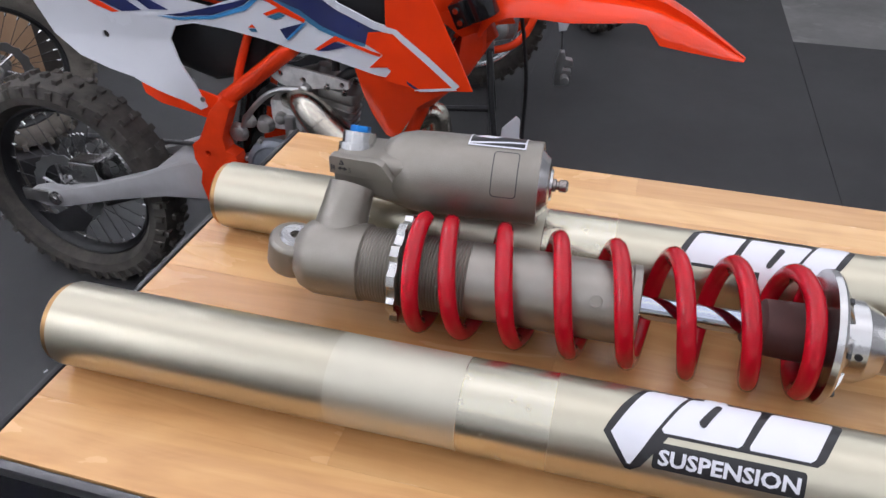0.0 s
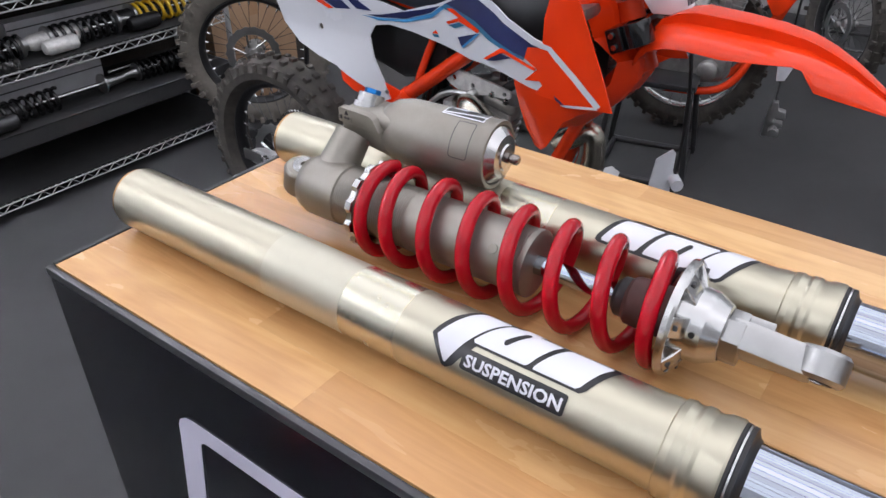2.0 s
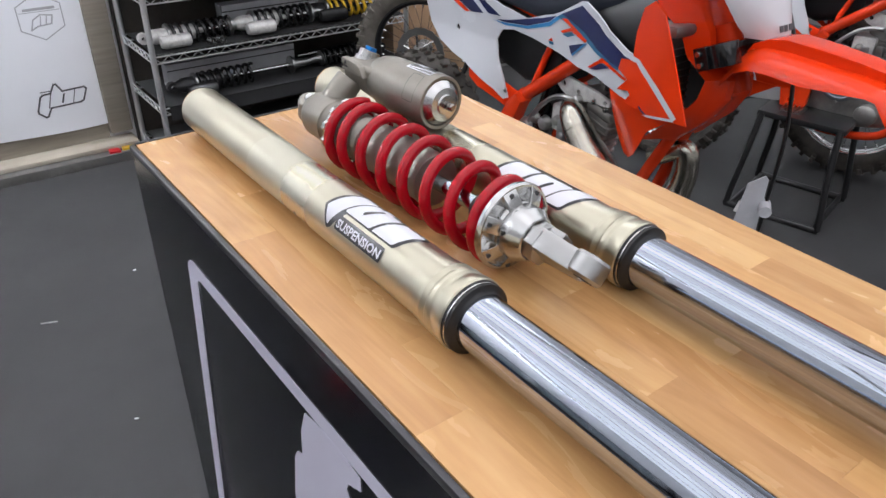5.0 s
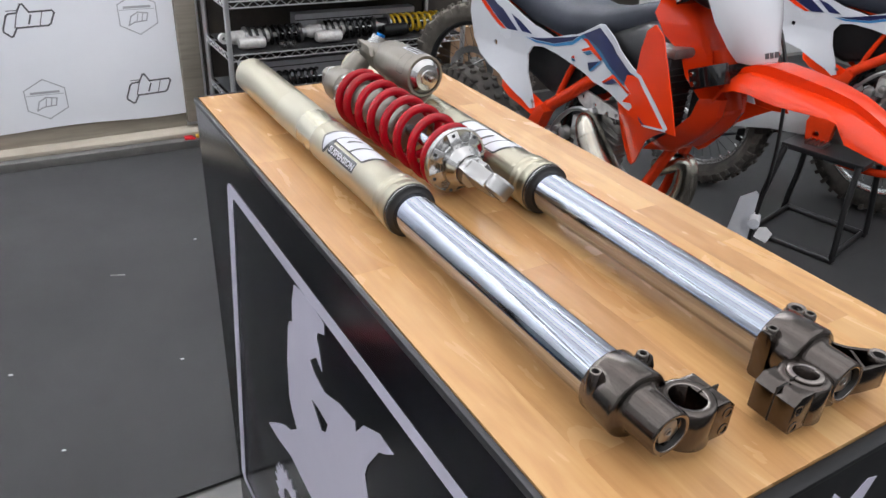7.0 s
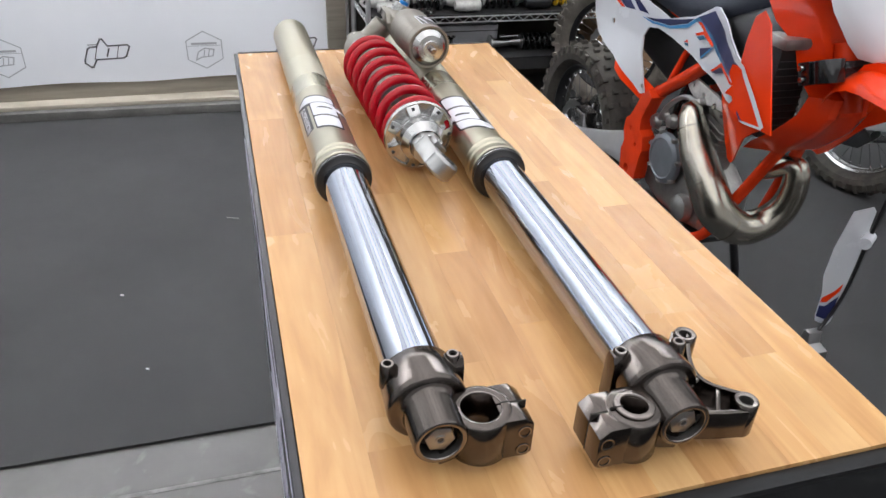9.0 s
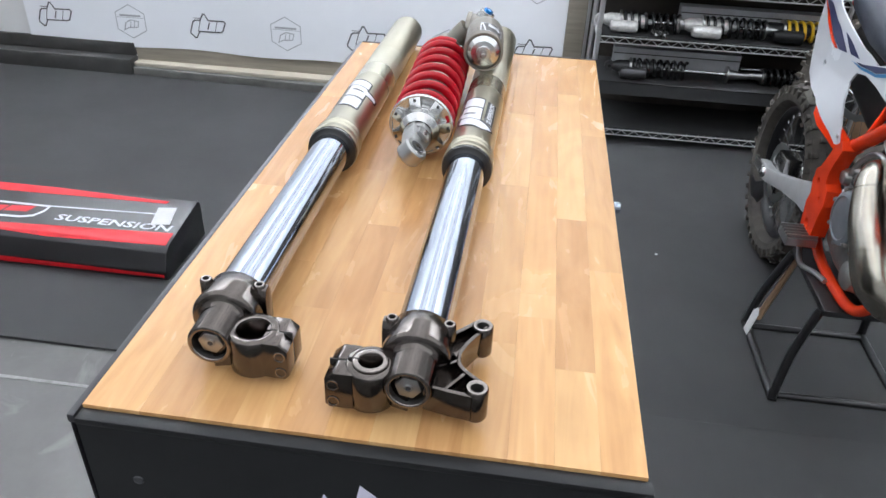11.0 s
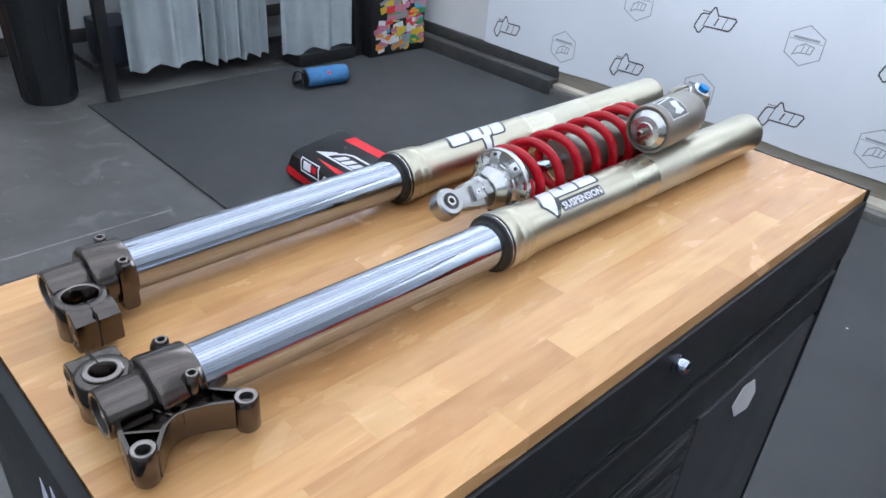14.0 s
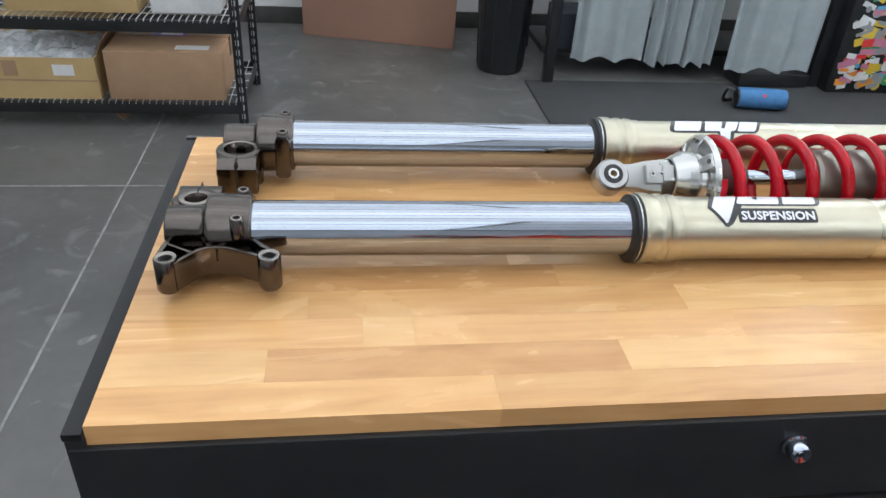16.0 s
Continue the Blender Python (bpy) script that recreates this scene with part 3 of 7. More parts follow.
def flag_logo(cy, cz, k=1.0):
    """A slanted three-block mark drawn in outline."""
    m = Matrix.Translation((cy, cz, 0)) @ Matrix.Scale(k, 4)
    bm = bmesh.new()
    outer = [(-0.117, -0.046), (-0.117, -0.032), (-0.094, 0.028), (-0.082, 0.038), (-0.046, 0.041), (-0.024, 0.080), (-0.014, 0.080), (0.008, 0.042), (0.108, 0.045), (0.117, 0.034), (0.094, -0.018), (0.080, -0.026), (-0.058, -0.030), (-0.080, -0.068), (-0.090, -0.070)]
    stroke(bm, outer, 0.008, True, m)
    for a, b, w in (((-0.046, 0.038), (-0.066, -0.028), 0.005), ((0.012, 0.026), (-0.002, -0.012), 0.008), ((0.064, 0.040), (0.044, -0.026), 0.004)):
        stroke(bm, [a, b], w, False, m)
    stroke(bm, [(-0.088, 0.052), (-0.042, 0.052)], 0.004, False, m)
    part("logo_mark", on_banner(bm, 0.0015), INK, ban)


def hex_logo(cy, cz, k=1.0):
    m = Matrix.Translation((cy, cz, 0)) @ Matrix.Scale(k, 4)
    bm = bmesh.new()
    stroke(bm, [(0.108 * math.sin(radians(60 * i)), 0.104 * math.cos(radians(60 * i))) for i in range(6)], 0.005, True, m)
    stroke(bm, [(-0.086, 0.024), (0.086, 0.024)], 0.003, False, m)
    inner = [(-0.05, -0.055), (-0.035, -0.01), (0.0, 0.01), (0.05, 0.002), (0.04, -0.035), (-0.02, -0.04)]
    stroke(bm, inner, 0.006, True, m)
    stroke(bm, [(0.0, 0.0), (-0.008, -0.035)], 0.005, False, m)
    stroke(bm, [(0.025, 0.0), (0.016, -0.035)], 0.005, False, m)
    for a, b in ((-0.062, -0.034), (-0.024, -0.004), (0.006, 0.030), (0.040, 0.062)):
        stroke(bm, [(a, 0.036), (b, 0.036)], 0.012, False, m)
    part("logo_mark", on_banner(bm, 0.0015), INK_GREY, ban)


for row in range(4):
    for k in range(7):
        y = -2.446 + 0.4635 * k
        (flag_logo if (k + row) % 2 == 0 else hex_logo)(y, 0.300 + 0.362 * row, 0.92)

# ---- workbench: rolling tool cabinet with a maple top ----
TL, TW, TZ, TT = 1.03, 0.46, 1.10, 0.0215
bench = thing("workbench", (0.515, 0.23, 0), "black rolling tool cabinet bench with a maple butcher-block top", "workbench")
top = part("tabletop", box(0.001, TL - 0.010, 0.001, TW - 0.001, TZ - TT, TZ - 0.0035), WOOD, bench, "honey maple butcher-block top")
# sheet metal body and lips
part("back_panel", box(-0.006, TL + 0.004, -0.0055, -0.001, 0.13, TZ - 0.010), PANEL, bench, "glossy black side panel with a pale printed outline", bevel=0.0008)
part("edge_lip", box(-0.006, TL + 0.004, -0.0072, -0.0008, TZ - 0.0098, TZ - 0.0010), LIP, bench, "black folded sheet edge, greyed for its sheen", bevel=0.0012)
part("edge_lip", box(TL - 0.0080, TL + 0.0052, -0.0006, TW + 0.004, TZ - 0.0098, TZ - 0.0030), CABINET, bench, "black folded sheet edge", bevel=0.0014)
part("end_panel", box(TL - 0.008, TL + 0.004, -0.001, TW + 0.004, 0.13, TZ - 0.010), CABINET, bench, "black end panel", bevel=0.001)
part("end_panel", box(-0.006, -0.001, 0.0, TW + 0.004, 0.13, TZ + 0.001), CABINET, bench, bevel=0.001)
for ry, rz in ((0.042, 1.03), (0.436, 1.04), (0.429, 1.01)):
    part("rivet", add_lathe(bmesh.new(), [(0, 0.005), (0.0015, 0.0045), (0.0025, 0.002), (0.0025, 0)], Matrix.Translation((TL + 0.0035, ry, rz)), 12), CAB_GREY, bench)
part("body", box(0.0, TL - 0.009, 0.001, TW - 0.012, 0.13, TZ - TT - 0.001), CABINET, bench)
fy = TW + 0.003
part("front_rail", box(-0.005, TL + 0.003, TW - 0.0006, TW + 0.006, 0.992, TZ - 0.0165), CABINET, bench, "black rail with a rounded edge under the maple", bevel=0.003)
# wide top drawer, then the drawer bank beside the door
def drawer(x0, x1, z0, z1, ribs):
    d = part("drawer", box(x0, x1, fy - 0.018, fy, z0, z1), CABINET, bench, bevel=0.003)
    for k in range(ribs):
        part("handle", box(x0 + 0.012, x1 - 0.012, fy - 0.001, fy + 0.006 - 0.001 * k, z1 - 0.012 - 0.011 * k, z1 - 0.006 - 0.011 * k), CABINET, d, "ribbed black drawer pull", bevel=0.0015)


drawer(0.012, TL - 0.012, 0.897, 0.984, 1)
dz = 0.887
for h in (0.075, 0.075, 0.075, 0.11, 0.11, 0.15):
    drawer(0.378, TL - 0.012, dz - h + 0.008, dz, 3)
    dz -= h
part("door", box(0.012, 0.368, fy - 0.018, fy, 0.17, 0.887), CAB_GREY, bench, "dark grey cabinet door", bevel=0.003)
bm = bmesh.new()
add_lathe(bm, [(0, 0), (0, 0.0105), (0.003, 0.0105), (0.004, 0.0085), (0.012, 0.0085), (0.014, 0.0072), (0.0122, 0.003), (0.0125, 0.0028), (0.0125, 0)], Matrix.Translation((0.508, fy + 0.0025, 1.057)) @ Matrix.Rotation(radians(90), 4, "Z"), 20)
part("lock", bm, CHROME, bench, "round chrome key lock")
st = [(0.270, 0.852), (0.250, 0.877), (0.212, 0.869), (0.188, 0.832), (0.198, 0.806), (0.245, 0.818)]
part("sticker", add_prism(bmesh.new(), [(x, z) for x, z in st], 0.0, 0.0008, Matrix.Translation((0, fy + 0.0022, 0)) @ Matrix.Rotation(radians(90), 4, "X") @ Matrix.Scale(-1, 4, (0, 0, 1))), PAPER, bench, "pale worn sticker")
for cx, cy in ((0.1, 0.07), (0.93, 0.07), (0.1, 0.38), (0.93, 0.38)):
    bm = bmesh.new()
    add_lathe(bm, [(-0.017, 0), (-0.017, 0.05), (-0.012, 0.058), (0.012, 0.058), (0.017, 0.05), (0.017, 0)], Matrix.Translation((cx, cy, 0.058)), 24)
    add_box(bm, cx - 0.03, cx - 0.025, cy - 0.03, cy + 0.03, 0.05, 0.131)
    add_box(bm, cx + 0.025, cx + 0.03, cy - 0.03, cy + 0.03, 0.05, 0.131)
    part("caster", bm, BLACK, bench)

# pale printed outline and plain shape on the black panel (y = const, drawn in x, z)
mp = Matrix.Translation((0, -0.0061, 0)) @ Matrix.Rotation(radians(90), 4, "X")
bm = bmesh.new()
edge_o = [(0.1525, 0.990), (0.1535, 1.000), (0.158, 1.0085), (0.166, 1.0145), (0.176, 1.0165), (0.96, 1.0165), (0.975, 1.0), (0.975, 0.26), (0.96, 0.245), (0.04, 0.245), (0.026, 0.26)]
edge_i = [(0.1795, 0.985), (0.1805, 0.9905), (0.1835, 0.9945), (0.188, 0.9965), (0.194, 0.9970), (0.95, 0.9970), (0.957, 0.988), (0.957, 0.27), (0.95, 0.263), (0.06, 0.263), (0.054, 0.27)]
add_prism(bm, edge_o, 0.0, 0.0006, mp, [edge_i])
part("printed_outline", bm, LILAC, bench, "pale lilac printed frame line")
blob = [(0.440, 0.987), (0.463, 0.992), (0.503, 0.994), (0.540, 0.990), (0.540, 0.973), (0.518, 0.962), (0.514, 0.952), (0.520, 0.940), (0.528, 0.908), (0.510, 0.918), (0.486, 0.897), (0.500, 0.885), (0.534, 0.878), (0.580, 0.897), (0.627, 0.907), (0.629, 0.892), (0.650, 0.920), (0.690, 0.942), (0.724, 0.942), (0.705, 0.925), (0.690, 0.915), (0.661, 0.868), (0.654, 0.847), (0.675, 0.770), (0.640, 0.700), (0.655, 0.600), (0.640, 0.520), (0.600, 0.600), (0.585, 0.500), (0.560, 0.400), (0.530, 0.480), (0.520, 0.560), (0.491, 0.614), (0.430, 0.620), (0.379, 0.626), (0.320, 0.610), (0.266, 0.604), (0.310, 0.640), (0.355, 0.673), (0.382, 0.685), (0.416, 0.716), (0.398, 0.740), (0.390, 0.760), (0.392, 0.830), (0.404, 0.897), (0.412, 0.912), (0.424, 0.918), (0.428, 0.955)]
blob = [(x + 0.007, z + 0.003) for x, z in blob]
part("printed_shape", add_prism(bmesh.new(), blob, 0.0, 0.0006, mp, [[(0.489, 0.833), (0.516, 0.836), (0.549, 0.834), (0.540, 0.812), (0.524, 0.802), (0.510, 0.815)]]), LILAC, bench, "plain pale lilac printed shape")
gear = [(0.36 + (0.075 if k % 2 else 0.06) * math.cos(2 * math.pi * k / 40), 0.49 + (0.075 if k % 2 else 0.06) * math.sin(2 * math.pi * k / 40)) for k in range(40)]
part("printed_shape", add_prism(bmesh.new(), gear, 0.0, 0.0006, mp, [ring2d(0.36, 0.49, 0.030, 20)]), LILAC, bench)
for pts in ([(0.70, 0.84), (0.715, 0.80), (0.70, 0.70), (0.69, 0.60), (0.685, 0.72)], [(0.73, 0.76), (0.74, 0.70), (0.72, 0.56), (0.71, 0.66)]):
    part("printed_shape", add_prism(bmesh.new(), pts, 0.0, 0.0006, mp), LILAC, bench)
me_ = Matrix.Translation((TL + 0.0043, 0, 0)) @ Matrix(((0, 0, 1, 0), (1, 0, 0, 0), (0, 1, 0, 0), (0, 0, 0, 1)))
for pts in ([(0.205, 1.045), (0.222, 1.02), (0.205, 0.96), (0.188, 0.985)], [(0.236, 1.062), (0.255, 1.045), (0.245, 0.97), (0.222, 0.99)], [(0.252, 1.022), (0.285, 1.055), (0.30, 1.05), (0.275, 0.97), (0.258, 0.98)], [(0.12, 0.90), (0.35, 0.95), (0.33, 0.90), (0.14, 0.86)]):
    part("printed_shape", add_prism(bmesh.new(), pts, 0, 0.0006, me_), LILAC, bench)

# ---- fork legs ----
R_OUT, R_IN = 0.0290, 0.0243


def fork_sticker(leg, m, s, x0):
    """Black-edged white block mark with a word under it, on the tube."""
    r = R_OUT + 0.0003
    phi = 76 if s > 0 else 56
    V = 1.30
    base = [(-0.004, 0.014), (-0.002, 0.018), (0.004, 0.027), (0.015, 0.0405), (0.019, 0.0425), (0.044, 0.0425), (0.050, 0.056), (0.054, 0.0575), (0.064, 0.0565), (0.0655, 0.054), (0.064, 0.0425), (0.116, 0.0425), (0.1195, 0.041), (0.119, 0.038), (0.108, 0.019), (0.1045, 0.0165), (0.030, 0.0165), (0.018, 0.002), (0.013, -0.0005), (0.010, 0.0)]

    def flat(pts, k=V):
        bm = bmesh.new()
        bm.faces.new([bm.verts.new((u, v * k, 0)) for u, v in pts])
        return bm
    part("sticker", wrap(flat(base), m, r, s, x0, phi), ST_BLACK, leg, "black-edged sticker")
    for pts in ([(0.0000, 0.0145), (0.0175, 0.0395), (0.0205, 0.0410), (0.0390, 0.0410), (0.0395, 0.0400), (0.0215, 0.0160), (0.0125, 0.0025), (0.0110, 0.0025)], [(0.0262, 0.0195), (0.0405, 0.0385), (0.0425, 0.0400), (0.048, 0.0410), (0.0525, 0.0535), (0.0545, 0.0555), (0.0620, 0.0545), (0.0610, 0.0410), (0.0785, 0.0410), (0.0780, 0.0385), (0.0675, 0.0195), (0.0655, 0.0180), (0.0275, 0.0180)], [(0.0712, 0.0195), (0.0835, 0.0395), (0.0855, 0.0410), (0.1135, 0.0410), (0.1145, 0.0395), (0.1035, 0.0195), (0.1010, 0.0180), (0.0715, 0.0180)]):
        part("sticker_block", wrap(flat(pts), m, r + 0.00025, s, x0, phi), ST_WHITE, leg, "white sticker block")
    part("sticker_slot", wrap(flat([(0.0455, 0.0245), (0.0450, 0.0262), (0.0540, 0.0378), (0.0560, 0.0385), (0.0575, 0.0375), (0.0570, 0.0358), (0.0485, 0.0240), (0.0470, 0.0235)]), m, r + 0.0005, s, x0, phi), ST_BLACK, leg)
    w0 = -0.0068
    part("word_plate", wrap(flat(round_rect(0.0235, 0.100, w0, w0 + 0.0145, 0.002, 3), 1.0), m, r + 0.0001, s, x0, phi - 20), ST_BLACK, leg, "black label plate")
    bm = text_bm("SUSPENSION", 0.0084, 0.00035)
    w = max(v.co.x for v in bm.verts)
    for v in bm.verts:
        v.co.x = 0.0262 + v.co.x * 0.0712 / w
        v.co.y = w0 + 0.0030 + v.co.y
    part("lettering", wrap(bm, m, r + 0.0005, s, x0, phi - 20), ST_WHITE, leg, "white capital letters")


def bolt(leg, m, p, z0, r=0.0056):
    """An upright screw boss at p, rising from z0, with a socket in its top."""
    a = m @ Matrix.Translation((p[0], p[1], 0)) @ Matrix.Rotation(radians(-90), 4, "Y")
    bm = bmesh.new()
    add_lathe(bm, [(z0, 0), (z0, r * 1.12), (p[2] - 0.0012, r), (p[2], r * 0.82), (p[2], r * 0.55), (p[2] - 0.0045, r * 0.55), (p[2] - 0.0045, 0)], a, 18, mids=[0, 0, 0, 1, 2, 2])
    part("screw_boss", bm, [LUG, LUG_EDGE, HOLE], leg, "cast screw boss with a socket", angle=50)


def fork_leg(p, q, s, brake):
    p, q = Vector(p), Vector(q)
    m = along(p, q)
    leg = thing("fork_leg", (p.x + 0.57, p.y, TZ), "gold fork leg with chrome inner tube lying on the bench" if not brake else "gold fork leg with brake caliper lugs lying on the bench", "fork leg", "pair of fork legs")
    L = (q - p).length
    bm = add_lathe(bmesh.new(), [(0.0, 0), (0.0, 0.012), (0.001, 0.0125), (0.001, 0.0255), (0.003, 0.0275), (0.0085, 0.0275)], m, 48)
    part("fork_cap", bm, COPPER, leg, "bronze end cap")
    prof = [(0.0065, 0.0272), (0.0075, R_OUT), (0.204, R_OUT), (0.2045, R_OUT - 0.0001), (0.286, R_OUT - 0.0005), (0.2865, R_OUT - 0.0002), (0.339, R_OUT), (0.3395, R_OUT), (0.520, R_OUT), (0.524, R_OUT + 0.0008), (0.5315, R_OUT + 0.0008), (0.5325, R_OUT + 0.002), (0.537, R_OUT + 0.0026), (0.5395, R_OUT + 0.0016), (0.5425, R_OUT + 0.0016), (0.545, R_OUT + 0.0030), (0.549, R_OUT + 0.0030), (0.5515, R_OUT + 0.0018), (0.5545, R_OUT + 0.0020), (0.558, R_OUT + 0.0036), (0.5655, R_OUT + 0.0040), (0.567, R_OUT + 0.0032), (0.567, 0.026)]
    mids = [0, 0, 1, 1, 2, 2, 2, 0] + [0] * 14
    part("outer_tube", add_lathe(bmesh.new(), prof, m, 64, mids=mids), [GOLD, GOLD_MATT, GOLD_BRIGHT], leg, "champagne-gold anodised outer tube", angle=25)
    part("dust_seal", add_lathe(bmesh.new(), [(0.566, 0.0300), (0.5665, 0.0318), (0.5690, 0.0320), (0.5697, 0.0310), (0.5712, 0.0310), (0.5716, 0.0316), (0.5740, 0.0313), (0.5750, 0.0285), (0.5763, 0.0262), (0.578, 0.0249), (0.578, 0.0240)], m, 48), BLACK, leg, "black rubber dust seal")
    part("seal_ring", add_lathe(bmesh.new(), [(0.5698, 0.0309), (0.5698, 0.0317), (0.5710, 0.0317), (0.5710, 0.0309)], m, 48), SILVER, leg, "thin bright spring ring")
    part("inner_tube", add_lathe(bmesh.new(), [(0.560, R_IN), (L - 0.065, R_IN)], m, 128), CHROME, leg, "mirror-bright chrome inner tube")
    # cast axle clamp: a wide socket over the tube, stepping down to the foot
    a0 = L - 0.0715
    body = bmesh.new()
    add_lathe(body, [(a0, R_IN + 0.0002), (a0, 0.0278), (a0 + 0.0015, 0.0290), (a0 + 0.018, 0.0296), (a0 + 0.0325, 0.0303), (a0 + 0.0350, 0.0301), (a0 + 0.0368, 0.0290), (a0 + 0.0376, 0.0272), (a0 + 0.0380, 0.0246), (a0 + 0.0388, 0.0225), (a0 + 0.0405, 0.0208), (a0 + 0.0430, 0.0200), (L - 0.0020, 0.0196), (L - 0.0006, 0.0190), (L, 0.0180), (L, 0.0160), (L - 0.0006, 0.0152), (L - 0.013, 0.0150), (L - 0.013, 0)], m, 56, mids=[0] * 14 + [1, 1, 2, 2])
    part("axle_clamp_barrel", body, [LUG, LUG_EDGE, HOLE], leg, "bronze-grey cast axle clamp barrel", angle=60)
    hexa = [(0.0112 * math.cos(radians(60 * k + 20)), 0.0112 * math.sin(radians(60 * k + 20))) for k in range(6)]
    bm = add_prism(bmesh.new(), hexa, 0, 0.0085, m @ Matrix.Translation((L - 0.0120, 0, 0)) @ Matrix.Rotation(radians(90), 4, "Y"))
    part("foot_bolt", bm, SATIN, leg, "grey hex foot bolt", bevel=0.0008)
    part("adjuster_screw", add_lathe(bmesh.new(), [(L - 0.0050, 0), (L - 0.0050, 0.0040), (L - 0.0024, 0.0038), (L - 0.0024, 0.0026), (L - 0.0032, 0.0024), (L - 0.0032, 0)], m, 14, mids=[0, 0, 0, 0, 1]), [SATIN, CAB_GREY], leg, "small adjuster screw")
    # axle eye on the side that faces the other leg: sy is +1 for the leg without brake lugs
    sy = -1 if brake else 1
    hx, hy, hr = L - 0.018, 0.0335 * sy, 0.0092 if brake else 0.0146
    zt, zb = 0.0100, -0.0285
    mm = m
    up = mm @ Matrix.Translation((hx, hy, 0)) @ Matrix.Rotation(radians(-90), 4, "Y")
    ro = 0.0212 if brake else 0.0226
    eye = bmesh.new()
    add_lathe(eye, [(zb, hr), (zb, ro - 0.002), (zb + 0.002, ro), (zt - 0.0022, ro), (zt - 0.0008, ro - 0.0008), (zt, ro - 0.0024), (zt, hr + 0.0008), (zt - 0.0008, hr), (zb, hr)], up, 44, mids=[0, 0, 0, 0, 0, 0, 1, 2])
    part("axle_eye", eye, [LUG, LUG_EDGE, LUG], leg, "round cast axle eye", angle=50)
    # web between the eye and the barrel
    web = [(hx - 0.0195, 0.0), (hx - 0.0175, 0.012 * sy), (hx - 0.0150, 0.0205 * sy), (hx + 0.0105, 0.0150 * sy), (hx + 0.0140, 0.0)]
    part("eye_web", add_prism(bmesh.new(), web if sy > 0 else web[::-1], zb + 0.002, zt - 0.0018, mm), LUG, leg, bevel=0.0015)
    if brake:
        ring = bmesh.new()
        add_lathe(ring, [(zt - 0.004, hr + 0.0058), (zt + 0.0012, hr + 0.0058), (zt + 0.0018, hr + 0.0050), (zt + 0.0018, hr + 0.0012), (zt + 0.0006, hr + 0.0002), (zt - 0.006, hr)], up, 40, mids=[0, 0, 1, 1, 0])
        part("axle_bore", ring, [LUG, LUG_EDGE], leg, "machined ring round the axle bore")
    # split ear: a chamfered block outside the eye, cut by a slot and held by two bolts
    ear = [(0.0110, zb + 0.0015), (0.0305, zb + 0.0010), (0.0345, zb + 0.0045), (0.0345, 0.0020), (0.0265, 0.0090), (0.0110, 0.0092)]
    for x0_, x1_ in ((hx - 0.0195, hx - 0.0006), (hx + 0.0006, hx + 0.0185)):
        em_ = mm @ Matrix(((0, 0, 1, 0), (sy, 0, 0, hy), (0, 1, 0, 0), (0, 0, 0, 1)))
        part("clamp_ear", add_prism(bmesh.new(), [(v, w) for v, w in ear], x0_, x1_, em_), LUG, leg, "chamfered half of the split clamp ear", bevel=0.0013)
    # dark bars drawn for the shade in the slot
    part("clamp_slot", box(hx - 0.0006, hx + 0.0006, *sorted((hy + sy * (hr + 0.001), hy + sy * 0.0340)), zb + 0.003, zt - 0.0012, mm), HOLE, leg, "split in the clamp, filled dark for its shade")
    part("slot_mark", box(hx - 0.0005, hx + 0.0005, *sorted((hy + sy * hr, hy + sy * (ro - 0.002))), zt - 0.002, zt + (0.0020 if brake else 0.0003), mm), HOLE, leg)
    for zz in (-0.0205, -0.0035):
        for xe, dr in ((hx + 0.0185, 1), (hx - 0.0195, -1)):
            bm = add_lathe(bmesh.new(), [(-0.004, 0.0058), (0.0003, 0.0056), (0.0006, 0.0050), (0.0004, 0.0040), (-0.0030, 0.0038), (-0.0030, 0)], mm @ Matrix.Translation((xe, hy + sy * 0.0275, zz)) @ Matrix.Rotation(radians(0 if dr > 0 else 180), 4, "Z"), 16, mids=[0, 0, 1, 2, 2])
            part("pinch_bolt", bm, [LUG, LUG_EDGE, HOLE], leg)
    # guard screw bosses on the socket's shoulders, the inner one on a flat cheek
    for q in (-1, 1):
        bolt(leg, mm, (a0 + 0.0105, 0.0247 * q, 0.0248), 0.004)
    wy = 0.0325 * sy
    cheek = [(a0 + 0.0030, -0.0225), (a0 + 0.0052, -0.0255), (a0 + 0.0160, -0.0255), (a0 + 0.0185, -0.0225), (a0 + 0.0180, 0.0150), (a0 + 0.0145, 0.0225), (a0 + 0.0065, 0.0225), (a0 + 0.0030, 0.0150)]
    part("guard_cheek", add_prism(bmesh.new(), cheek, *sorted((-wy, -0.016 * sy)), mm @ Matrix.Rotation(radians(90), 4, "X")), LUG, leg, "flat cast cheek under a screw boss", bevel=0.0018)
    if brake:
        # caliper bracket: two tall bored lugs on arms with pockets between their ribs
        b1, b2, bt, bb = (L - 0.0885, 0.0515), (L - 0.0085, 0.0545), 0.0040, -0.0225
        outer = [(p_.x, p_.y) for p_ in smooth_path([(L - 0.0930, 0.0585, 0), (L - 0.0740, 0.0470, 0), (L - 0.0580, 0.0395, 0), (L - 0.0430, 0.0365, 0), (L - 0.0300, 0.0425, 0), (L - 0.0150, 0.0615, 0)], 5)]
        arm1 = [(p_.x, p_.y) for p_ in smooth_path([(L - 0.0955, 0.0455, 0), (L - 0.0800, 0.0320, 0), (L - 0.0690, 0.0190, 0)], 4)]
        arm2 = [(L - 0.0005, 0.0515), (L - 0.0030, 0.0330), (L - 0.0075, 0.0120)]
        floor_ = outer + arm2 + arm1[::-1]
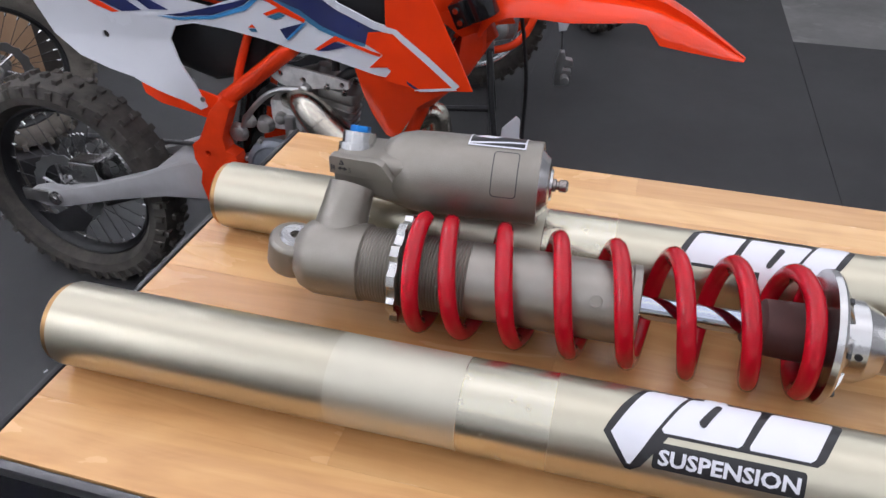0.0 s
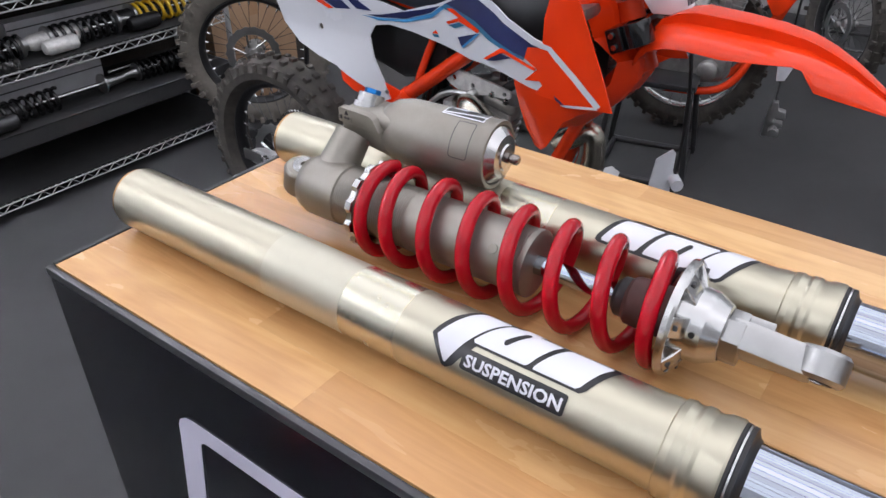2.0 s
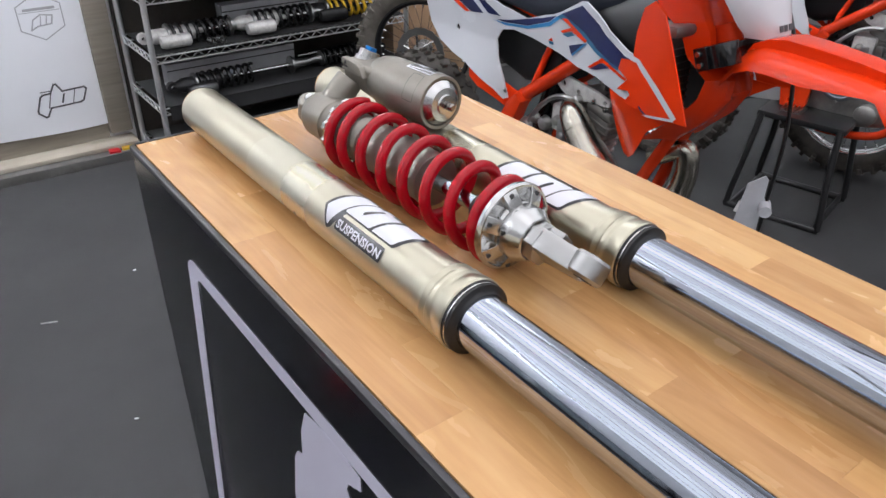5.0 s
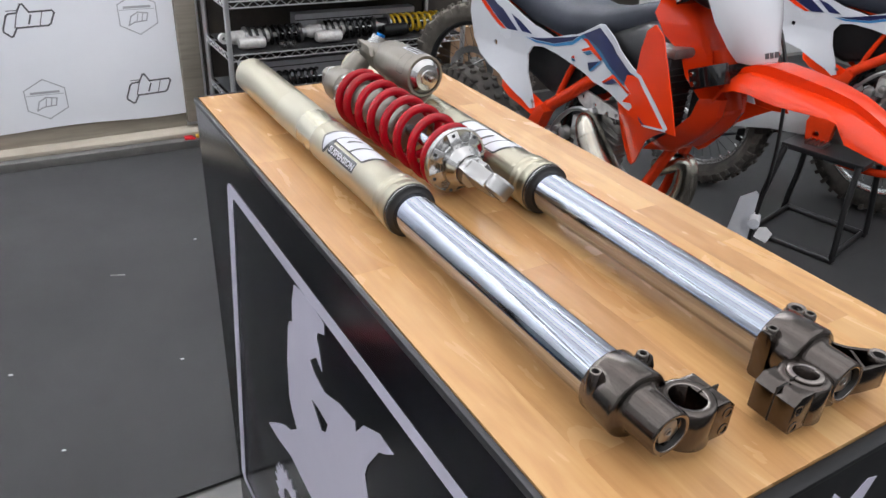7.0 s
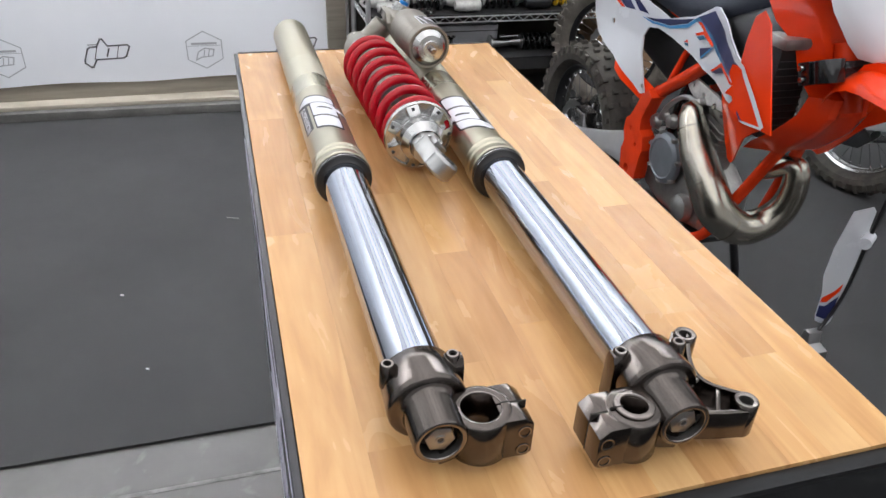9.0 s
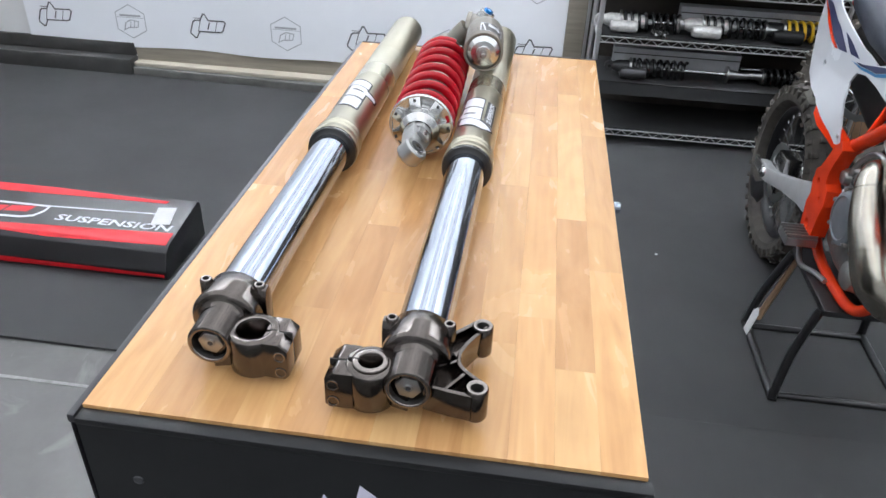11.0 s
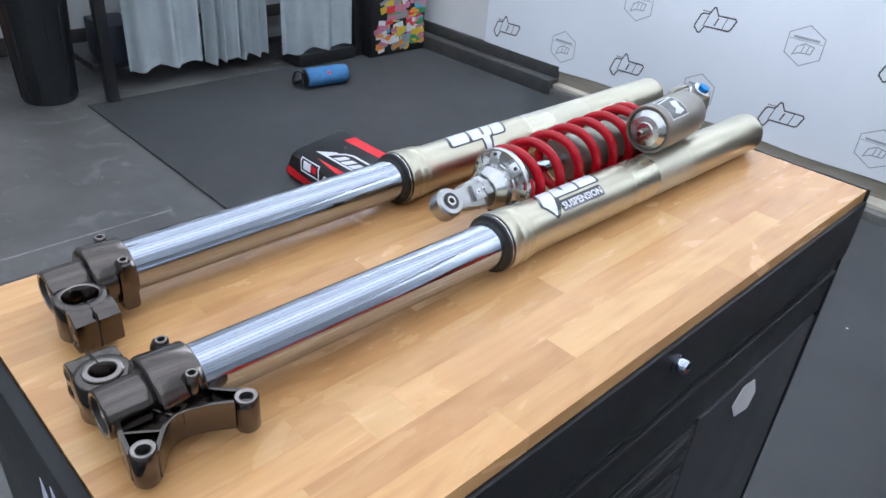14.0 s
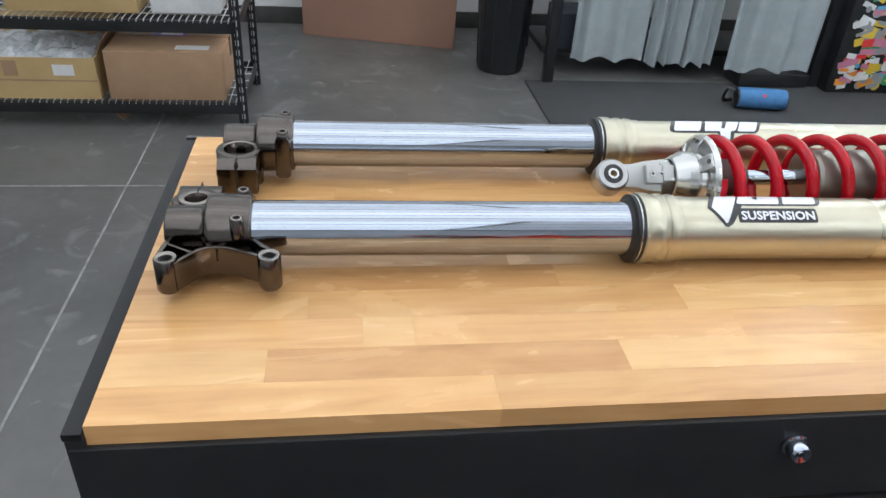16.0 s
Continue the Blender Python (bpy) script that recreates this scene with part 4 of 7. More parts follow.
        part("caliper_bracket", add_prism(bmesh.new(), floor_, bb + 0.002, bt - 0.0110, mm), LUG, leg, "cast brake caliper bracket", bevel=0.0012)

        def rib(pts, w, top, low=None):
            left, right = [], []
            for i_, c_ in enumerate(pts):
                d_ = (Vector(pts[min(i_ + 1, len(pts) - 1)]) - Vector(pts[max(i_ - 1, 0)])).normalized()
                n_ = Vector((-d_.y, d_.x)) * w / 2
                left.append(tuple(Vector(c_) + n_))
                right.append(tuple(Vector(c_) - n_))
            part("bracket_rib", add_prism(bmesh.new(), left + right[::-1], bb if low is None else low, top, mm), LUG, leg, bevel=0.0010)
        rib([(u_, v_ - 0.0012) for u_, v_ in outer], 0.0036, bt)
        rib(arm1, 0.0040, bt - 0.0004)
        rib(arm2, 0.0040, bt - 0.0004)
        rib([(L - 0.0440, 0.0370), (L - 0.0500, 0.0300), (L - 0.0560, 0.0220)], 0.0034, bt - 0.0006, bt - 0.014)
        rib([(L - 0.0420, 0.0370), (L - 0.0360, 0.0280), (L - 0.0300, 0.0160)], 0.0034, bt - 0.0006, bt - 0.014)
        rib([(L - 0.0270, 0.0430), (L - 0.0160, 0.0360), (L - 0.0050, 0.0290)], 0.0032, bt - 0.0010, bt - 0.014)
        for bx, by in (b1, b2):
            bm = add_lathe(bmesh.new(), [(bb - 0.002, 0.0045), (bb - 0.002, 0.0086), (bb, 0.0096), (bt + 0.0008, 0.0094), (bt + 0.0020, 0.0084), (bt + 0.0020, 0.0056), (bt + 0.0012, 0.0048), (bb, 0.0045)], mm @ Matrix.Translation((bx, by, 0)) @ Matrix.Rotation(radians(-90), 4, "Y"), 28, mids=[0, 0, 0, 0, 1, 1, 2])
            part("caliper_lug", bm, [LUG, LUG_EDGE, HOLE], leg, "bored caliper lug with a machined face", angle=50)
    fork_sticker(leg, m, s, 0.372 if s > 0 else 0.503)
    return leg


fork_leg((0.0, 0.0915, 1.1300), (0.973, 0.0935, 1.1362), 1, False)
fork_leg((0.018, 0.2755, 1.1300), (0.998, 0.2675, 1.1362), -1, True)

# ---- shock absorber ----
SA, SB = Vector((0.108, 0.1895, 1.1475)), Vector((0.616, 0.2000, 1.1475))
SM = along(SA, SB)


def sx(x):
    return x - SA.x


def coil(bm, m, x0, x1, r, w, turns, seg=10, per=22, start=0.0, ends=0.7):
    """A spring about local x, with closed turns at both ends."""
    n = int(turns * per)
    pts = []
    for i in range(n + 1):
        t = i / n * turns
        lo, hi = ends, turns - ends
        f = w * 2.1 * min(t, lo) + w * 2.1 * max(0, t - hi)
        free = (x1 - x0) - w * 2.1 * 2 * ends
        f += free * (min(max(t, lo), hi) - lo) / (hi - lo)
        a = start + 2 * math.pi * t
        pts.append(m @ Vector((x0 + f, -r * math.sin(a), r * math.cos(a))))
    return add_tube(bm, pts, w, seg)


def shock_absorber():
    t = thing("shock_absorber", (0.36, 0.195, TZ), "grey shock absorber with red coil spring lying between fork legs", "shock absorber")
    X = sx
    head = add_lathe(bmesh.new(), [(X(0.134), 0), (X(0.134), 0.018), (X(0.140), 0.025), (X(0.150), 0.0285), (X(0.186), 0.0285), (X(0.187), 0.0268)], SM, 40)
    body = part("shock_head", head, TITAN, t, "sand-blasted grey shock head")
    prof, x = [], 0.186
    while x < 0.262:
        prof += [(X(x), 0.0272), (X(x + 0.0010), 0.0262), (X(x + 0.0020), 0.0272)]
        x += 0.0021
    prof += [(X(0.264), 0.0268), (X(0.2645), 0.0275), (X(0.373), 0.0275), (X(0.374), 0.0282), (X(0.379), 0.0280), (X(0.380), 0.024), (X(0.380), 0.006)]
    part("shock_body", add_lathe(bmesh.new(), prof, SM, 40), TITAN_LIGHT, t, "threaded grey shock body", angle=30)
    bm = add_lathe(bmesh.new(), [(0, 0), (0, 0.0042), (0.001, 0.004), (0.001, 0)], along((0.352, 0.1945 - 0.0222, 1.1475 + 0.0160), (0.352, 0.1945 - 0.0444, 1.1475 + 0.0320)), 16)
    part("rivet", bm, TITAN, t)
    # top eye
    bm = bmesh.new()
    add_lathe(bm, [(-0.013, 0.008), (-0.013, 0.0175), (-0.010, 0.0195), (0.010, 0.0195), (0.013, 0.0175), (0.013, 0.008)], Matrix.Translation((0.1290, 0.1895, 1.1490)) @ Matrix.Rotation(radians(-78), 4, "Y") @ Matrix.Rotation(radians(0), 4, "X"), 28)
    add_box(bm, X(0.128), X(0.142), -0.014, 0.014, -0.013, 0.013, SM)
    part("top_eye", bm, TITAN, t, bevel=0.001)
    bm = add_lathe(bmesh.new(), [(0.0125, 0.004), (0.0150, 0.0045), (0.0155, 0.0110), (0.0125, 0.0125)], Matrix.Translation((0.1290, 0.1895, 1.1490)) @ Matrix.Rotation(radians(-78), 4, "Y"), 24)
    part("bearing", bm, SILVER, t, "bright bearing cap")
    # arm to the reservoir
    bm = bmesh.new()
    add_tube(bm, smooth_path([(0.160, 0.196, 1.153), (0.1615, 0.206, 1.168), (0.163, 0.215, 1.180), (0.164, 0.224, 1.190)], 4), [0.0235, 0.0225, 0.0210, 0.0200, 0.0192, 0.0186, 0.0182, 0.0180, 0.0178, 0.0176, 0.0174, 0.0172, 0.0170], 24)
    part("reservoir_neck", bm, TITAN, t)
    bm = loft(bmesh.new(), [(0.1485, 0.2450, 1.1990, 0.0165, 0.0110), (0.1505, 0.2450, 1.1985, 0.0205, 0.0135), (0.1600, 0.2455, 1.1975, 0.0215, 0.0155), (0.1780, 0.2470, 1.1955, 0.0215, 0.0170), (0.1980, 0.2510, 1.1925, 0.0220, 0.0195), (0.2200, 0.2560, 1.1890, 0.0230, 0.0220), (0.2400, 0.2590, 1.1890, 0.0225, 0.0200)], 28, 5)
    part("reservoir_bridge", bm, TITAN, t)
    bm = add_prism(bmesh.new(), [(0.1480, 1.2005), (0.1480, 1.2130), (0.1500, 1.2145), (0.1840, 1.2135), (0.1890, 1.2110), (0.1925, 1.2055), (0.1965, 1.1995), (0.1780, 1.1990)], 0.0, 0.008, Matrix.Translation((0, 0.2300, 0)) @ Matrix.Rotation(radians(90), 4, "X"))
    part("bridge_face", bm, TITAN, t, "flat machined face with raised marks", bevel=0.0008)
    fm = Matrix.Translation((0, 0.2214, 0)) @ Matrix.Rotation(radians(90), 4, "X")
    for pts, closed in (([(0.1567, 1.2088), (0.1580, 1.2120), (0.1595, 1.2089)], True), ([(0.1560, 1.2056), (0.1610, 1.2051)], False), ([(0.1570, 1.2065), (0.1556, 1.2056), (0.1570, 1.2047)], False), ([(0.1600, 1.2061), (0.1614, 1.2051), (0.1600, 1.2042)], False), ([(0.1502, 1.2072), (0.1502, 1.2040)], False), ([(0.1502, 1.2056), (0.1520, 1.2055)], False), ([(0.1520, 1.2071), (0.1520, 1.2039)], False)):
        bm = bmesh.new()
        for i in range(len(pts) if closed else len(pts) - 1):
            add_prism(bm, [(c.x, c.y) for c in bar2d(pts[i], pts[(i + 1) % len(pts)], 0.0006)], -0.0006, 0.0003, fm)
        part("cast_mark", bm, CAB_GREY, t)
    bm = text_bm("S", 0.0036)
    bmesh.ops.transform(bm, matrix=Matrix.Translation((0.1632, 0.2212, 1.2032)) @ Matrix.Rotation(radians(90), 4, "X"), verts=bm.verts)
    part("cast_letter", bm, CAB_GREY, t)
    am = along((0.160, 0.2465, 1.200), (0.160, 0.2575, 1.2205))
    bm = add_lathe(bmesh.new(), [(0.004, 0), (0.004, 0.0150), (0.012, 0.0150), (0.0125, 0.0128), (0.0205, 0.0128), (0.021, 0.0118), (0.021, 0.0)], am, 24)
    part("adjuster_base", bm, SILVER, t, "machined adjuster base")
    hx6 = [(0.0080 * math.cos(radians(60 * k)), 0.0080 * math.sin(radians(60 * k))) for k in range(6)]
    part("adjuster_knob", add_prism(bmesh.new(), hx6, 0.020, 0.0255, am @ Matrix.Rotation(radians(90), 4, "Y")), BLUE, t, "blue anodised adjuster nut", bevel=0.0008)
    # reservoir
    RA, RB = Vector((0.1745, 0.2550, 1.1920)), Vector((0.318, 0.2635, 1.1925))
    RM = along(RA, RB)
    bm = add_lathe(bmesh.new(), [(0, 0), (0.0004, 0.009), (0.003, 0.0170), (0.008, 0.0228), (0.016, 0.0275), (0.028, 0.0302), (0.042, 0.0308), (0.122, 0.0308), (0.1236, 0.0302), (0.1236, 0.0270), (0.121, 0.0266)], RM, 64)
    part("reservoir", bm, TITAN, t, "grey piggyback reservoir")
    part("reservoir_cap", add_lathe(bmesh.new(), [(0.120, 0.0266), (0.1222, 0.0264), (0.1242, 0.0246), (0.1298, 0.0190), (0.131, 0.0120), (0.1325, 0.0110), (0.1335, 0.0)], RM, 40), SILVER, t, "polished reservoir cap", angle=30)
    part("gas_valve", add_lathe(bmesh.new(), [(0.132, 0.0048), (0.135, 0.0048), (0.1355, 0.0032), (0.137, 0.0032), (0.1375, 0.0046), (0.1425, 0.0046), (0.144, 0.0030), (0.144, 0)], RM, 14), LUG_EDGE, t, "small valve cap")
    def label_piece(pts, r, name, mt, text=""):
        lab = bmesh.new()
        lab.faces.new([lab.verts.new((u, v, 0)) for u, v in pts])
        part(name, wrap(lab, RM, r + 0.0013, 1, 0.0700, 14), mt, t, text)
    label_piece([(0.0, 0.0), (0.042, 0.0), (0.042, 0.038), (0.0, 0.038)], 0.0298, "reservoir_label", ST_BLACK, "black label with white edges")
    for pts in ([(0.0, 0.0), (0.042, 0.0), (0.042, 0.0016), (0.0, 0.0016)], [(0.0, 0.0364), (0.042, 0.0364), (0.042, 0.038), (0.0, 0.038)], [(0.0, 0.0016), (0.0012, 0.0016), (0.0012, 0.0364), (0.0, 0.0364)], [(0.0408, 0.0016), (0.042, 0.0016), (0.042, 0.0364), (0.0408, 0.0364)], [(0.0012, 0.0020), (0.0290, 0.0060), (0.0408, 0.0070), (0.0408, 0.0090), (0.0280, 0.0080), (0.0012, 0.0040)], [(0.004, 0.013), (0.017, 0.012), (0.023, 0.018), (0.021, 0.025), (0.030, 0.030), (0.019, 0.0340), (0.006, 0.031), (0.010, 0.023)]):
        label_piece(pts, 0.03005, "label_line", ST_WHITE)
    pad = round_rect(0.0905, 0.1085, 0.0, 0.034, 0.0028, 4)
    edge_ = bmesh.new()
    stroke(edge_, pad, 0.0007, True)
    part("pad_edge", wrap(edge_, RM, 0.03095, 1, 0.0, 84), CAB_GREY, t, "fine engraved outline")
    # preload ring with notches
    ring = []
    for k in range(24):
        rr = 0.0400 if k % 2 == 0 else 0.0368
        for a in (k * 15 + 1.5, k * 15 + 12):
            ring.append((rr * math.cos(radians(a)), rr * math.sin(radians(a))))
    rm = SM @ Matrix.Rotation(radians(90), 4, "Y")
    bm = add_prism(bmesh.new(), ring, X(0.2125), X(0.2185), rm, [ring2d(0, 0, 0.0272, 32)])
    part("preload_ring", bm, SILVER, t, "notched silver preload ring", bevel=0.0006)
    # spring
    part("spring", coil(bmesh.new(), SM, X(0.2255), X(0.4905), 0.0382, 0.0061, 7.9, 12, 30, start=-0.5, ends=0.75), RED, t, "glossy red coil spring")
    # shaft, bump stop
    part("shaft", add_lathe(bmesh.new(), [(X(0.379), 0.0079), (X(0.53), 0.0079)], SM, 24), CHROME, t, "chrome shock shaft")
    part("bump_stop", add_lathe(bmesh.new(), [(X(0.456), 0.008), (X(0.456), 0.0155), (X(0.459), 0.0185), (X(0.486), 0.0195), (X(0.489), 0.018), (X(0.489), 0.008)], SM, 28), BROWN, t, "dark brown foam bump stop")
    part("stop_cup", add_lathe(bmesh.new(), [(X(0.446), 0.0082), (X(0.4465), 0.0115), (X(0.450), 0.0150), (X(0.4575), 0.0155), (X(0.4575), 0.0082)], SM, 28), BLACK, t)
    # spring seat: ring plate with ribs
    bm = add_lathe(bmesh.new(), [(X(0.4925), 0.020), (X(0.4925), 0.0435), (X(0.4965), 0.0440), (X(0.4985), 0.0425), (X(0.4985), 0.0405), (X(0.4955), 0.0395), (X(0.4955), 0.020)], SM, 48)
    part("spring_seat", bm, SILVER, t, "machined spring seat")
    for k in range(7):
        a = radians(360 / 7 * k + 14)
        rm2 = SM @ Matrix.Rotation(a, 4, "X")
        bm = bmesh.new()
        add_prism(bm, [(X(0.4950), 0.0250), (X(0.4950), 0.0412), (X(0.4990), 0.0408), (X(0.5035), 0.0340), (X(0.507), 0.0262), (X(0.507), 0.0250)], -0.0075, 0.0075, rm2 @ Matrix.Rotation(radians(90), 4, "X"))
        part("seat_rib", bm, SILVER, t, bevel=0.0022)
        # small dark box in place of the slot's shade
        part("rib_slot", box(X(0.4995), X(0.5015), -0.0018, 0.0018, 0.0335, 0.0385, rm2 @ Matrix.Translation((0.0010, 0, 0.0008))), CAB_GREY, t)
    part("seat_collar", add_lathe(bmesh.new(), [(X(0.495), 0.0288), (X(0.503), 0.0282), (X(0.5045), 0.0274), (X(0.5160), 0.0268), (X(0.5175), 0.0258), (X(0.5270), 0.0212), (X(0.5280), 0.0196)], SM, 44), SILVER, t, "turned aluminium collar", angle=25)
    octo = [(0.0196 * math.cos(radians(45 * k + 22)), 0.0196 * math.sin(radians(45 * k + 22))) for k in range(8)]
    part("collar_neck", add_prism(bmesh.new(), octo, X(0.5265), X(0.5400), SM @ Matrix.Rotation(radians(90), 4, "Y")), SATIN, t, "eight-sided cast neck", bevel=0.0015)
    bm = add_lathe(bmesh.new(), [(0, 0), (0, 0.0022), (0.0006, 0.0022), (0.0006, 0)], along((0.5110, 0.1716, 1.1560), (0.5110, 0.1641, 1.1585)), 10)
    part("set_screw", bm, HOLE, t)
    # lower eye on a flattened neck
    fm = SM @ Matrix.Rotation(radians(40), 4, "X")
    neck = [(X(0.530), -0.0165), (X(0.544), -0.0160), (X(0.555), -0.0145), (X(0.564), -0.0118), (X(0.586), -0.0105), (X(0.586), 0.0128), (X(0.566), 0.0135), (X(0.556), 0.0160), (X(0.544), 0.0172), (X(0.530), 0.0172)]
    part("clevis_neck", add_prism(bmesh.new(), neck, -0.0108, 0.0108, fm @ Matrix.Rotation(radians(90), 4, "X")), SATIN, t, "cast aluminium lower mount", bevel=0.004)
    em = SM @ Matrix.Translation((X(0.5890), 0.001, 0.002)) @ Matrix.Rotation(radians(48), 4, "X") @ Matrix.Rotation(radians(90), 4, "Z")
    part("lower_eye", add_lathe(bmesh.new(), [(-0.0108, 0.0095), (-0.0108, 0.0145), (-0.0080, 0.0168), (0.0080, 0.0168), (0.0108, 0.0145), (0.0108, 0.0095)], em, 36), SATIN, t, "round lower eye")
    part("eye_seal", add_lathe(bmesh.new(), [(-0.0114, 0.0050), (-0.0114, 0.0098), (0.0114, 0.0098), (0.0114, 0.0050)], em, 28), BLACK, t, "black bearing seal")
    part("eye_bush", add_lathe(bmesh.new(), [(-0.0120, 0.0034), (-0.0120, 0.0054), (0.0120, 0.0054), (0.0120, 0.0034), (-0.0120, 0.0034)], em, 24), SILVER, t, "bright steel bush")
    blk = part("adjuster_block", box(X(0.536), X(0.5565), 0.0095, 0.0165, -0.0085, 0.0105, fm), SATIN, t, "cast adjuster block", bevel=0.0016)
    for q in (0.5415, 0.5505):
        part("adjuster_screw", add_lathe(bmesh.new(), [(0.0160, 0.0030), (0.0177, 0.0028), (0.0177, 0.0014), (0.0165, 0.0012), (0.0165, 0)], fm @ Matrix.Translation((X(q), 0, 0.001)) @ Matrix.Rotation(radians(90), 4, "Z"), 12, mids=[0, 0, 1, 1]), [SILVER, CAB_GREY], blk)
    return t


shock_absorber()

# ---- motocross bike ----
BY = 1.36


def wheel_parts(parent, c, r, rim_mat, hub_mat, disc=True, width=0.052, spokes=28, rubber=TYRE):
    """Tyre with knobs, rim, spokes, hub and disc about an axle along y."""
    c = Vector(c)
    m = Matrix.Translation(c) @ Matrix.Rotation(radians(90), 4, "Z")
    rr = r - 0.097
    bm = add_lathe(bmesh.new(), [(-0.022, rr), (-width * 0.9, rr + 0.022), (-width, rr + 0.045), (-width * 0.82, r - 0.022), (-width * 0.4, r - 0.013), (width * 0.4, r - 0.013), (width * 0.82, r - 0.022), (width, rr + 0.045), (width * 0.9, rr + 0.022), (0.022, rr)], m, 64)
    knobs = bmesh.new()
    for k in range(40):
        a = 2 * math.pi * k / 40
        km = m @ Matrix.Rotation(a, 4, "X")
        for u in (-1, 1):
            add_box(knobs, *sorted((u * width * 0.80, u * width * 1.04)), -0.009, 0.009, r - 0.052, r - 0.026, km)
        lat = (-0.021, 0.021) if k % 2 else (-0.044, 0.0, 0.044)
        for u in lat:
            drop = 0.012 if abs(u) > 0.03 else 0.0
            add_box(knobs, u - 0.011, u + 0.011, -0.0095, 0.0095, r - 0.026 - drop, r - 0.002 - drop * 0.8, km)
    part("tyre", bm, rubber, parent, "dusty knobbly black tyre", angle=30)
    part("tread", knobs, rubber, parent, "worn square tread blocks", kind="stuff", bevel=0.002)
    part("rim", add_lathe(bmesh.new(), [(-0.024, rr + 0.004), (-0.026, rr - 0.004), (-0.020, rr - 0.012), (-0.008, rr - 0.020), (0.008, rr - 0.020), (0.020, rr - 0.012), (0.026, rr - 0.004), (0.024, rr + 0.004)], m, 56), rim_mat, parent, "wheel rim")
    bm, nip = bmesh.new(), bmesh.new()
    for k in range(spokes):
        a = 2 * math.pi * k / spokes
        b = a + (0.42 if k % 2 else -0.42)
        s = 0.026 if (k // 2) % 2 else -0.026
        add_rod(bm, m @ Vector((s, 0.030 * math.cos(b), 0.030 * math.sin(b))), m @ Vector((0, (rr - 0.016) * math.cos(a), (rr - 0.016) * math.sin(a))), 0.0012, seg=5)
        add_rod(nip, m @ Vector((0, (rr - 0.034) * math.cos(a), (rr - 0.034) * math.sin(a))), m @ Vector((0, (rr - 0.016) * math.cos(a), (rr - 0.016) * math.sin(a))), 0.0042, seg=6)
    part("spokes", bm, ENGINE_DARK, parent, "thin wire spokes", kind="stuff")
    part("nipple_ring", nip, SILVER, parent, "bright spoke nipples", kind="stuff")
    part("hub", add_lathe(bmesh.new(), [(-0.06, 0), (-0.06, 0.016), (-0.040, 0.018), (-0.034, 0.040), (-0.026, 0.040), (-0.020, 0.026), (0.020, 0.026), (0.026, 0.040), (0.034, 0.040), (0.040, 0.018), (0.06, 0.016), (0.06, 0)], m, 28), hub_mat, parent)
    if disc:
        bm = add_prism(bmesh.new(), [((0.110 + 0.006 * (k % 2)) * math.cos(2 * math.pi * k / 36), (0.110 + 0.006 * (k % 2)) * math.sin(2 * math.pi * k / 36)) for k in range(36)], -0.002, 0.002, m @ Matrix.Translation((0.046 * -1, 0, 0)) @ Matrix.Rotation(radians(90), 4, "Y"), [ring2d(0, 0, 0.082, 24)])
        arms = bmesh.new()
        for k in range(6):
            add_rod(arms, m @ Vector((-0.046, 0.03 * math.cos(k * 1.047), 0.03 * math.sin(k * 1.047))), m @ Vector((-0.046, 0.085 * math.cos(k * 1.047 + 0.3), 0.085 * math.sin(k * 1.047 + 0.3))), 0.005, seg=6)
        part("brake_disc", bm, SATIN, parent, "steel brake disc")
        part("disc_carrier", arms, SILVER, parent, kind="stuff")


def mirrored(bm):
    for v in bm.verts:
        v.co.y = 2 * BY - v.co.y
    return bm


def y_body(x, z):
    """Side of the bodywork: bulging tail, drawn-in waist, flared shrouds."""
    y = float(np.interp(x, (-1.10, -0.95, -0.86, -0.76, -0.66, -0.45, -0.32, -0.24, -0.18, -0.12, 0.0, 0.05), (1.225, 1.204, 1.199, 1.212, 1.232, 1.240, 1.222, 1.190, 1.166, 1.154, 1.143, 1.138)))
    low = min(1.0, max(0.0, (0.87 - z) / 0.13))
    return y + (0.30 * max(0.0, 0.86 - z) if x > -0.3 else -float(np.interp(x, (-0.95, -0.78, -0.66, -0.60), (0.028, 0.040, 0.012, 0.0))) * low)


def y_decal(x, z):
    return y_body(x, z) + 0.004 * min(1.0, max(0.0, (-0.12 - x) / 0.05))


PANEL_XZ = [(-1.0627, 1.0545), (-1.0657, 0.9408), (-1.0236, 0.8652), (-0.9464, 0.8238), (-0.8007, 0.7887), (-0.6934, 0.7317), (-0.6618, 0.7062), (-0.6463, 0.7135), (-0.6656, 0.7666), (-0.6938, 0.8232), (-0.7085, 0.876), (-0.6912, 0.9075), (-0.6464, 0.916), (-0.5715, 0.9096), (-0.4857, 0.8948), (-0.3888, 0.8754), (-0.1513, 0.8687), (-0.0618, 0.8618), (-0.1036, 0.9389), (-0.124, 0.974), (-0.178, 0.9815), (-0.272, 1.0015), (-0.379, 1.046), (-0.400, 1.043), (-0.4788, 0.9988), (-0.6007, 0.9568), (-0.695, 0.9744), (-0.8315, 1.0277), (-0.9591, 1.0833)]
SHROUD_XZ = [(-0.1629, 0.8634), (-0.0515, 0.8592), (0.0356, 0.8709), (-0.0006, 0.947), (-0.0362, 1.0184), (-0.0742, 1.0906), (-0.1085, 1.1113), (-0.1381, 1.0901), (-0.1517, 1.0328), (-0.1522, 0.9814), (-0.1094, 0.9274)]
LOWER_XZ = [(-0.24, 0.8685), (-0.004, 0.8685), (-0.050, 0.838), (-0.092, 0.806), (-0.122, 0.757), (-0.148, 0.716), (-0.166, 0.701), (-0.184, 0.706), (-0.212, 0.752), (-0.228, 0.80)]


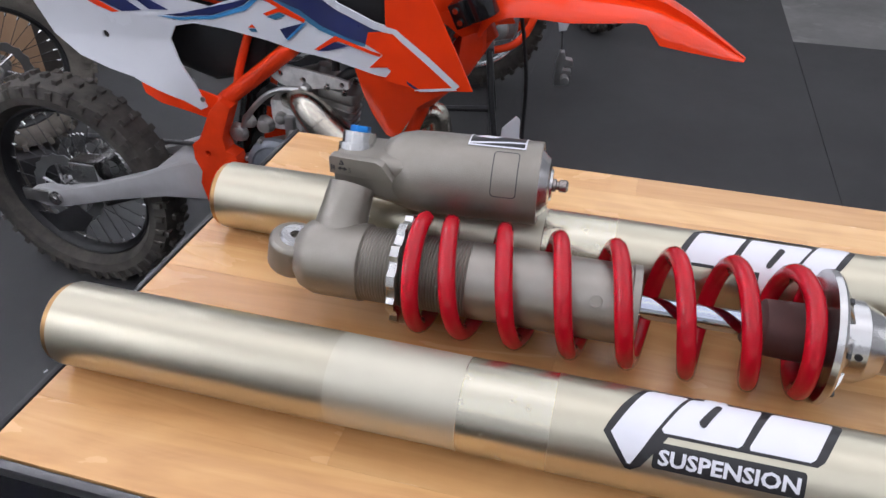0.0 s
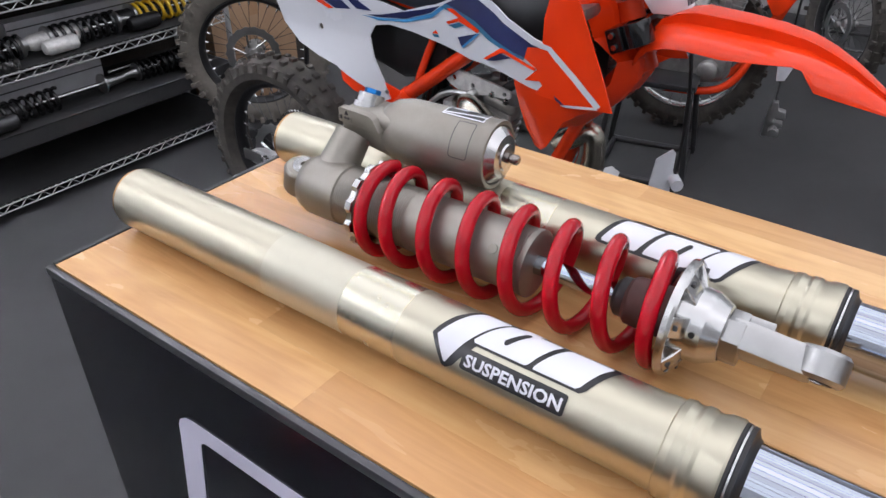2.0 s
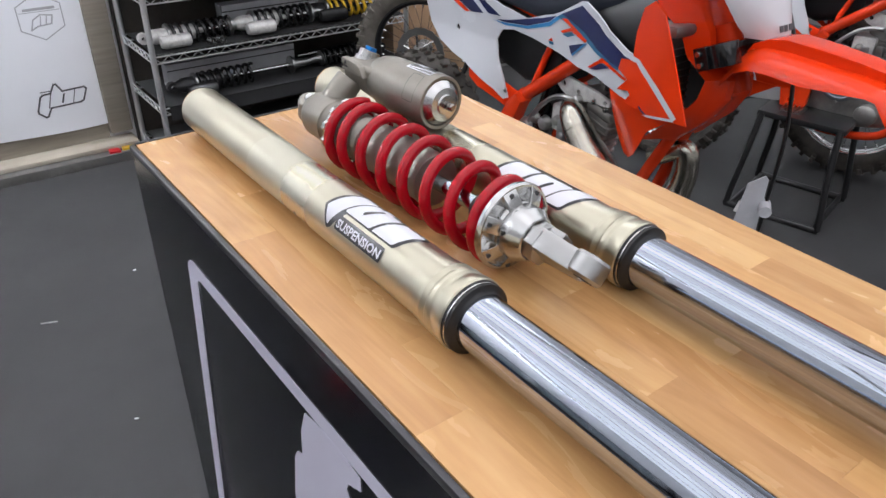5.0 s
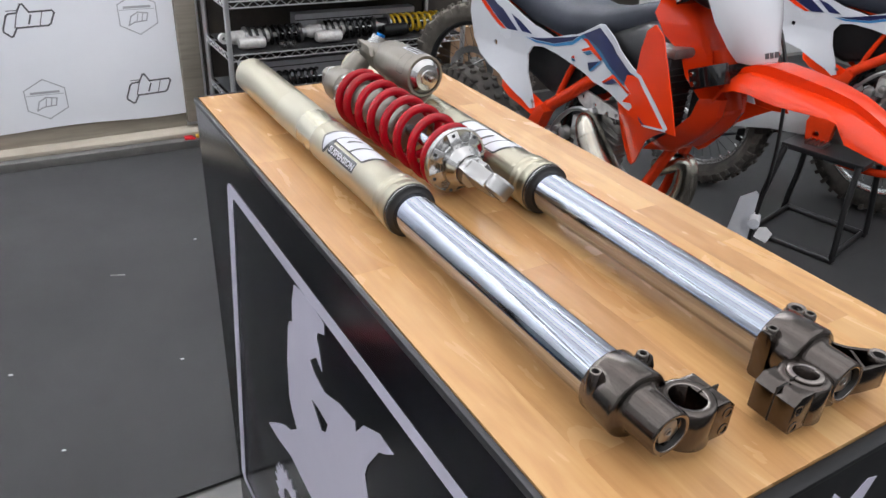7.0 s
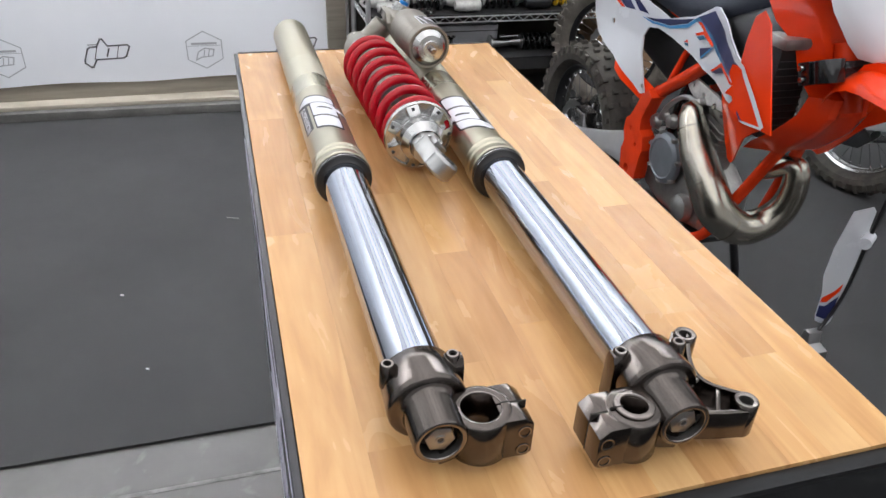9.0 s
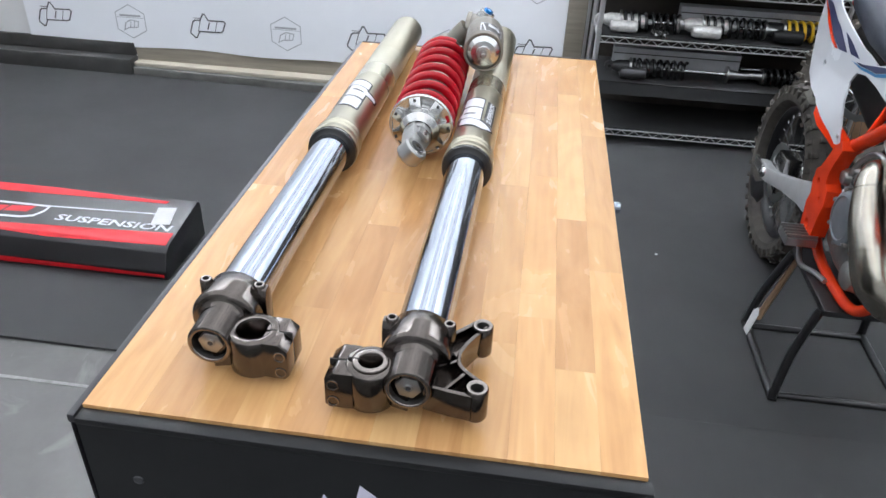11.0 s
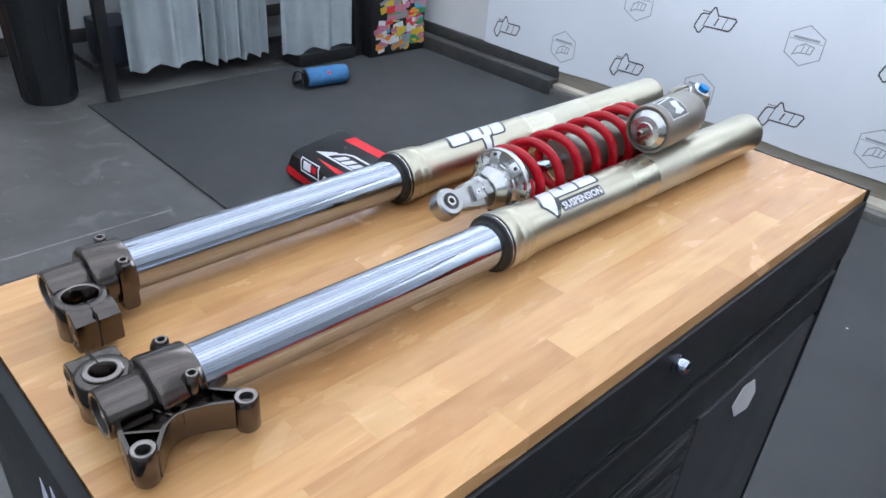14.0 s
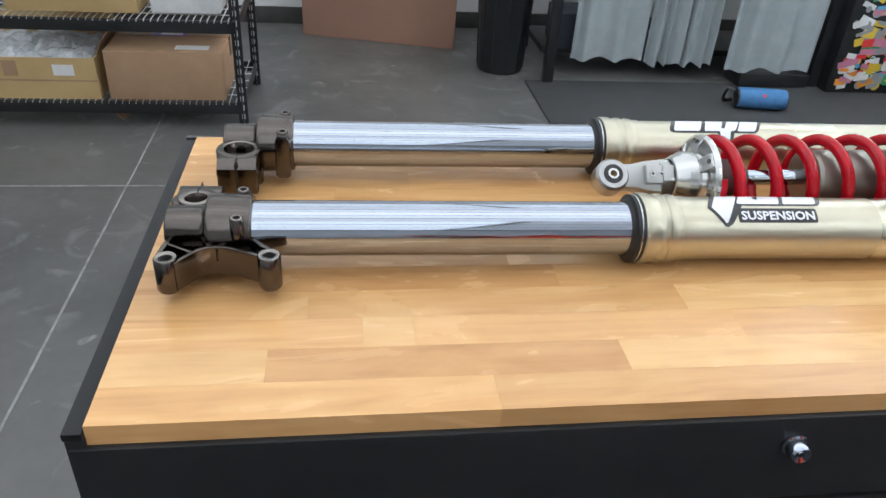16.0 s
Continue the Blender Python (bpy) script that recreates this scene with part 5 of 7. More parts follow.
def patch(pts, off, fn):
    return bent_panel(pts, lambda x, z: fn(x, z) - off, 0.0006, 0.04)


def motocross_bike():
    b = thing("motocross_bike", (-0.52, BY, 0.0), "orange and white motocross bike without front wheel on a stand", "motorbike", "motocross bikes")
    # rear wheel
    w = part("rear_wheel", add_lathe(bmesh.new(), [(-0.085, 0), (-0.085, 0.012), (0.085, 0.012), (0.085, 0)], Matrix.Translation((-1.225, BY, 0.347)) @ Matrix.Rotation(radians(90), 4, "Z"), 16), SATIN, b, "knobbly rear wheel with a black rim")
    wheel_parts(w, (-1.225, BY - 0.012, 0.347), 0.345, TANK, SILVER, width=0.062)
    bm = box(-1.16, -1.07, BY - 0.10, BY - 0.04, 0.40, 0.47, I4)
    add_lathe(bm, [(0, 0), (0, 0.016), (0.03, 0.016), (0.03, 0)], Matrix.Translation((-1.115, BY - 0.10, 0.435)) @ Matrix.Rotation(radians(90), 4, "Z"), 14)
    part("brake_caliper", bm, SILVER, b, "silver rear brake caliper", bevel=0.006)
    # swingarm
    for sg in (-1, 1):
        y = BY + sg * 0.095
        bm = bmesh.new()
        outline = [(-1.315, 0.322), (-1.315, 0.360), (-1.27, 0.374), (-1.20, 0.376), (-1.05, 0.420), (-0.908, 0.472), (-0.80, 0.518), (-0.744, 0.536), (-0.68, 0.530), (-0.655, 0.50), (-0.655, 0.44), (-0.72, 0.425), (-0.85, 0.412), (-1.02, 0.372), (-1.20, 0.318), (-1.27, 0.310)]
        add_prism(bm, outline, -0.017, 0.017, Matrix.Translation((0, y, 0)) @ Matrix.Rotation(radians(90), 4, "X"))
        part("swingarm_leg", bm, SWING, b, "grey cast swingarm leg", bevel=0.008)
    part("swingarm_bridge", box(-0.90, -0.80, BY - 0.09, BY + 0.09, 0.41, 0.47), SWING, b, bevel=0.012)
    bm = add_lathe(bmesh.new(), [(0, 0), (0, 0.022), (0.010, 0.020), (0.012, 0.010), (0.016, 0.010), (0.016, 0)], Matrix.Translation((-1.225, BY - 0.112, 0.347)) @ Matrix.Rotation(radians(-90), 4, "Z"), 18)
    part("axle_nut", bm, SILVER, b)
    for sg in (-1, 1):
        part("chain_adjuster", box(-1.335, -1.245, BY + sg * 0.114 - 0.004, BY + sg * 0.114 + 0.004, 0.328, 0.366), SATIN, b, bevel=0.003)
    bm = add_prism(bmesh.new(), [((0.122 + (0.005 if k % 2 else -0.002)) * math.cos(2 * math.pi * k / 96), (0.122 + (0.005 if k % 2 else -0.002)) * math.sin(2 * math.pi * k / 96)) for k in range(96)], -0.003, 0.003, Matrix.Translation((-1.225, BY + 0.058, 0.347)) @ Matrix.Rotation(radians(90), 4, "X"), [ring2d(0.075 * math.cos(a), 0.075 * math.sin(a), 0.024, 12) for a in (0.3, 1.35, 2.4, 3.45, 4.5, 5.55)])
    part("sprocket", bm, SILVER, b, "silver rear sprocket")
    for sg in (-1, 1):
        bm = bmesh.new()
        add_rod(bm, (-1.215, BY + 0.058, 0.347 + sg * 0.121), (-0.665, BY + 0.058, 0.470 + sg * 0.034), 0.007, seg=8)
        part("chain_run", bm, ENGINE_DARK, b, "oily drive chain")
    part("chain_guide", loft(bmesh.new(), [(-1.06, BY + 0.058, 0.285, 0.016, 0.030), (-1.02, BY + 0.058, 0.290, 0.018, 0.042), (-0.95, BY + 0.058, 0.310, 0.018, 0.040), (-0.92, BY + 0.058, 0.320, 0.014, 0.022)], 12, 4), TANK, b)
    part("disc_guard", bent_panel([(-1.30, 0.300), (-1.24, 0.238), (-1.15, 0.252), (-1.10, 0.310), (-1.15, 0.345), (-1.23, 0.300)], lambda x, z: BY - 0.128, 0.003, 0.1), TANK, b, "black disc guard", bevel=0.001)
    # frame
    for sg in (-1, 1):
        def Y(v):
            return BY + sg * v
        tubes = [
            ([(-0.03, BY, 0.99), (-0.20, Y(0.055), 0.975), (-0.36, Y(0.095), 0.915), (-0.428, Y(0.100), 0.865), (-0.517, Y(0.100), 0.796), (-0.606, Y(0.102), 0.726), (-0.640, Y(0.110), 0.675)], 0.0205),
            ([(-0.01, BY, 0.93), (-0.10, Y(0.02), 0.80), (-0.20, Y(0.06), 0.56), (-0.27, Y(0.08), 0.41), (-0.38, Y(0.085), 0.355), (-0.60, Y(0.085), 0.355), (-0.68, Y(0.09), 0.40)], 0.016),
            ([(-0.575, Y(0.096), 0.765), (-0.570, Y(0.088), 0.796), (-0.550, Y(0.084), 0.849), (-0.529, Y(0.080), 0.905), (-0.525, Y(0.085), 0.965)], 0.0105),
            ([(-0.525, Y(0.09), 0.955), (-0.80, Y(0.09), 1.00), (-1.00, Y(0.07), 1.03)], 0.012)]
        for pts, r in tubes:
            part("frame_tube", add_tube(bmesh.new(), smooth_path(pts, 5), r, 12), ORANGE_FRAME, b, "orange steel frame tube")
        part("tube_collar", add_tube(bmesh.new(), [(-0.600, Y(0.102), 0.731), (-0.613, Y(0.102), 0.720)], 0.0235, 16), ORANGE_FRAME, b)
        out = [(-0.634, 0.712), (-0.602, 0.742), (-0.578, 0.722), (-0.600, 0.672), (-0.612, 0.640), (-0.610, 0.604), (-0.584, 0.592), (-0.576, 0.545), (-0.585, 0.515), (-0.590, 0.44), (-0.640, 0.40), (-0.685, 0.42), (-0.700, 0.50), (-0.690, 0.535), (-0.704, 0.570), (-0.702, 0.610), (-0.680, 0.628), (-0.664, 0.655)]
        bm = bent_panel(out, lambda x, z: Y(0.122) - 0.022, 0.044, 0.2, [ring2d(-0.648, 0.455, 0.014, 12), ring2d(-0.662, 0.590, 0.008, 8), ring2d(-0.62, 0.550, 0.007, 8)])
        part("frame_casting", bm, ORANGE_FRAME, b, "orange cast pivot plate", bevel=0.008)
        gp = [(-0.795, 0.800), (-0.786, 0.770), (-0.778, 0.752), (-0.747, 0.727), (-0.690, 0.700), (-0.634, 0.672), (-0.615, 0.690), (-0.612, 0.735), (-0.693, 0.768)]
        gf = (lambda x, z: y_body(x, z) + 0.0105) if sg < 0 else (lambda x, z: 2 * BY - y_body(x, z) - 0.0105)
        part("side_guard", bent_panel(gp, gf, 0.006, 0.05), ORANGE, b, "orange plastic guard", bevel=0.002)
    part("headstock", add_lathe(bmesh.new(), [(0, 0), (0, 0.032), (0.16, 0.030), (0.16, 0)], along((0.01, BY, 0.90), (-0.055, BY, 1.05)), 24), ORANGE_FRAME, b)
    # engine
    bm = loft(bmesh.new(), [(-0.66, BY, 0.475, 0.07, 0.05), (-0.62, BY, 0.47, 0.085, 0.075), (-0.52, BY, 0.475, 0.095, 0.10), (-0.40, BY, 0.475, 0.095, 0.10), (-0.31, BY, 0.46, 0.08, 0.07), (-0.29, BY, 0.46, 0.05, 0.04)], 20, 4)
    part("crankcase", bm, ENGINE, b, "grey alloy crankcase")
    cm = Matrix.Translation((-0.490, BY - 0.105, 0.560)) @ Matrix.Rotation(radians(-90), 4, "Z")
    part("clutch_cover", add_lathe(bmesh.new(), [(0, 0.080), (0.014, 0.078), (0.020, 0.070), (0.022, 0.063), (0.019, 0.059), (0.021, 0.040), (0.021, 0)], cm, 36), CLUTCH, b, "round grey clutch cover")
    for k in range(7):
        a = radians(360 / 7 * k + 12)
        part("cover_bolt", add_lathe(bmesh.new(), [(0.0, 0.008), (0.016, 0.008), (0.017, 0.005), (0.021, 0.005), (0.021, 0)], cm @ Matrix.Translation((0, 0.079 * math.cos(a), 0.079 * math.sin(a))), 8), ENGINE, b)
    part("water_pump", add_lathe(bmesh.new(), [(0, 0.045), (0.022, 0.040), (0.030, 0.028), (0.032, 0)], Matrix.Translation((-0.375, BY - 0.088, 0.445)) @ Matrix.Rotation(radians(-90), 4, "Z"), 24), ENGINE, b)
    bm = bmesh.new()
    mcyl = along((-0.445, BY, 0.56), (-0.385, BY, 0.80))
    add_lathe(bm, [(0, 0), (0, 0.074), (0.09, 0.070), (0.10, 0.062), (0.165, 0.060), (0.17, 0.068), (0.21, 0.068), (0.222, 0.050), (0.24, 0.022), (0.25, 0.016), (0.25, 0)], mcyl, 20)
    part("cylinder", bm, ENGINE, b, "two-stroke cylinder and head", angle=30)
    for k in range(3):
        add = box(-0.46 + 0.05 * k, -0.435 + 0.05 * k, BY - 0.105, BY - 0.07, 0.62 + 0.02 * k, 0.70 + 0.015 * k)
        part("engine_mount", add, SATIN, b, bevel=0.005)
    bm = add_prism(bmesh.new(), [(-0.488, 0.800), (-0.475, 0.822), (-0.449, 0.828), (-0.405, 0.822), (-0.389, 0.820), (-0.330, 0.812), (-0.288, 0.802), (-0.288, 0.786), (-0.304, 0.782), (-0.356, 0.780), (-0.400, 0.770), (-0.440, 0.772), (-0.470, 0.785)], -0.005, 0.005, Matrix.Translation((0, BY - 0.088, 0)) @ Matrix.Rotation(radians(90), 4, "X"), [ring2d(-0.461, 0.805, 0.008, 12), ring2d(-0.402, 0.795, 0.007, 12), ring2d(-0.305, 0.793, 0.006, 10)])
    part("head_stay", bm, WORN_ALU, b, "silver head stay bracket", bevel=0.002)
    # cast cylinder jacket with its studs and coolant spigot
    jm = along((-0.350, BY - 0.062, 0.640), (-0.315, BY - 0.058, 0.800))
    part("cylinder_jacket", add_prism(bmesh.new(), round_rect(-0.046, 0.046, -0.030, 0.030, 0.014), 0.0, 0.110, jm @ Matrix.Rotation(radians(90), 4, "Y")), ENGINE, b, "dull grey cast cylinder jacket", bevel=0.005)
    for k in range(5):
        part("jacket_fin", add_prism(bmesh.new(), round_rect(-0.051, 0.051, -0.035, 0.035, 0.014), 0.014 + 0.019 * k, 0.020 + 0.019 * k, jm @ Matrix.Rotation(radians(90), 4, "Y")), ENGINE, b)
    part("cylinder_head", add_prism(bmesh.new(), round_rect(-0.050, 0.050, -0.034, 0.034, 0.016), 0.112, 0.140, jm @ Matrix.Rotation(radians(90), 4, "Y")), ENGINE, b, "grey cylinder head", bevel=0.007)
    for u in (-0.036, 0.036):
        for v in (-0.022, 0.022):
            part("head_nut", add_lathe(bmesh.new(), [(0.138, 0.008), (0.147, 0.008), (0.149, 0.005), (0.153, 0.005), (0.153, 0)], jm @ Matrix.Translation((0, u, v)), 6), SILVER, b)
    # gear shaft covers, kick shaft and cast bosses beside the clutch
    for x, y, z, r, h in ((-0.590, 0.098, 0.640, 0.021, 0.016), (-0.560, 0.092, 0.672, 0.016, 0.014), (-0.515, 0.090, 0.668, 0.019, 0.020), (-0.470, 0.088, 0.690, 0.014, 0.018), (-0.625, 0.090, 0.600, 0.013, 0.014), (-0.440, 0.092, 0.655, 0.012, 0.016)):
        part("case_boss", add_lathe(bmesh.new(), [(0, r * 1.25), (h * 0.5, r * 1.1), (h * 0.6, r), (h, r * 0.9), (h + 0.003, r * 0.5), (h + 0.003, 0)], Matrix.Translation((x, BY - y, z)) @ Matrix.Rotation(radians(-90), 4, "Z"), 14), ENGINE, b)
    part("coolant_hose", add_tube(bmesh.new(), smooth_path([(-0.33, BY - 0.06, 0.785), (-0.28, BY - 0.075, 0.825), (-0.22, BY - 0.085, 0.835), (-0.16, BY - 0.085, 0.80)], 5), 0.013, 10), BLACK, b, "black coolant hose")
    part("plug_cap", add_tube(bmesh.new(), smooth_path([(-0.335, BY - 0.05, 0.81), (-0.345, BY - 0.04, 0.86), (-0.40, BY - 0.02, 0.89)], 4), 0.010, 8), BLACK, b)
    part("reed_block", box(-0.50, -0.42, BY - 0.09, BY + 0.05, 0.655, 0.735), WORN_ALU, b, bevel=0.010)
    bm = bmesh.new()
    add_tube(bm, smooth_path([(-0.585, BY - 0.10, 0.640), (-0.555, BY - 0.105, 0.690), (-0.520, BY - 0.105, 0.730), (-0.486, BY - 0.105, 0.757), (-0.447, BY - 0.105, 0.772), (-0.395, BY - 0.100, 0.774)], 5), 0.0075, 8)
    add_lathe(bm, [(0, 0), (0, 0.013), (0.022, 0.013), (0.026, 0.009), (0.026, 0)], Matrix.Translation((-0.395, BY - 0.090, 0.777)) @ Matrix.Rotation(radians(-90), 4, "Z"), 14)
    part("kick_starter", bm, SATIN, b, "silver kick-start lever")
    part("carburettor", add_lathe(bmesh.new(), [(0, 0), (0, 0.035), (0.05, 0.035), (0.055, 0.028), (0.12, 0.030), (0.12, 0)], along((-0.47, BY, 0.68), (-0.60, BY, 0.72)), 18), ENGINE_DARK, b)
    part("airbox", loft(bmesh.new(), [(-0.96, BY, 0.93, 0.06, 0.05), (-0.82, BY, 0.88, 0.080, 0.085), (-0.66, BY, 0.86, 0.075, 0.115), (-0.50, BY, 0.87, 0.070, 0.085)], 16, 4), TANK, b, "black airbox")
    part("rear_shock", add_tube(bmesh.new(), smooth_path([(-0.64, BY, 0.50), (-0.60, BY, 0.66), (-0.55, BY, 0.86)], 4), 0.035, 14), SPRING_BLACK, b)
    bm = bmesh.new()
    pk = smooth_path([(-0.470, BY - 0.060, 0.722), (-0.415, BY - 0.105, 0.748), (-0.365, BY - 0.140, 0.742), (-0.300, BY - 0.150, 0.682), (-0.225, BY - 0.148, 0.612), (-0.175, BY - 0.130, 0.548), (-0.150, BY - 0.070, 0.505), (-0.138, BY - 0.005, 0.515), (-0.122, BY + 0.035, 0.565), (-0.112, BY + 0.042, 0.640), (-0.125, BY + 0.030, 0.695), (-0.20, BY + 0.005, 0.650)], 5)
    n = len(pk)
    rad = [1.0 * float(np.interp(i / (n - 1), [0, 0.08, 0.18, 0.30, 0.42, 0.52, 0.66, 0.80, 1.0], [0.018, 0.027, 0.038, 0.050, 0.054, 0.052, 0.044, 0.036, 0.027])) for i in range(n)]
    add_tube(bm, pk, rad, 20)
    part("expansion_pipe", bm, PIPE, b, "bare steel two-stroke expansion pipe")
    for i in (12, 20, 28):
        bm = bmesh.new()
        add_tube(bm, [pk[i] - (pk[i + 1] - pk[i]) * 0.06, pk[i] + (pk[i + 1] - pk[i]) * 0.06], [rad[i] + 0.0016] * 2, 20)
        part("weld_bead", bm, PIPE, b)
    # footpeg and pedal
    bm = box(-0.66, -0.58, BY - 0.21, BY - 0.12, 0.405, 0.43)
    for k in range(5):
        add_box(bm, -0.66 + 0.017 * k, -0.655 + 0.017 * k, BY - 0.21, BY - 0.12, 0.43, 0.44)
    part("footpeg", bm, SATIN, b, "toothed steel footpeg")
    part("brake_pedal", add_tube(bmesh.new(), smooth_path([(-0.62, BY - 0.15, 0.38), (-0.54, BY - 0.165, 0.37), (-0.45, BY - 0.16, 0.40), (-0.39, BY - 0.15, 0.41)], 4), 0.008, 8), SATIN, b)
    # radiators
    for sg in (-1, 1):
        rad_ = part("radiator", box(-0.16, -0.10, BY + sg * 0.09 - 0.045, BY + sg * 0.09 + 0.045, 0.80, 1.02), ENGINE_DARK, b, "black finned radiator")
        for k in range(11):
            part("fin", box(-0.0995, -0.094, BY + sg * 0.09 - 0.044, BY + sg * 0.09 + 0.044, 0.81 + 0.018 * k, 0.814 + 0.018 * k), ENGINE_DARK, rad_)
        part("radiator_tank", box(-0.160, -0.085, BY + sg * 0.10 - 0.042, BY + sg * 0.10 + 0.042, 1.021, 1.050), ENGINE, b, "grey radiator end tank", bevel=0.010)
        p1 = bent_panel(SHROUD_XZ, y_body, 0.004, 0.04)
        p2 = bent_panel(LOWER_XZ, lambda x, z: y_body(x, z) + 0.009, 0.004, 0.04)
        p3 = bent_panel(PANEL_XZ, lambda x, z: y_body(x, z) + 0.0045, 0.005, 0.04, [ring2d(-0.864, 0.881, 0.009, 12)])
        for nm, p, mt, lb in (("radiator_shroud", p1, ORANGE, "pointed orange radiator shroud"), ("lower_shroud", p2, ORANGE, "orange lower shroud"), ("side_panel", p3, WHITE_PL, "white side panel")):
            part(nm, p if sg < 0 else mirrored(p), mt, b, lb)
        graphics = [
            (NAVY, [(-1.0649, 1.0284), (-0.9517, 1.0338), (-0.8401, 0.9978), (-0.7599, 0.9421), (-0.8079, 0.9374), (-0.8517, 0.9585), (-0.9567, 1.0071)]),
            (ORANGE, [(-1.0653, 1.0262), (-0.9571, 1.005), (-0.8518, 0.9564), (-0.8148, 0.9367), (-0.8313, 0.9345), (-0.8831, 0.9542), (-0.9846, 0.9972)]),
            (NAVY, [(-0.7976, 0.9904), (-0.7555, 0.9777), (-0.6973, 0.9445), (-0.7413, 0.9448)]),
            (NAVY, [(-0.7092, 0.9338), (-0.6671, 0.9388), (-0.6138, 0.9525), (-0.5373, 0.9718), (-0.4856, 0.9884), (-0.5125, 0.9672), (-0.5916, 0.9394), (-0.6748, 0.931)]),
            (SKY, [(-0.7255, 0.9309), (-0.6749, 0.9289), (-0.5916, 0.9383), (-0.5116, 0.9661), (-0.4837, 0.9873), (-0.4707, 0.986), (-0.5083, 0.9563), (-0.5899, 0.9308), (-0.6759, 0.9226)]),
            (NAVY, [(-0.4697, 0.9968), (-0.392, 1.035), (-0.280, 0.9895), (-0.184, 0.9695), (-0.162, 0.9665), (-0.2028, 0.9327), (-0.2437, 0.933), (-0.3183, 0.9426), (-0.376, 0.9723)]),
            (TEAL, [(-0.4838, 0.9862), (-0.4697, 0.9968), (-0.376, 0.9723), (-0.3183, 0.9426), (-0.2437, 0.933), (-0.2028, 0.9327), (-0.2065, 0.926), (-0.2531, 0.9232), (-0.3267, 0.9335), (-0.3867, 0.9632)]),
            (TEAL, [(-0.5081, 0.9157), (-0.4909, 0.9175), (-0.4871, 0.91), (-0.5022, 0.9092)]),
            (ORANGE, [(-0.5081, 0.9178), (-0.4977, 0.9272), (-0.4909, 0.9186)]),
            (ORANGE, [(-0.4672, 0.9525), (-0.4286, 0.9695), (-0.4658, 0.9849), (-0.4513, 0.989), (-0.3602, 0.9528), (-0.3657, 0.9451), (-0.4256, 0.9611), (-0.4594, 0.9481)]),
            (TEAL, [(-0.4595, 0.9459), (-0.4257, 0.9589), (-0.4098, 0.9544), (-0.4382, 0.9421)]),
            (NAVY, [(-0.4292, 0.9223), (-0.3682, 0.9439), (-0.4159, 0.9019)]),
            (SKY, [(-0.3682, 0.9439), (-0.3582, 0.9455), (-0.4096, 0.9002), (-0.4159, 0.9019)]),
            (ORANGE, [(-0.3447, 0.8894), (-0.2857, 0.9311), (-0.1632, 0.9193), (-0.1688, 0.9131), (-0.2768, 0.9212), (-0.3323, 0.8891)]),
            (NAVY, [(-0.3372, 0.8868), (-0.288, 0.9172), (-0.2477, 0.9179), (-0.3086, 0.8929)]),
            (ORANGE, [(-0.1946, 0.9595), (-0.165, 0.9665), (-0.135, 0.967), (-0.066, 0.919), (-0.004, 0.872), (-0.0741, 0.8583), (-0.1325, 0.8815), (-0.1512, 0.8942), (-0.1964, 0.8838), (-0.1609, 0.9185), (-0.1734, 0.9238), (-0.2028, 0.9327)]),
            (NAVY, [(-0.1069, 0.8743), (-0.0781, 0.8593), (-0.0908, 0.8594), (-0.1045, 0.8675)]),
            (WHITE_PL, [(-0.393, 1.036), (-0.379, 1.045), (-0.272, 1.0005), (-0.178, 0.9805), (-0.126, 0.978), (-0.056, 0.930), (0.009, 0.880), (-0.001, 0.870), (-0.066, 0.919), (-0.134, 0.9675), (-0.182, 0.9695), (-0.280, 0.9895)]),
            (WHITE_PL, [(-0.0908, 0.856), (-0.0764, 0.8607), (-0.004, 0.8745), (0.004, 0.8705), (-0.076, 0.8549)]),
        ]
        lay = 0
        for mt, pts in graphics:
            lay += 1
            p = patch(pts, 0.0010 + 0.0002 * lay, y_decal)
            part("graphic", p if sg < 0 else mirrored(p), mt, b)
        part("panel_screw", add_lathe(bmesh.new(), [(0, 0), (0, 0.007), (0.003, 0.006), (0.003, 0)], Matrix.Translation((-0.648, BY + sg * 0.140, 0.737)) @ Matrix.Rotation(radians(90 * sg), 4, "Z"), 10), SATIN, b)
    # seat and tank
    part("seat", loft(bmesh.new(), [(-1.10, BY, 1.10, 0.05, 0.03), (-1.04, BY, 1.09, 0.085, 0.045), (-0.90, BY, 1.06, 0.115, 0.055), (-0.72, BY, 1.02, 0.125, 0.055), (-0.55, BY, 1.005, 0.125, 0.055), (-0.42, BY, 1.03, 0.115, 0.05), (-0.30, BY, 1.075, 0.095, 0.045), (-0.20, BY, 1.11, 0.06, 0.03)], 20, 3.2), SEAT, b, "dark navy seat")
    part("fuel_tank", loft(bmesh.new(), [(-0.46, BY, 0.985, 0.085, 0.03), (-0.36, BY, 0.98, 0.108, 0.07), (-0.24, BY, 0.99, 0.135, 0.10), (-0.14, BY, 1.00, 0.12, 0.09), (-0.09, BY, 1.01, 0.07, 0.05)], 20, 3), TANK, b, "black plastic fuel tank")
    part("rear_fender", loft(bmesh.new(), [(-0.95, BY, 1.075, 0.10, 0.02), (-1.20, BY, 1.12, 0.085, 0.012), (-1.45, BY, 1.15, 0.06, 0.008)], 14, 4), WHITE_PL, b)
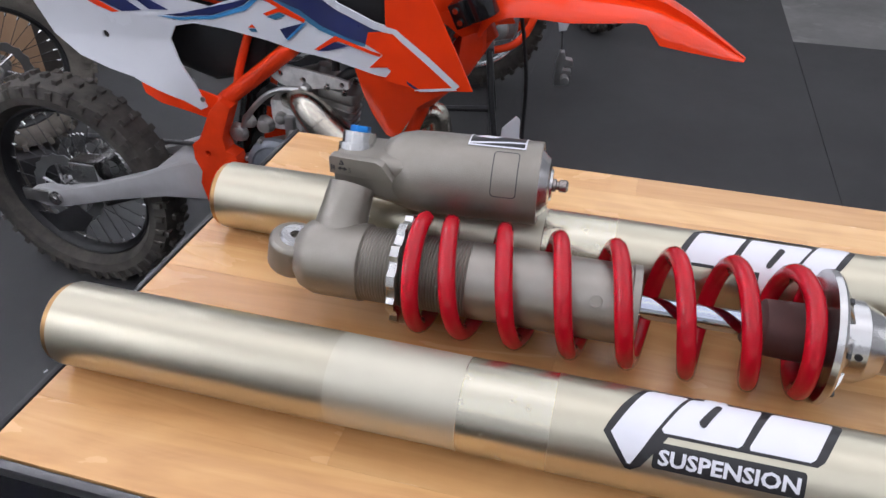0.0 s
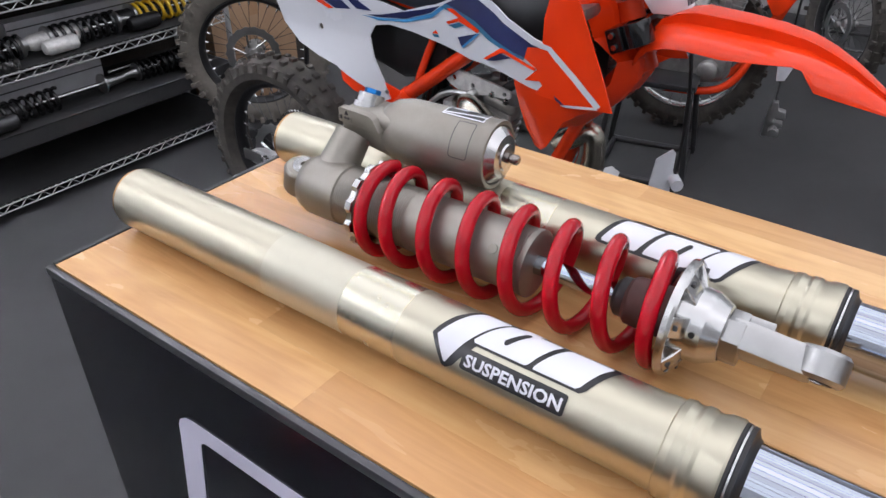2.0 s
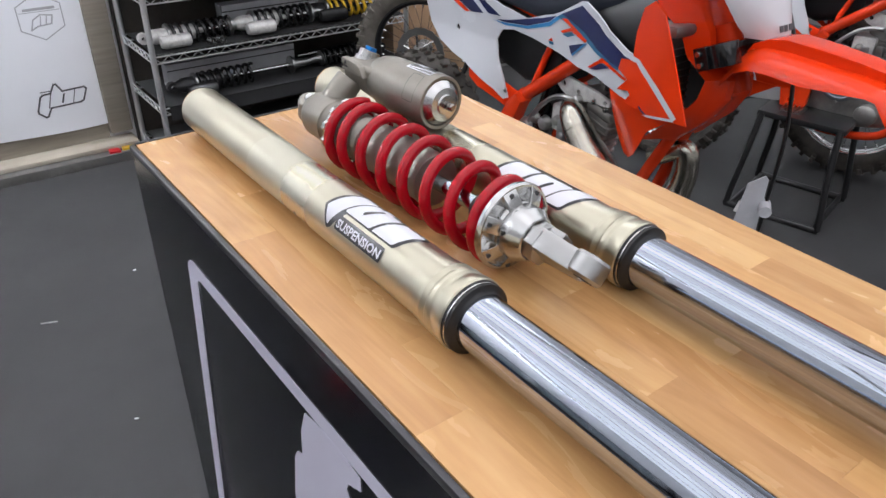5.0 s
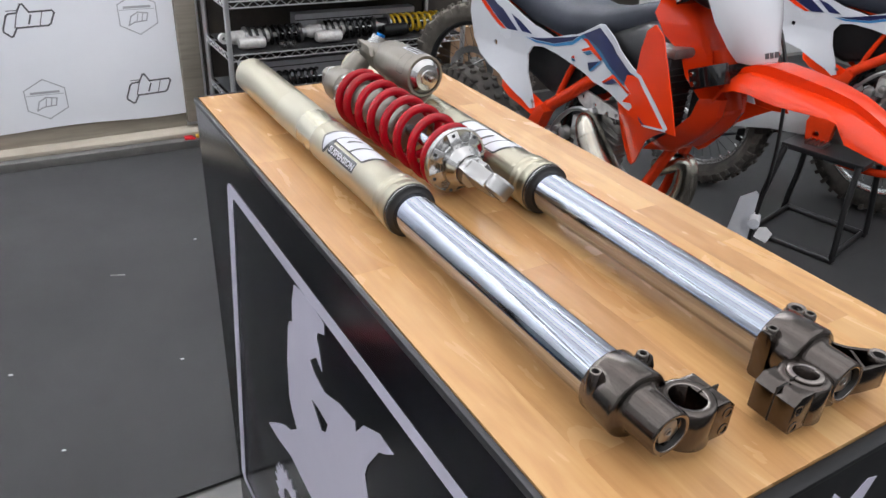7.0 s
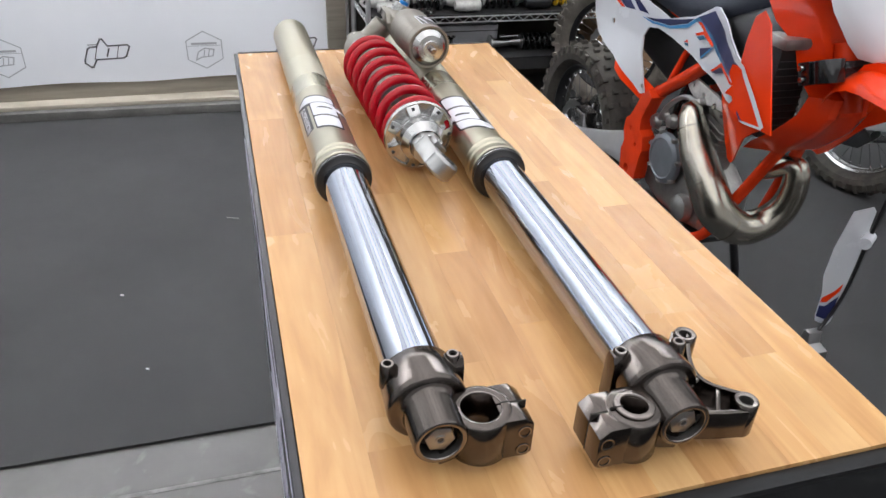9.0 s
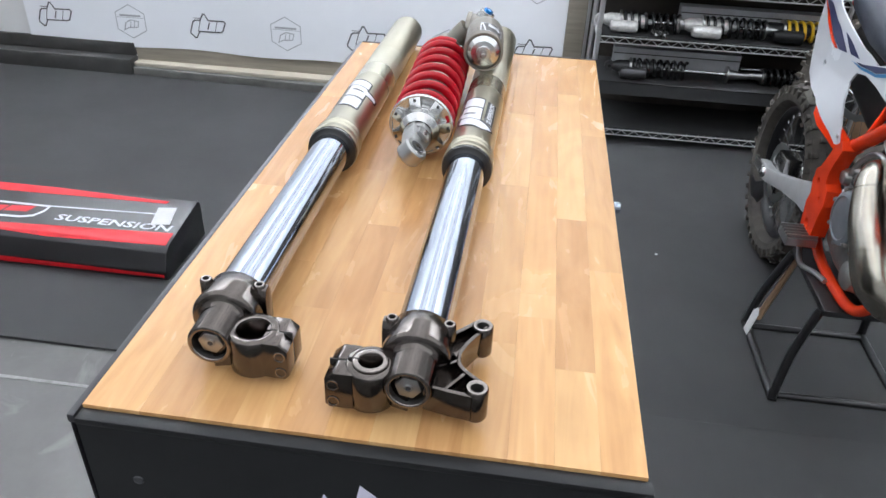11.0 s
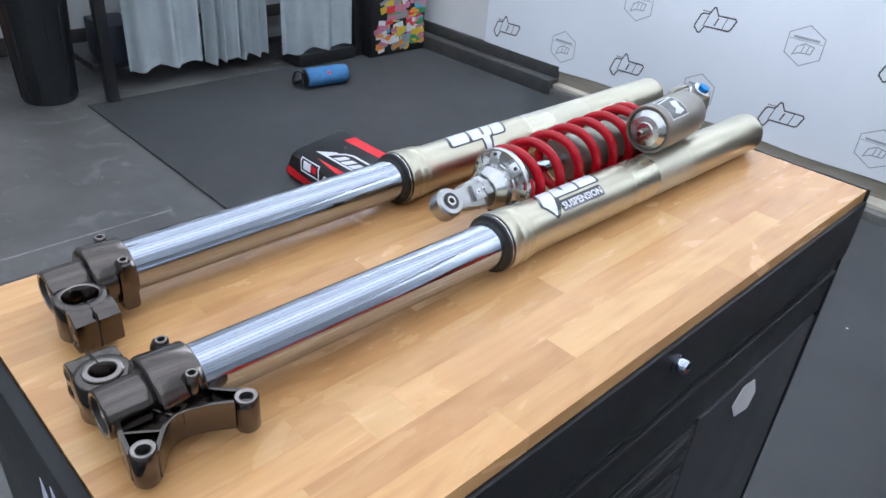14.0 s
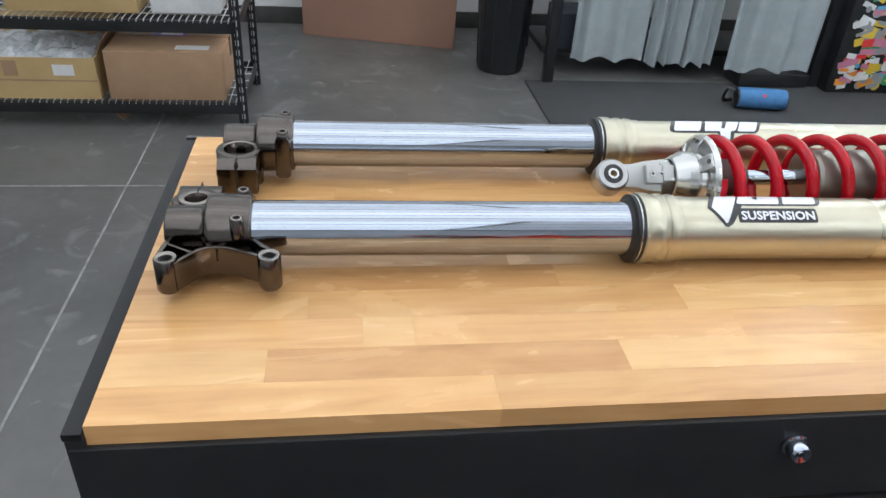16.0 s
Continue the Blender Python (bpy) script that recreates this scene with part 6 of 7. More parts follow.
    # triple clamps without fork
    for z, x, half in ((1.000, 0.000, 0.026), (1.185, -0.10, 0.020)):
        tilt = Matrix.Translation((x, BY, z)) @ Matrix.Rotation(radians(-24), 4, "Y")
        bm = bmesh.new()
        for sg in (-1, 1):
            add_lathe(bm, [(-half, 0.026), (-half, 0.033), (half, 0.033), (half, 0.026)], tilt @ Matrix.Translation((0.02, sg * 0.10, 0)) @ Matrix.Rotation(radians(90), 4, "Y"), 24)
            add_box(bm, -0.055, -0.020, sg * 0.10 - 0.035, sg * 0.10 + 0.035, -half, half, tilt @ Matrix.Translation((0.02, 0, 0)))
        add_box(bm, -0.03, 0.03, -0.07, 0.07, -half * 0.8, half * 0.8, tilt)
        part("triple_clamp", bm, CLAMP, b, "black empty triple clamp", bevel=0.003)
        for sg in (-1, 1):
            for dz in (-0.4, 0.4):
                part("clamp_screw", add_lathe(bmesh.new(), [(0, 0), (0, 0.007), (0.006, 0.006), (0.006, 0)], tilt @ Matrix.Translation((-0.02, sg * 0.137, dz * half * 1.2)) @ Matrix.Rotation(radians(90 * sg), 4, "Z"), 10), SILVER, b)
    # handlebar
    part("handlebar", add_tube(bmesh.new(), smooth_path([(-0.16, BY - 0.40, 1.24), (-0.12, BY - 0.20, 1.23), (-0.08, BY - 0.06, 1.16), (-0.08, BY + 0.06, 1.16), (-0.12, BY + 0.20, 1.23), (-0.16, BY + 0.40, 1.24)], 5), 0.013, 10), TUBE_BLACK, b, "black handlebar")
    for sg in (-1, 1):
        part("grip", add_lathe(bmesh.new(), [(0, 0), (0, 0.018), (0.12, 0.017), (0.12, 0)], along((-0.160, BY + sg * 0.40, 1.24), (-0.145, BY + sg * 0.29, 1.237)), 14), BLACK, b)
    # number plate and inner shield
    bm = bmesh.new()
    rows = [(1.30, 0.155, -0.035), (1.22, 0.150, 0.015), (1.13, 0.125, 0.055), (1.065, 0.085, 0.083), (1.035, 0.055, 0.093)]
    grid = [[bm.verts.new((x0 - 0.06 * (k / 6) ** 2 * 1.2, BY + 0.02 + w * k / 6, z)) for k in range(-6, 7)] for z, w, x0 in rows]
    for p, q in zip(grid, grid[1:]):
        for i in range(12):
            bm.faces.new((p[i], p[i + 1], q[i + 1], q[i]))
    bmesh.ops.solidify(bm, geom=bm.faces[:], thickness=0.004)
    plate = part("number_plate", bm, WHITE_PL, b, "white front number plate")
    bm = bmesh.new()
    for u, w in ((-0.022, 0.013), (-0.004, 0.011), (0.014, 0.015)):
        add_box(bm, -0.001, 0.001, u, u + w, -0.006, 0.008, Matrix.Translation((0.0895, BY - 0.002, 1.066)) @ Matrix.Rotation(radians(-20), 4, "Y"))
    part("plate_mark", bm, INK, plate, "small dark mark")
    bm = bmesh.new()
    rows = []
    for x, z, w, bow in ((-0.15, 1.22, 0.10, 0.03), (-0.105, 1.13, 0.17, 0.05), (-0.080, 1.08, 0.15, 0.05), (-0.065, 1.03, 0.10, 0.04), (-0.055, 0.975, 0.09, 0.03), (0.010, 0.935, 0.095, 0.03), (0.012, 0.89, 0.11, 0.035), (-0.020, 0.835, 0.13, 0.04), (-0.070, 0.785, 0.14, 0.045), (-0.10, 0.755, 0.13, 0.045)):
        rows.append([bm.verts.new((x - bow * (k / 6) ** 2 + (0.012 if abs(k) in (2, 3) else 0.0), BY + w * k / 6, z)) for k in range(-6, 7)])
    for p, q in zip(rows, rows[1:]):
        for i in range(12):
            bm.faces.new((p[i], p[i + 1], q[i + 1], q[i]))
    bmesh.ops.solidify(bm, geom=bm.faces[:], thickness=0.004)
    part("front_shield", bm, ORANGE, b, "orange moulded shield behind the clamps", angle=30)
    # front fender: arched sheet with side skirts
    bm = bmesh.new()
    # rows: along, crest height, crest half width, half width, shoulder drop, edge drop
    secs = [(0.015, 0.985, 0.030, 0.085, 0.010, 0.055), (0.045, 1.030, 0.036, 0.092, 0.012, 0.060), (0.08, 1.047, 0.040, 0.095, 0.016, 0.062), (0.12, 1.055, 0.042, 0.096, 0.020, 0.066), (0.20, 1.052, 0.040, 0.096, 0.020, 0.067), (0.28, 1.046, 0.036, 0.095, 0.018, 0.054), (0.335, 1.037, 0.031, 0.092, 0.016, 0.040), (0.355, 1.031, 0.029, 0.090, 0.015, 0.038), (0.385, 1.020, 0.027, 0.085, 0.014, 0.066), (0.43, 0.998, 0.022, 0.074, 0.011, 0.054), (0.48, 0.967, 0.016, 0.058, 0.008, 0.034), (0.53, 0.934, 0.010, 0.036, 0.004, 0.014), (0.556, 0.917, 0.005, 0.016, 0.001, 0.004)]
    rows = []
    for x, z, c, w, sh, dr in secs:
        sh *= 1.3
        prof = [(0.0, 0.0), (0.5 * c, 0.0005), (c, -0.001), (c - 0.002, -sh * 0.95), (c + (w - c) * 0.20, -sh), (c + (w - c) * 0.55, -sh - 0.22 * (dr - sh)), (c + (w - c) * 0.82, -sh - 0.48 * (dr - sh)), (w * 0.97, -sh - 0.74 * (dr - sh)), (w, -dr), (w - 0.003, -dr - 0.001)]
        rows.append([bm.verts.new((x - 0.004 * (u / w) ** 2, BY + u, z + v)) for u, v in [(-u, v) for u, v in prof[:0:-1]] + prof])
    for p, q in zip(rows, rows[1:]):
        for i in range(len(p) - 1):
            bm.faces.new((p[i], p[i + 1], q[i + 1], q[i]))
    bmesh.ops.solidify(bm, geom=bm.faces[:], thickness=0.004)
    part("front_fender", bm, ORANGE, b, "long glossy orange front fender", angle=35)
    # hanging front brake: hose, caliper, fork guards
    part("brake_hose", add_tube(bmesh.new(), smooth_path([(-0.10, BY + 0.17, 1.20), (0.03, BY + 0.15, 1.02), (0.08, BY + 0.145, 0.80), (0.085, BY + 0.135, 0.60), (0.085, BY + 0.125, 0.40), (0.09, BY + 0.07, 0.27)], 6), 0.005, 8), TUBE_BLACK, b, "black hanging brake hose")
    ED = [(0.062, 0.145), (0.125, 0.150), (0.128, 0.172), (0.092, 0.175), (0.092, 0.190), (0.132, 0.192), (0.134, 0.212), (0.095, 0.214), (0.098, 0.232), (0.140, 0.236), (0.136, 0.262), (0.105, 0.268), (0.098, 0.30), (0.078, 0.30), (0.066, 0.25)]
    bm = add_prism(bmesh.new(), ED, -0.03, 0.012, Matrix.Translation((0, BY + 0.06, 0)) @ Matrix.Rotation(radians(90), 4, "X"))
    add_lathe(bm, [(0, 0), (0, 0.018), (0.05, 0.018), (0.05, 0)], Matrix.Translation((0.10, BY + 0.03, 0.192)) @ Matrix.Rotation(radians(-90), 4, "Z"), 14)
    part("front_caliper", bm, SATIN, b, "silver brake caliper hanging on its hose", bevel=0.003)
    GM = Matrix.Translation((0.078, BY + 0.132, -0.033)) @ Matrix.Rotation(radians(34), 4, "Z") @ Matrix.Diagonal((0.66, 1, 1, 1)) @ Matrix.Translation((-0.165, 0, 0)) @ Matrix.Rotation(radians(90), 4, "X")
    bm = bmesh.new()
    add_prism(bm, [(0.092, 0.672), (0.150, 0.700), (0.164, 0.690), (0.166, 0.55), (0.160, 0.345), (0.150, 0.328), (0.105, 0.328), (0.098, 0.345), (0.092, 0.42), (0.074, 0.47), (0.074, 0.56)], -0.003, 0.003, GM)
    part("fork_guard", bm, WHITE_PL, b, "white hanging fork guard", bevel=0.001)
    part("guard_graphic", add_prism(bmesh.new(), [(0.102, 0.345), (0.152, 0.345), (0.154, 0.43), (0.120, 0.385), (0.100, 0.380)], 0.0034, 0.0042, GM), NAVY, b)
    part("guard_graphic", add_prism(bmesh.new(), [(0.098, 0.390), (0.120, 0.398), (0.152, 0.445), (0.153, 0.470), (0.134, 0.440), (0.098, 0.405)], 0.0034, 0.0042, GM), ORANGE, b)
    part("guard_clamp", add_lathe(bmesh.new(), [(0, 0), (0, 0.016), (0.05, 0.016), (0.05, 0)], Matrix.Translation((0.078, BY + 0.142, 0.584)) @ Matrix.Rotation(radians(-56), 4, "Z"), 14), WHITE_PL, b)
    bm = add_prism(bmesh.new(), [(0.040, 0.51), (0.120, 0.52), (0.128, 0.46), (0.10, 0.38), (0.068, 0.375), (0.060, 0.43)], -0.006, 0.006, Matrix.Translation((0, BY + 0.105, 0)) @ Matrix.Rotation(radians(90), 4, "X"))
    part("hose_bracket", bm, WHITE_PL, b, "white hose bracket", bevel=0.002)
    return b


bike = motocross_bike()


def lift_stand(ox, oy, top=0.34):
    t = thing("bike_stand", (ox, oy, 0), "black tubular steel bike lift stand on the rubber mat", "bike stand", "bike stands")
    for sg in (-1, 1):
        y = oy + sg * 0.19
        loop = [(ox + 0.15, y - sg * 0.06, top - 0.01), (ox + 0.165, y - sg * 0.02, 0.18), (ox + 0.185, y, 0.03), (ox + 0.16, y, 0.014), (ox - 0.16, y, 0.014), (ox - 0.185, y, 0.03), (ox - 0.165, y - sg * 0.02, 0.18), (ox - 0.15, y - sg * 0.06, top - 0.01)]
        part("leg_loop", add_tube(bmesh.new(), smooth_path(loop, 5), 0.013, 10), TUBE_BLACK, t)
    for sx_ in (-1, 1):
        part("cross_tube", add_tube(bmesh.new(), [(ox + sx_ * 0.17, oy - 0.18, 0.014), (ox + sx_ * 0.17, oy + 0.18, 0.014)], 0.011, 10), TUBE_BLACK, t)
    part("top_plate", box(ox - 0.17, ox + 0.17, oy - 0.13, oy + 0.13, top - 0.02, top), TUBE_BLACK, t, "black rubber-covered top plate", bevel=0.006)
    return t


stand = lift_stand(-0.52, BY - 0.01, 0.338)
solid("tie_tag", add_prism(bmesh.new(), [(-0.02, -0.05), (0.02, -0.045), (0.022, 0.04), (0.0, 0.055), (-0.022, 0.03)], -0.001, 0.001, Matrix.Translation((-0.60, 1.135, 0.10)) @ Matrix.Rotation(radians(80), 4, "X")), PAPER, "small white tag on the stand", "tag")
solid("tie_tag", add_prism(bmesh.new(), [(-0.035, -0.03), (0.03, -0.035), (0.04, 0.02), (0.0, 0.035), (-0.03, 0.02)], -0.001, 0.001, Matrix.Translation((-0.47, 2.44, 0.035)) @ Matrix.Rotation(radians(70), 4, "X")), PAPER, "small white tag beside a stand on the mat", "tag")
solid("rusty_rod", add_rod(bmesh.new(), (-0.72, 1.20, 0.03), (-0.66, 1.24, 0.33), 0.012, 0.008), CARD, "rust-brown metal rod leaning on the stand", "rod")

# bikes further back
def second_copy(m):
    """The bike behind, whose caliper hangs on its hose but which has no fork guard."""
    c = copy_thing(bike, m)
    for o in list(c.children_recursive):
        kind = o.name.split(".")[0]
        if kind in ("fork_guard", "guard_graphic", "guard_clamp", "expansion_pipe", "weld_bead"):
            bpy.data.objects.remove(o)
        elif kind in ("brake_hose", "front_caliper", "hose_bracket"):
            o.matrix_basis = Matrix.Translation((-0.17, 0, 0)) @ o.matrix_basis
        elif kind == "rim":
            o.data = o.data.copy()
            o.data.materials[0] = SILVER
    return tagged(c, "orange and white motocross bike with a hanging brake caliper")


def complete_copy(m):
    """A copy of the bike without the parts that hang loose in front of it."""
    c = copy_thing(bike, m)
    for o in list(c.children_recursive):
        if o.name.split(".")[0] in ("brake_hose", "front_caliper", "fork_guard", "guard_graphic", "guard_clamp", "hose_bracket"):
            bpy.data.objects.remove(o)
    return tagged(c, "orange and white motocross bike parked on a stand")


second_copy(pose(-0.41, BY + 1.46, 0.0, 0, 0, 13))
copy_thing(stand, pose(-0.42, BY + 1.32, 0.0, 0, 0, 13) @ Matrix.Diagonal((1, 1, 1.26, 1)))
complete_copy(pose(-0.05, BY + 3.75, 0.0, 0, 0, 12))
copy_thing(stand, pose(-0.05, BY + 3.75, 0.0, 0, 0, 12))
for o in [o for o in bike.children if o.name.startswith("hose_bracket")]:
    bpy.data.objects.remove(o)


def loose_wheel(c, r, rim_mat, lean, rz, label, lift=0.009, rubber=TYRE):
    t = thing("loose_wheel", (c[0], c[1], 0), label, "wheel", "loose bike wheels")
    wheel_parts(t, (c[0], c[1], r), r, rim_mat, ENGINE, True, 0.044, 32, rubber)
    t.matrix_basis = pose(c[0], c[1], lift, lean, 0, rz)
    return t


loose_wheel((-1.88, 1.80), 0.325, TANK, 0, 40, "loose dusty knobbly wheel with a black rim on a rubber block", 0.135, TYRE_DUSTY)
solid("rubber_block", box(-0.16, 0.16, -0.10, 0.10, 0.009, 0.140, Matrix.Translation((-1.88, 1.80, 0)) @ Matrix.Rotation(radians(40), 4, "Z")), BLACK, "low black rubber block under the wheel", "block", bevel=0.01)
loose_wheel((-0.46, 3.17), 0.36, SILVER, -3, 13, "loose knobbly front wheel with a bright rim")

loose_wheel((0.02, 4.17), 0.345, TANK, 0, -48, "knobbly wheel with a black rim standing on the mat")

# ---- wire rack with shocks ----
RX0, RX1, RY0, RY1 = -2.575, -2.165, 0.64, 1.90
rack = thing("wire_rack", (-2.33, 1.25, 0), "chrome wire shelving rack lined in black and loaded with shock absorbers", "shelf rack")
for x in (RX0, RX1):
    for y in (RY0, RY1):
        bm = add_lathe(bmesh.new(), [(0, 0), (0, 0.0125), (1.7, 0.0125), (1.7, 0)], Matrix.Translation((x, y, 0.012)) @ Matrix.Rotation(radians(-90), 4, "Y"), 14)
        for k in range(32):
            add_lathe(bm, [(0.05 + 0.05 * k, 0.0132), (0.054 + 0.05 * k, 0.0132)], Matrix.Translation((x, y, 0.012)) @ Matrix.Rotation(radians(-90), 4, "Y"), 14)
        part("post", bm, WIRE, rack)
SHELVES = (0.078, 0.322, 0.545, 0.785)
for z in SHELVES:
    for x in (RX0, RX1):
        bm = bmesh.new()
        for zz in (z - 0.028, z):
            add_tube(bm, [(x, RY0, zz), (x, RY1, zz)], 0.0032, 6)
        n = 40
        add_tube(bm, [(x, RY0 + (RY1 - RY0) * i / n, z - (0.027 if i % 2 else 0.001)) for i in range(n + 1)], 0.0024, 5)
        part("shelf_rail", bm, WIRE, rack, "bright zigzag wire shelf rail")
    if z == 0.322:
        part("drape", box(RX1 + 0.004, RX1 + 0.008, RY0 + 0.03, RY1 - 0.015, z - 0.055, z + 0.008), FOAM, rack, "black cloth folded over the shelf edge")
    for y in (RY0, RY1):
        bm = bmesh.new()
        for zz in (z - 0.028, z):
            add_tube(bm, [(RX0, y, zz), (RX1, y, zz)], 0.0032, 6)
        n = 14
        add_tube(bm, [(RX0 + (RX1 - RX0) * i / n, y, z - (0.027 if i % 2 else 0.001)) for i in range(n + 1)], 0.0024, 5)
        part("shelf_rail", bm, WIRE, rack)
    bm = bmesh.new()
    for i in range(1, 44):
        add_tube(bm, [(RX0, RY0 + (RY1 - RY0) * i / 44, z), (RX1, RY0 + (RY1 - RY0) * i / 44, z)], 0.0018, 4)
    part("shelf_wires", bm, WIRE, rack, kind="stuff")
    part("shelf_liner", box(RX0 + 0.012, RX1 - 0.010, RY0 + 0.015, RY1 - 0.012, z + 0.003, z + 0.008), FOAM, rack, "black foam shelf liner")
    if z == 0.322:
        part("shelf_liner", box(RX1 - 0.010, RX1 + 0.008, RY0 + 0.03, RY1 - 0.015, z + 0.004, z + 0.009), FOAM, rack)
# dark sheet added so that the wall behind the rack looks dark
solid("backing_cloth", box(XW + 0.002, XW + 0.03, 0.62, 3.6, 0.0, 2.2), BACKDROP_DARK, "dark brown sheet added over the wall behind the rack", "cloth", bevel=0.004)


def shelf_shock(y, x, z, spring, body, shaft_out, flip=1, k=1.0, label="used shock absorber lying on the shelf"):
    t = thing("shelf_shock", (x, y, z), label, "shock absorber", "shock absorbers on the rack")
    m = Matrix.Translation((x, y, z + 0.040 * k)) @ Matrix.Rotation(radians(90 * flip), 4, "Z") @ Matrix.Scale(k, 4)
    part("body", add_lathe(bmesh.new(), [(-0.19, 0), (-0.19, 0.014), (-0.175, 0.020), (-0.16, 0.026), (-0.02, 0.026), (-0.02, 0.012), (0.02, 0.008)], m, 20), body, t)
    part("reservoir", add_lathe(bmesh.new(), [(-0.16, 0), (-0.155, 0.018), (-0.14, 0.023), (-0.055, 0.023), (-0.05, 0.018), (-0.05, 0)], m @ Matrix.Translation((0, -0.052 * flip, -0.010)), 18), body, t)
    part("spring", coil(bmesh.new(), m, -0.10, 0.115, 0.033, 0.0078, 8, 8, 18, ends=0.4), spring, t, angle=60)
    part("lock_ring", add_lathe(bmesh.new(), [(-0.118, 0.026), (-0.118, 0.039), (-0.110, 0.039), (-0.110, 0.026)], m, 20), SATIN, t)
    part("top_eye", add_lathe(bmesh.new(), [(-0.012, 0.008), (-0.012, 0.019), (0.012, 0.019), (0.012, 0.008), (-0.012, 0.008)], m @ Matrix.Translation((-0.198, 0, 0)) @ Matrix.Rotation(radians(90), 4, "Z"), 18), body, t)
    part("shaft", add_lathe(bmesh.new(), [(-0.02, 0.008), (0.17 + shaft_out, 0.008)], m, 12), SILVER, t)
    part("lower_mount", add_lathe(bmesh.new(), [(0.115, 0), (0.115, 0.034), (0.122, 0.034), (0.125, 0.02), (0.17, 0.016), (0.20, 0.014), (0.205, 0)], m @ Matrix.Translation((shaft_out, 0, 0)) if shaft_out else m, 18), SATIN, t)
    return t


shelf_shock(0.88, -2.265, 0.553, SPRING_BLACK, WORN_ALU, 0.0, 1, 1.2)
shelf_shock(1.27, -2.265, 0.553, SPRING_BLACK, WORN_ALU, 0.0, 1, 1.25)
shelf_shock(1.65, -2.28, 0.553, YELLOW, TANK, 0.0, 1, 1.3, label="shock absorber with a yellow spring on the shelf")
shelf_shock(0.96, -2.255, 0.331, SPRING_BLACK, ENGINE_DARK, 0.16, 1, 1.2, label="black shock absorber with a long bright shaft on the shelf")
shelf_shock(1.60, -2.28, 0.331, SPRING_BLACK, ENGINE_DARK, 0.0, -1, 1.1)
for y in (0.905, 0.945):
    solid("collar", add_lathe(bmesh.new(), [(-0.014, 0.009), (-0.014, 0.019), (0.014, 0.019), (0.014, 0.009)], Matrix.Translation((-2.183, y, 0.572)) @ Matrix.Rotation(radians(20), 4, "Z"), 16), SILVER, "small machined metal collar on the shelf", "collar", "small collars")
for y0, y1, z in ((1.04, 1.72, 0.553), (0.75, 1.38, 0.330)):
    bar = thing("metal_bar", (-2.42, (y0 + y1) / 2, z), "long grey aluminium box section on the shelf", "metal bar", "box sections on the rack")
    part("tube", add_prism(bmesh.new(), [(-0.035, 0.0), (0.035, 0.0), (0.035, 0.105), (-0.035, 0.105)], -y1, -y0, Matrix.Translation((-2.42, 0, z)) @ Matrix.Rotation(radians(90), 4, "X"), [[(-0.030, 0.005), (0.030, 0.005), (0.030, 0.100), (-0.030, 0.100)]]), GREY_BAR, bar)
    part("groove", box(-2.3849, -2.3842, y0 + 0.001, y1 - 0.001, z + 0.074, z + 0.079), CAB_GREY, bar)
solid("metal_rod", add_rod(bmesh.new(), (-2.34, 1.38, 0.385), (-2.31, 1.80, 0.40), 0.007), SILVER, "thin bright steel rod on the shelf", "rod")

# ---- red and black product box on the mat ----
crate = thing("product_box", (-0.72, -1.36, 0.009), "glossy black cardboard box with red stripes lying on the mat", "box")
y0, y1 = -1.945, -0.86
sec = [(-0.905, 0.009), (-0.905, 0.150), (-0.885, 0.165), (-0.630, 0.128), (-0.602, 0.110), (-0.575, 0.045), (-0.580, 0.009)]
bm = bmesh.new()
add_prism(bm, sec, -y1, -y0, Matrix.Rotation(radians(90), 4, "X"))
part("carton", bm, BLACK_BOX, crate, bevel=0.004)


def on_box(u, v, off=0.0012):
    """u along +y from the box's end, v over its top from the back edge down to the front foot."""
    P = [Vector((-0.885, 0, 0.165)), Vector((-0.630, 0, 0.128)), Vector((-0.602, 0, 0.110)), Vector((-0.575, 0, 0.045)), Vector((-0.580, 0, 0.009))]
    for a, b in zip(P, P[1:]):
        n = (b - a).length
        if v <= n or b is P[-1]:
            d = (b - a) / n
            nn = Vector((-d.z, 0, d.x)) * -1
            if nn.z < 0 and abs(d.z) < 0.9:
                nn = -nn
            if nn.x < 0 and abs(d.z) >= 0.9:
                nn = -nn
            q = a + d * v + nn * off
            return Vector((q.x, y0 + u, q.z))
        v -= n


def box_print(pts, mt, name="print"):
    bm = bmesh.new()
    bm.faces.new([bm.verts.new((u, v, 0)) for u, v in pts])
    slice_grid(bm, (), (0.2577, 0.2910, 0.3614))
    for v in bm.verts:
        v.co = on_box(v.co.x, v.co.y)
    part(name, bm, mt, crate)


W_ = y1 - y0
box_print([(0.095, 0.056), (0.110, 0.004), (0.55, 0.004), (0.985, 0.020), (0.975, 0.034), (0.55, 0.044)], RED_BOX)
box_print([(0.135, 0.240), (0.45, 0.232), (W_ - 0.01, 0.196), (W_ - 0.01, 0.262), (0.63, 0.276), (0.30, 0.262)], RED_BOX)
box_print([(0.0, 0.340), (0.30, 0.362), (W_ - 0.01, 0.372), (W_ - 0.01, 0.386), (0.30, 0.390), (0.0, 0.385)], RED_BOX)
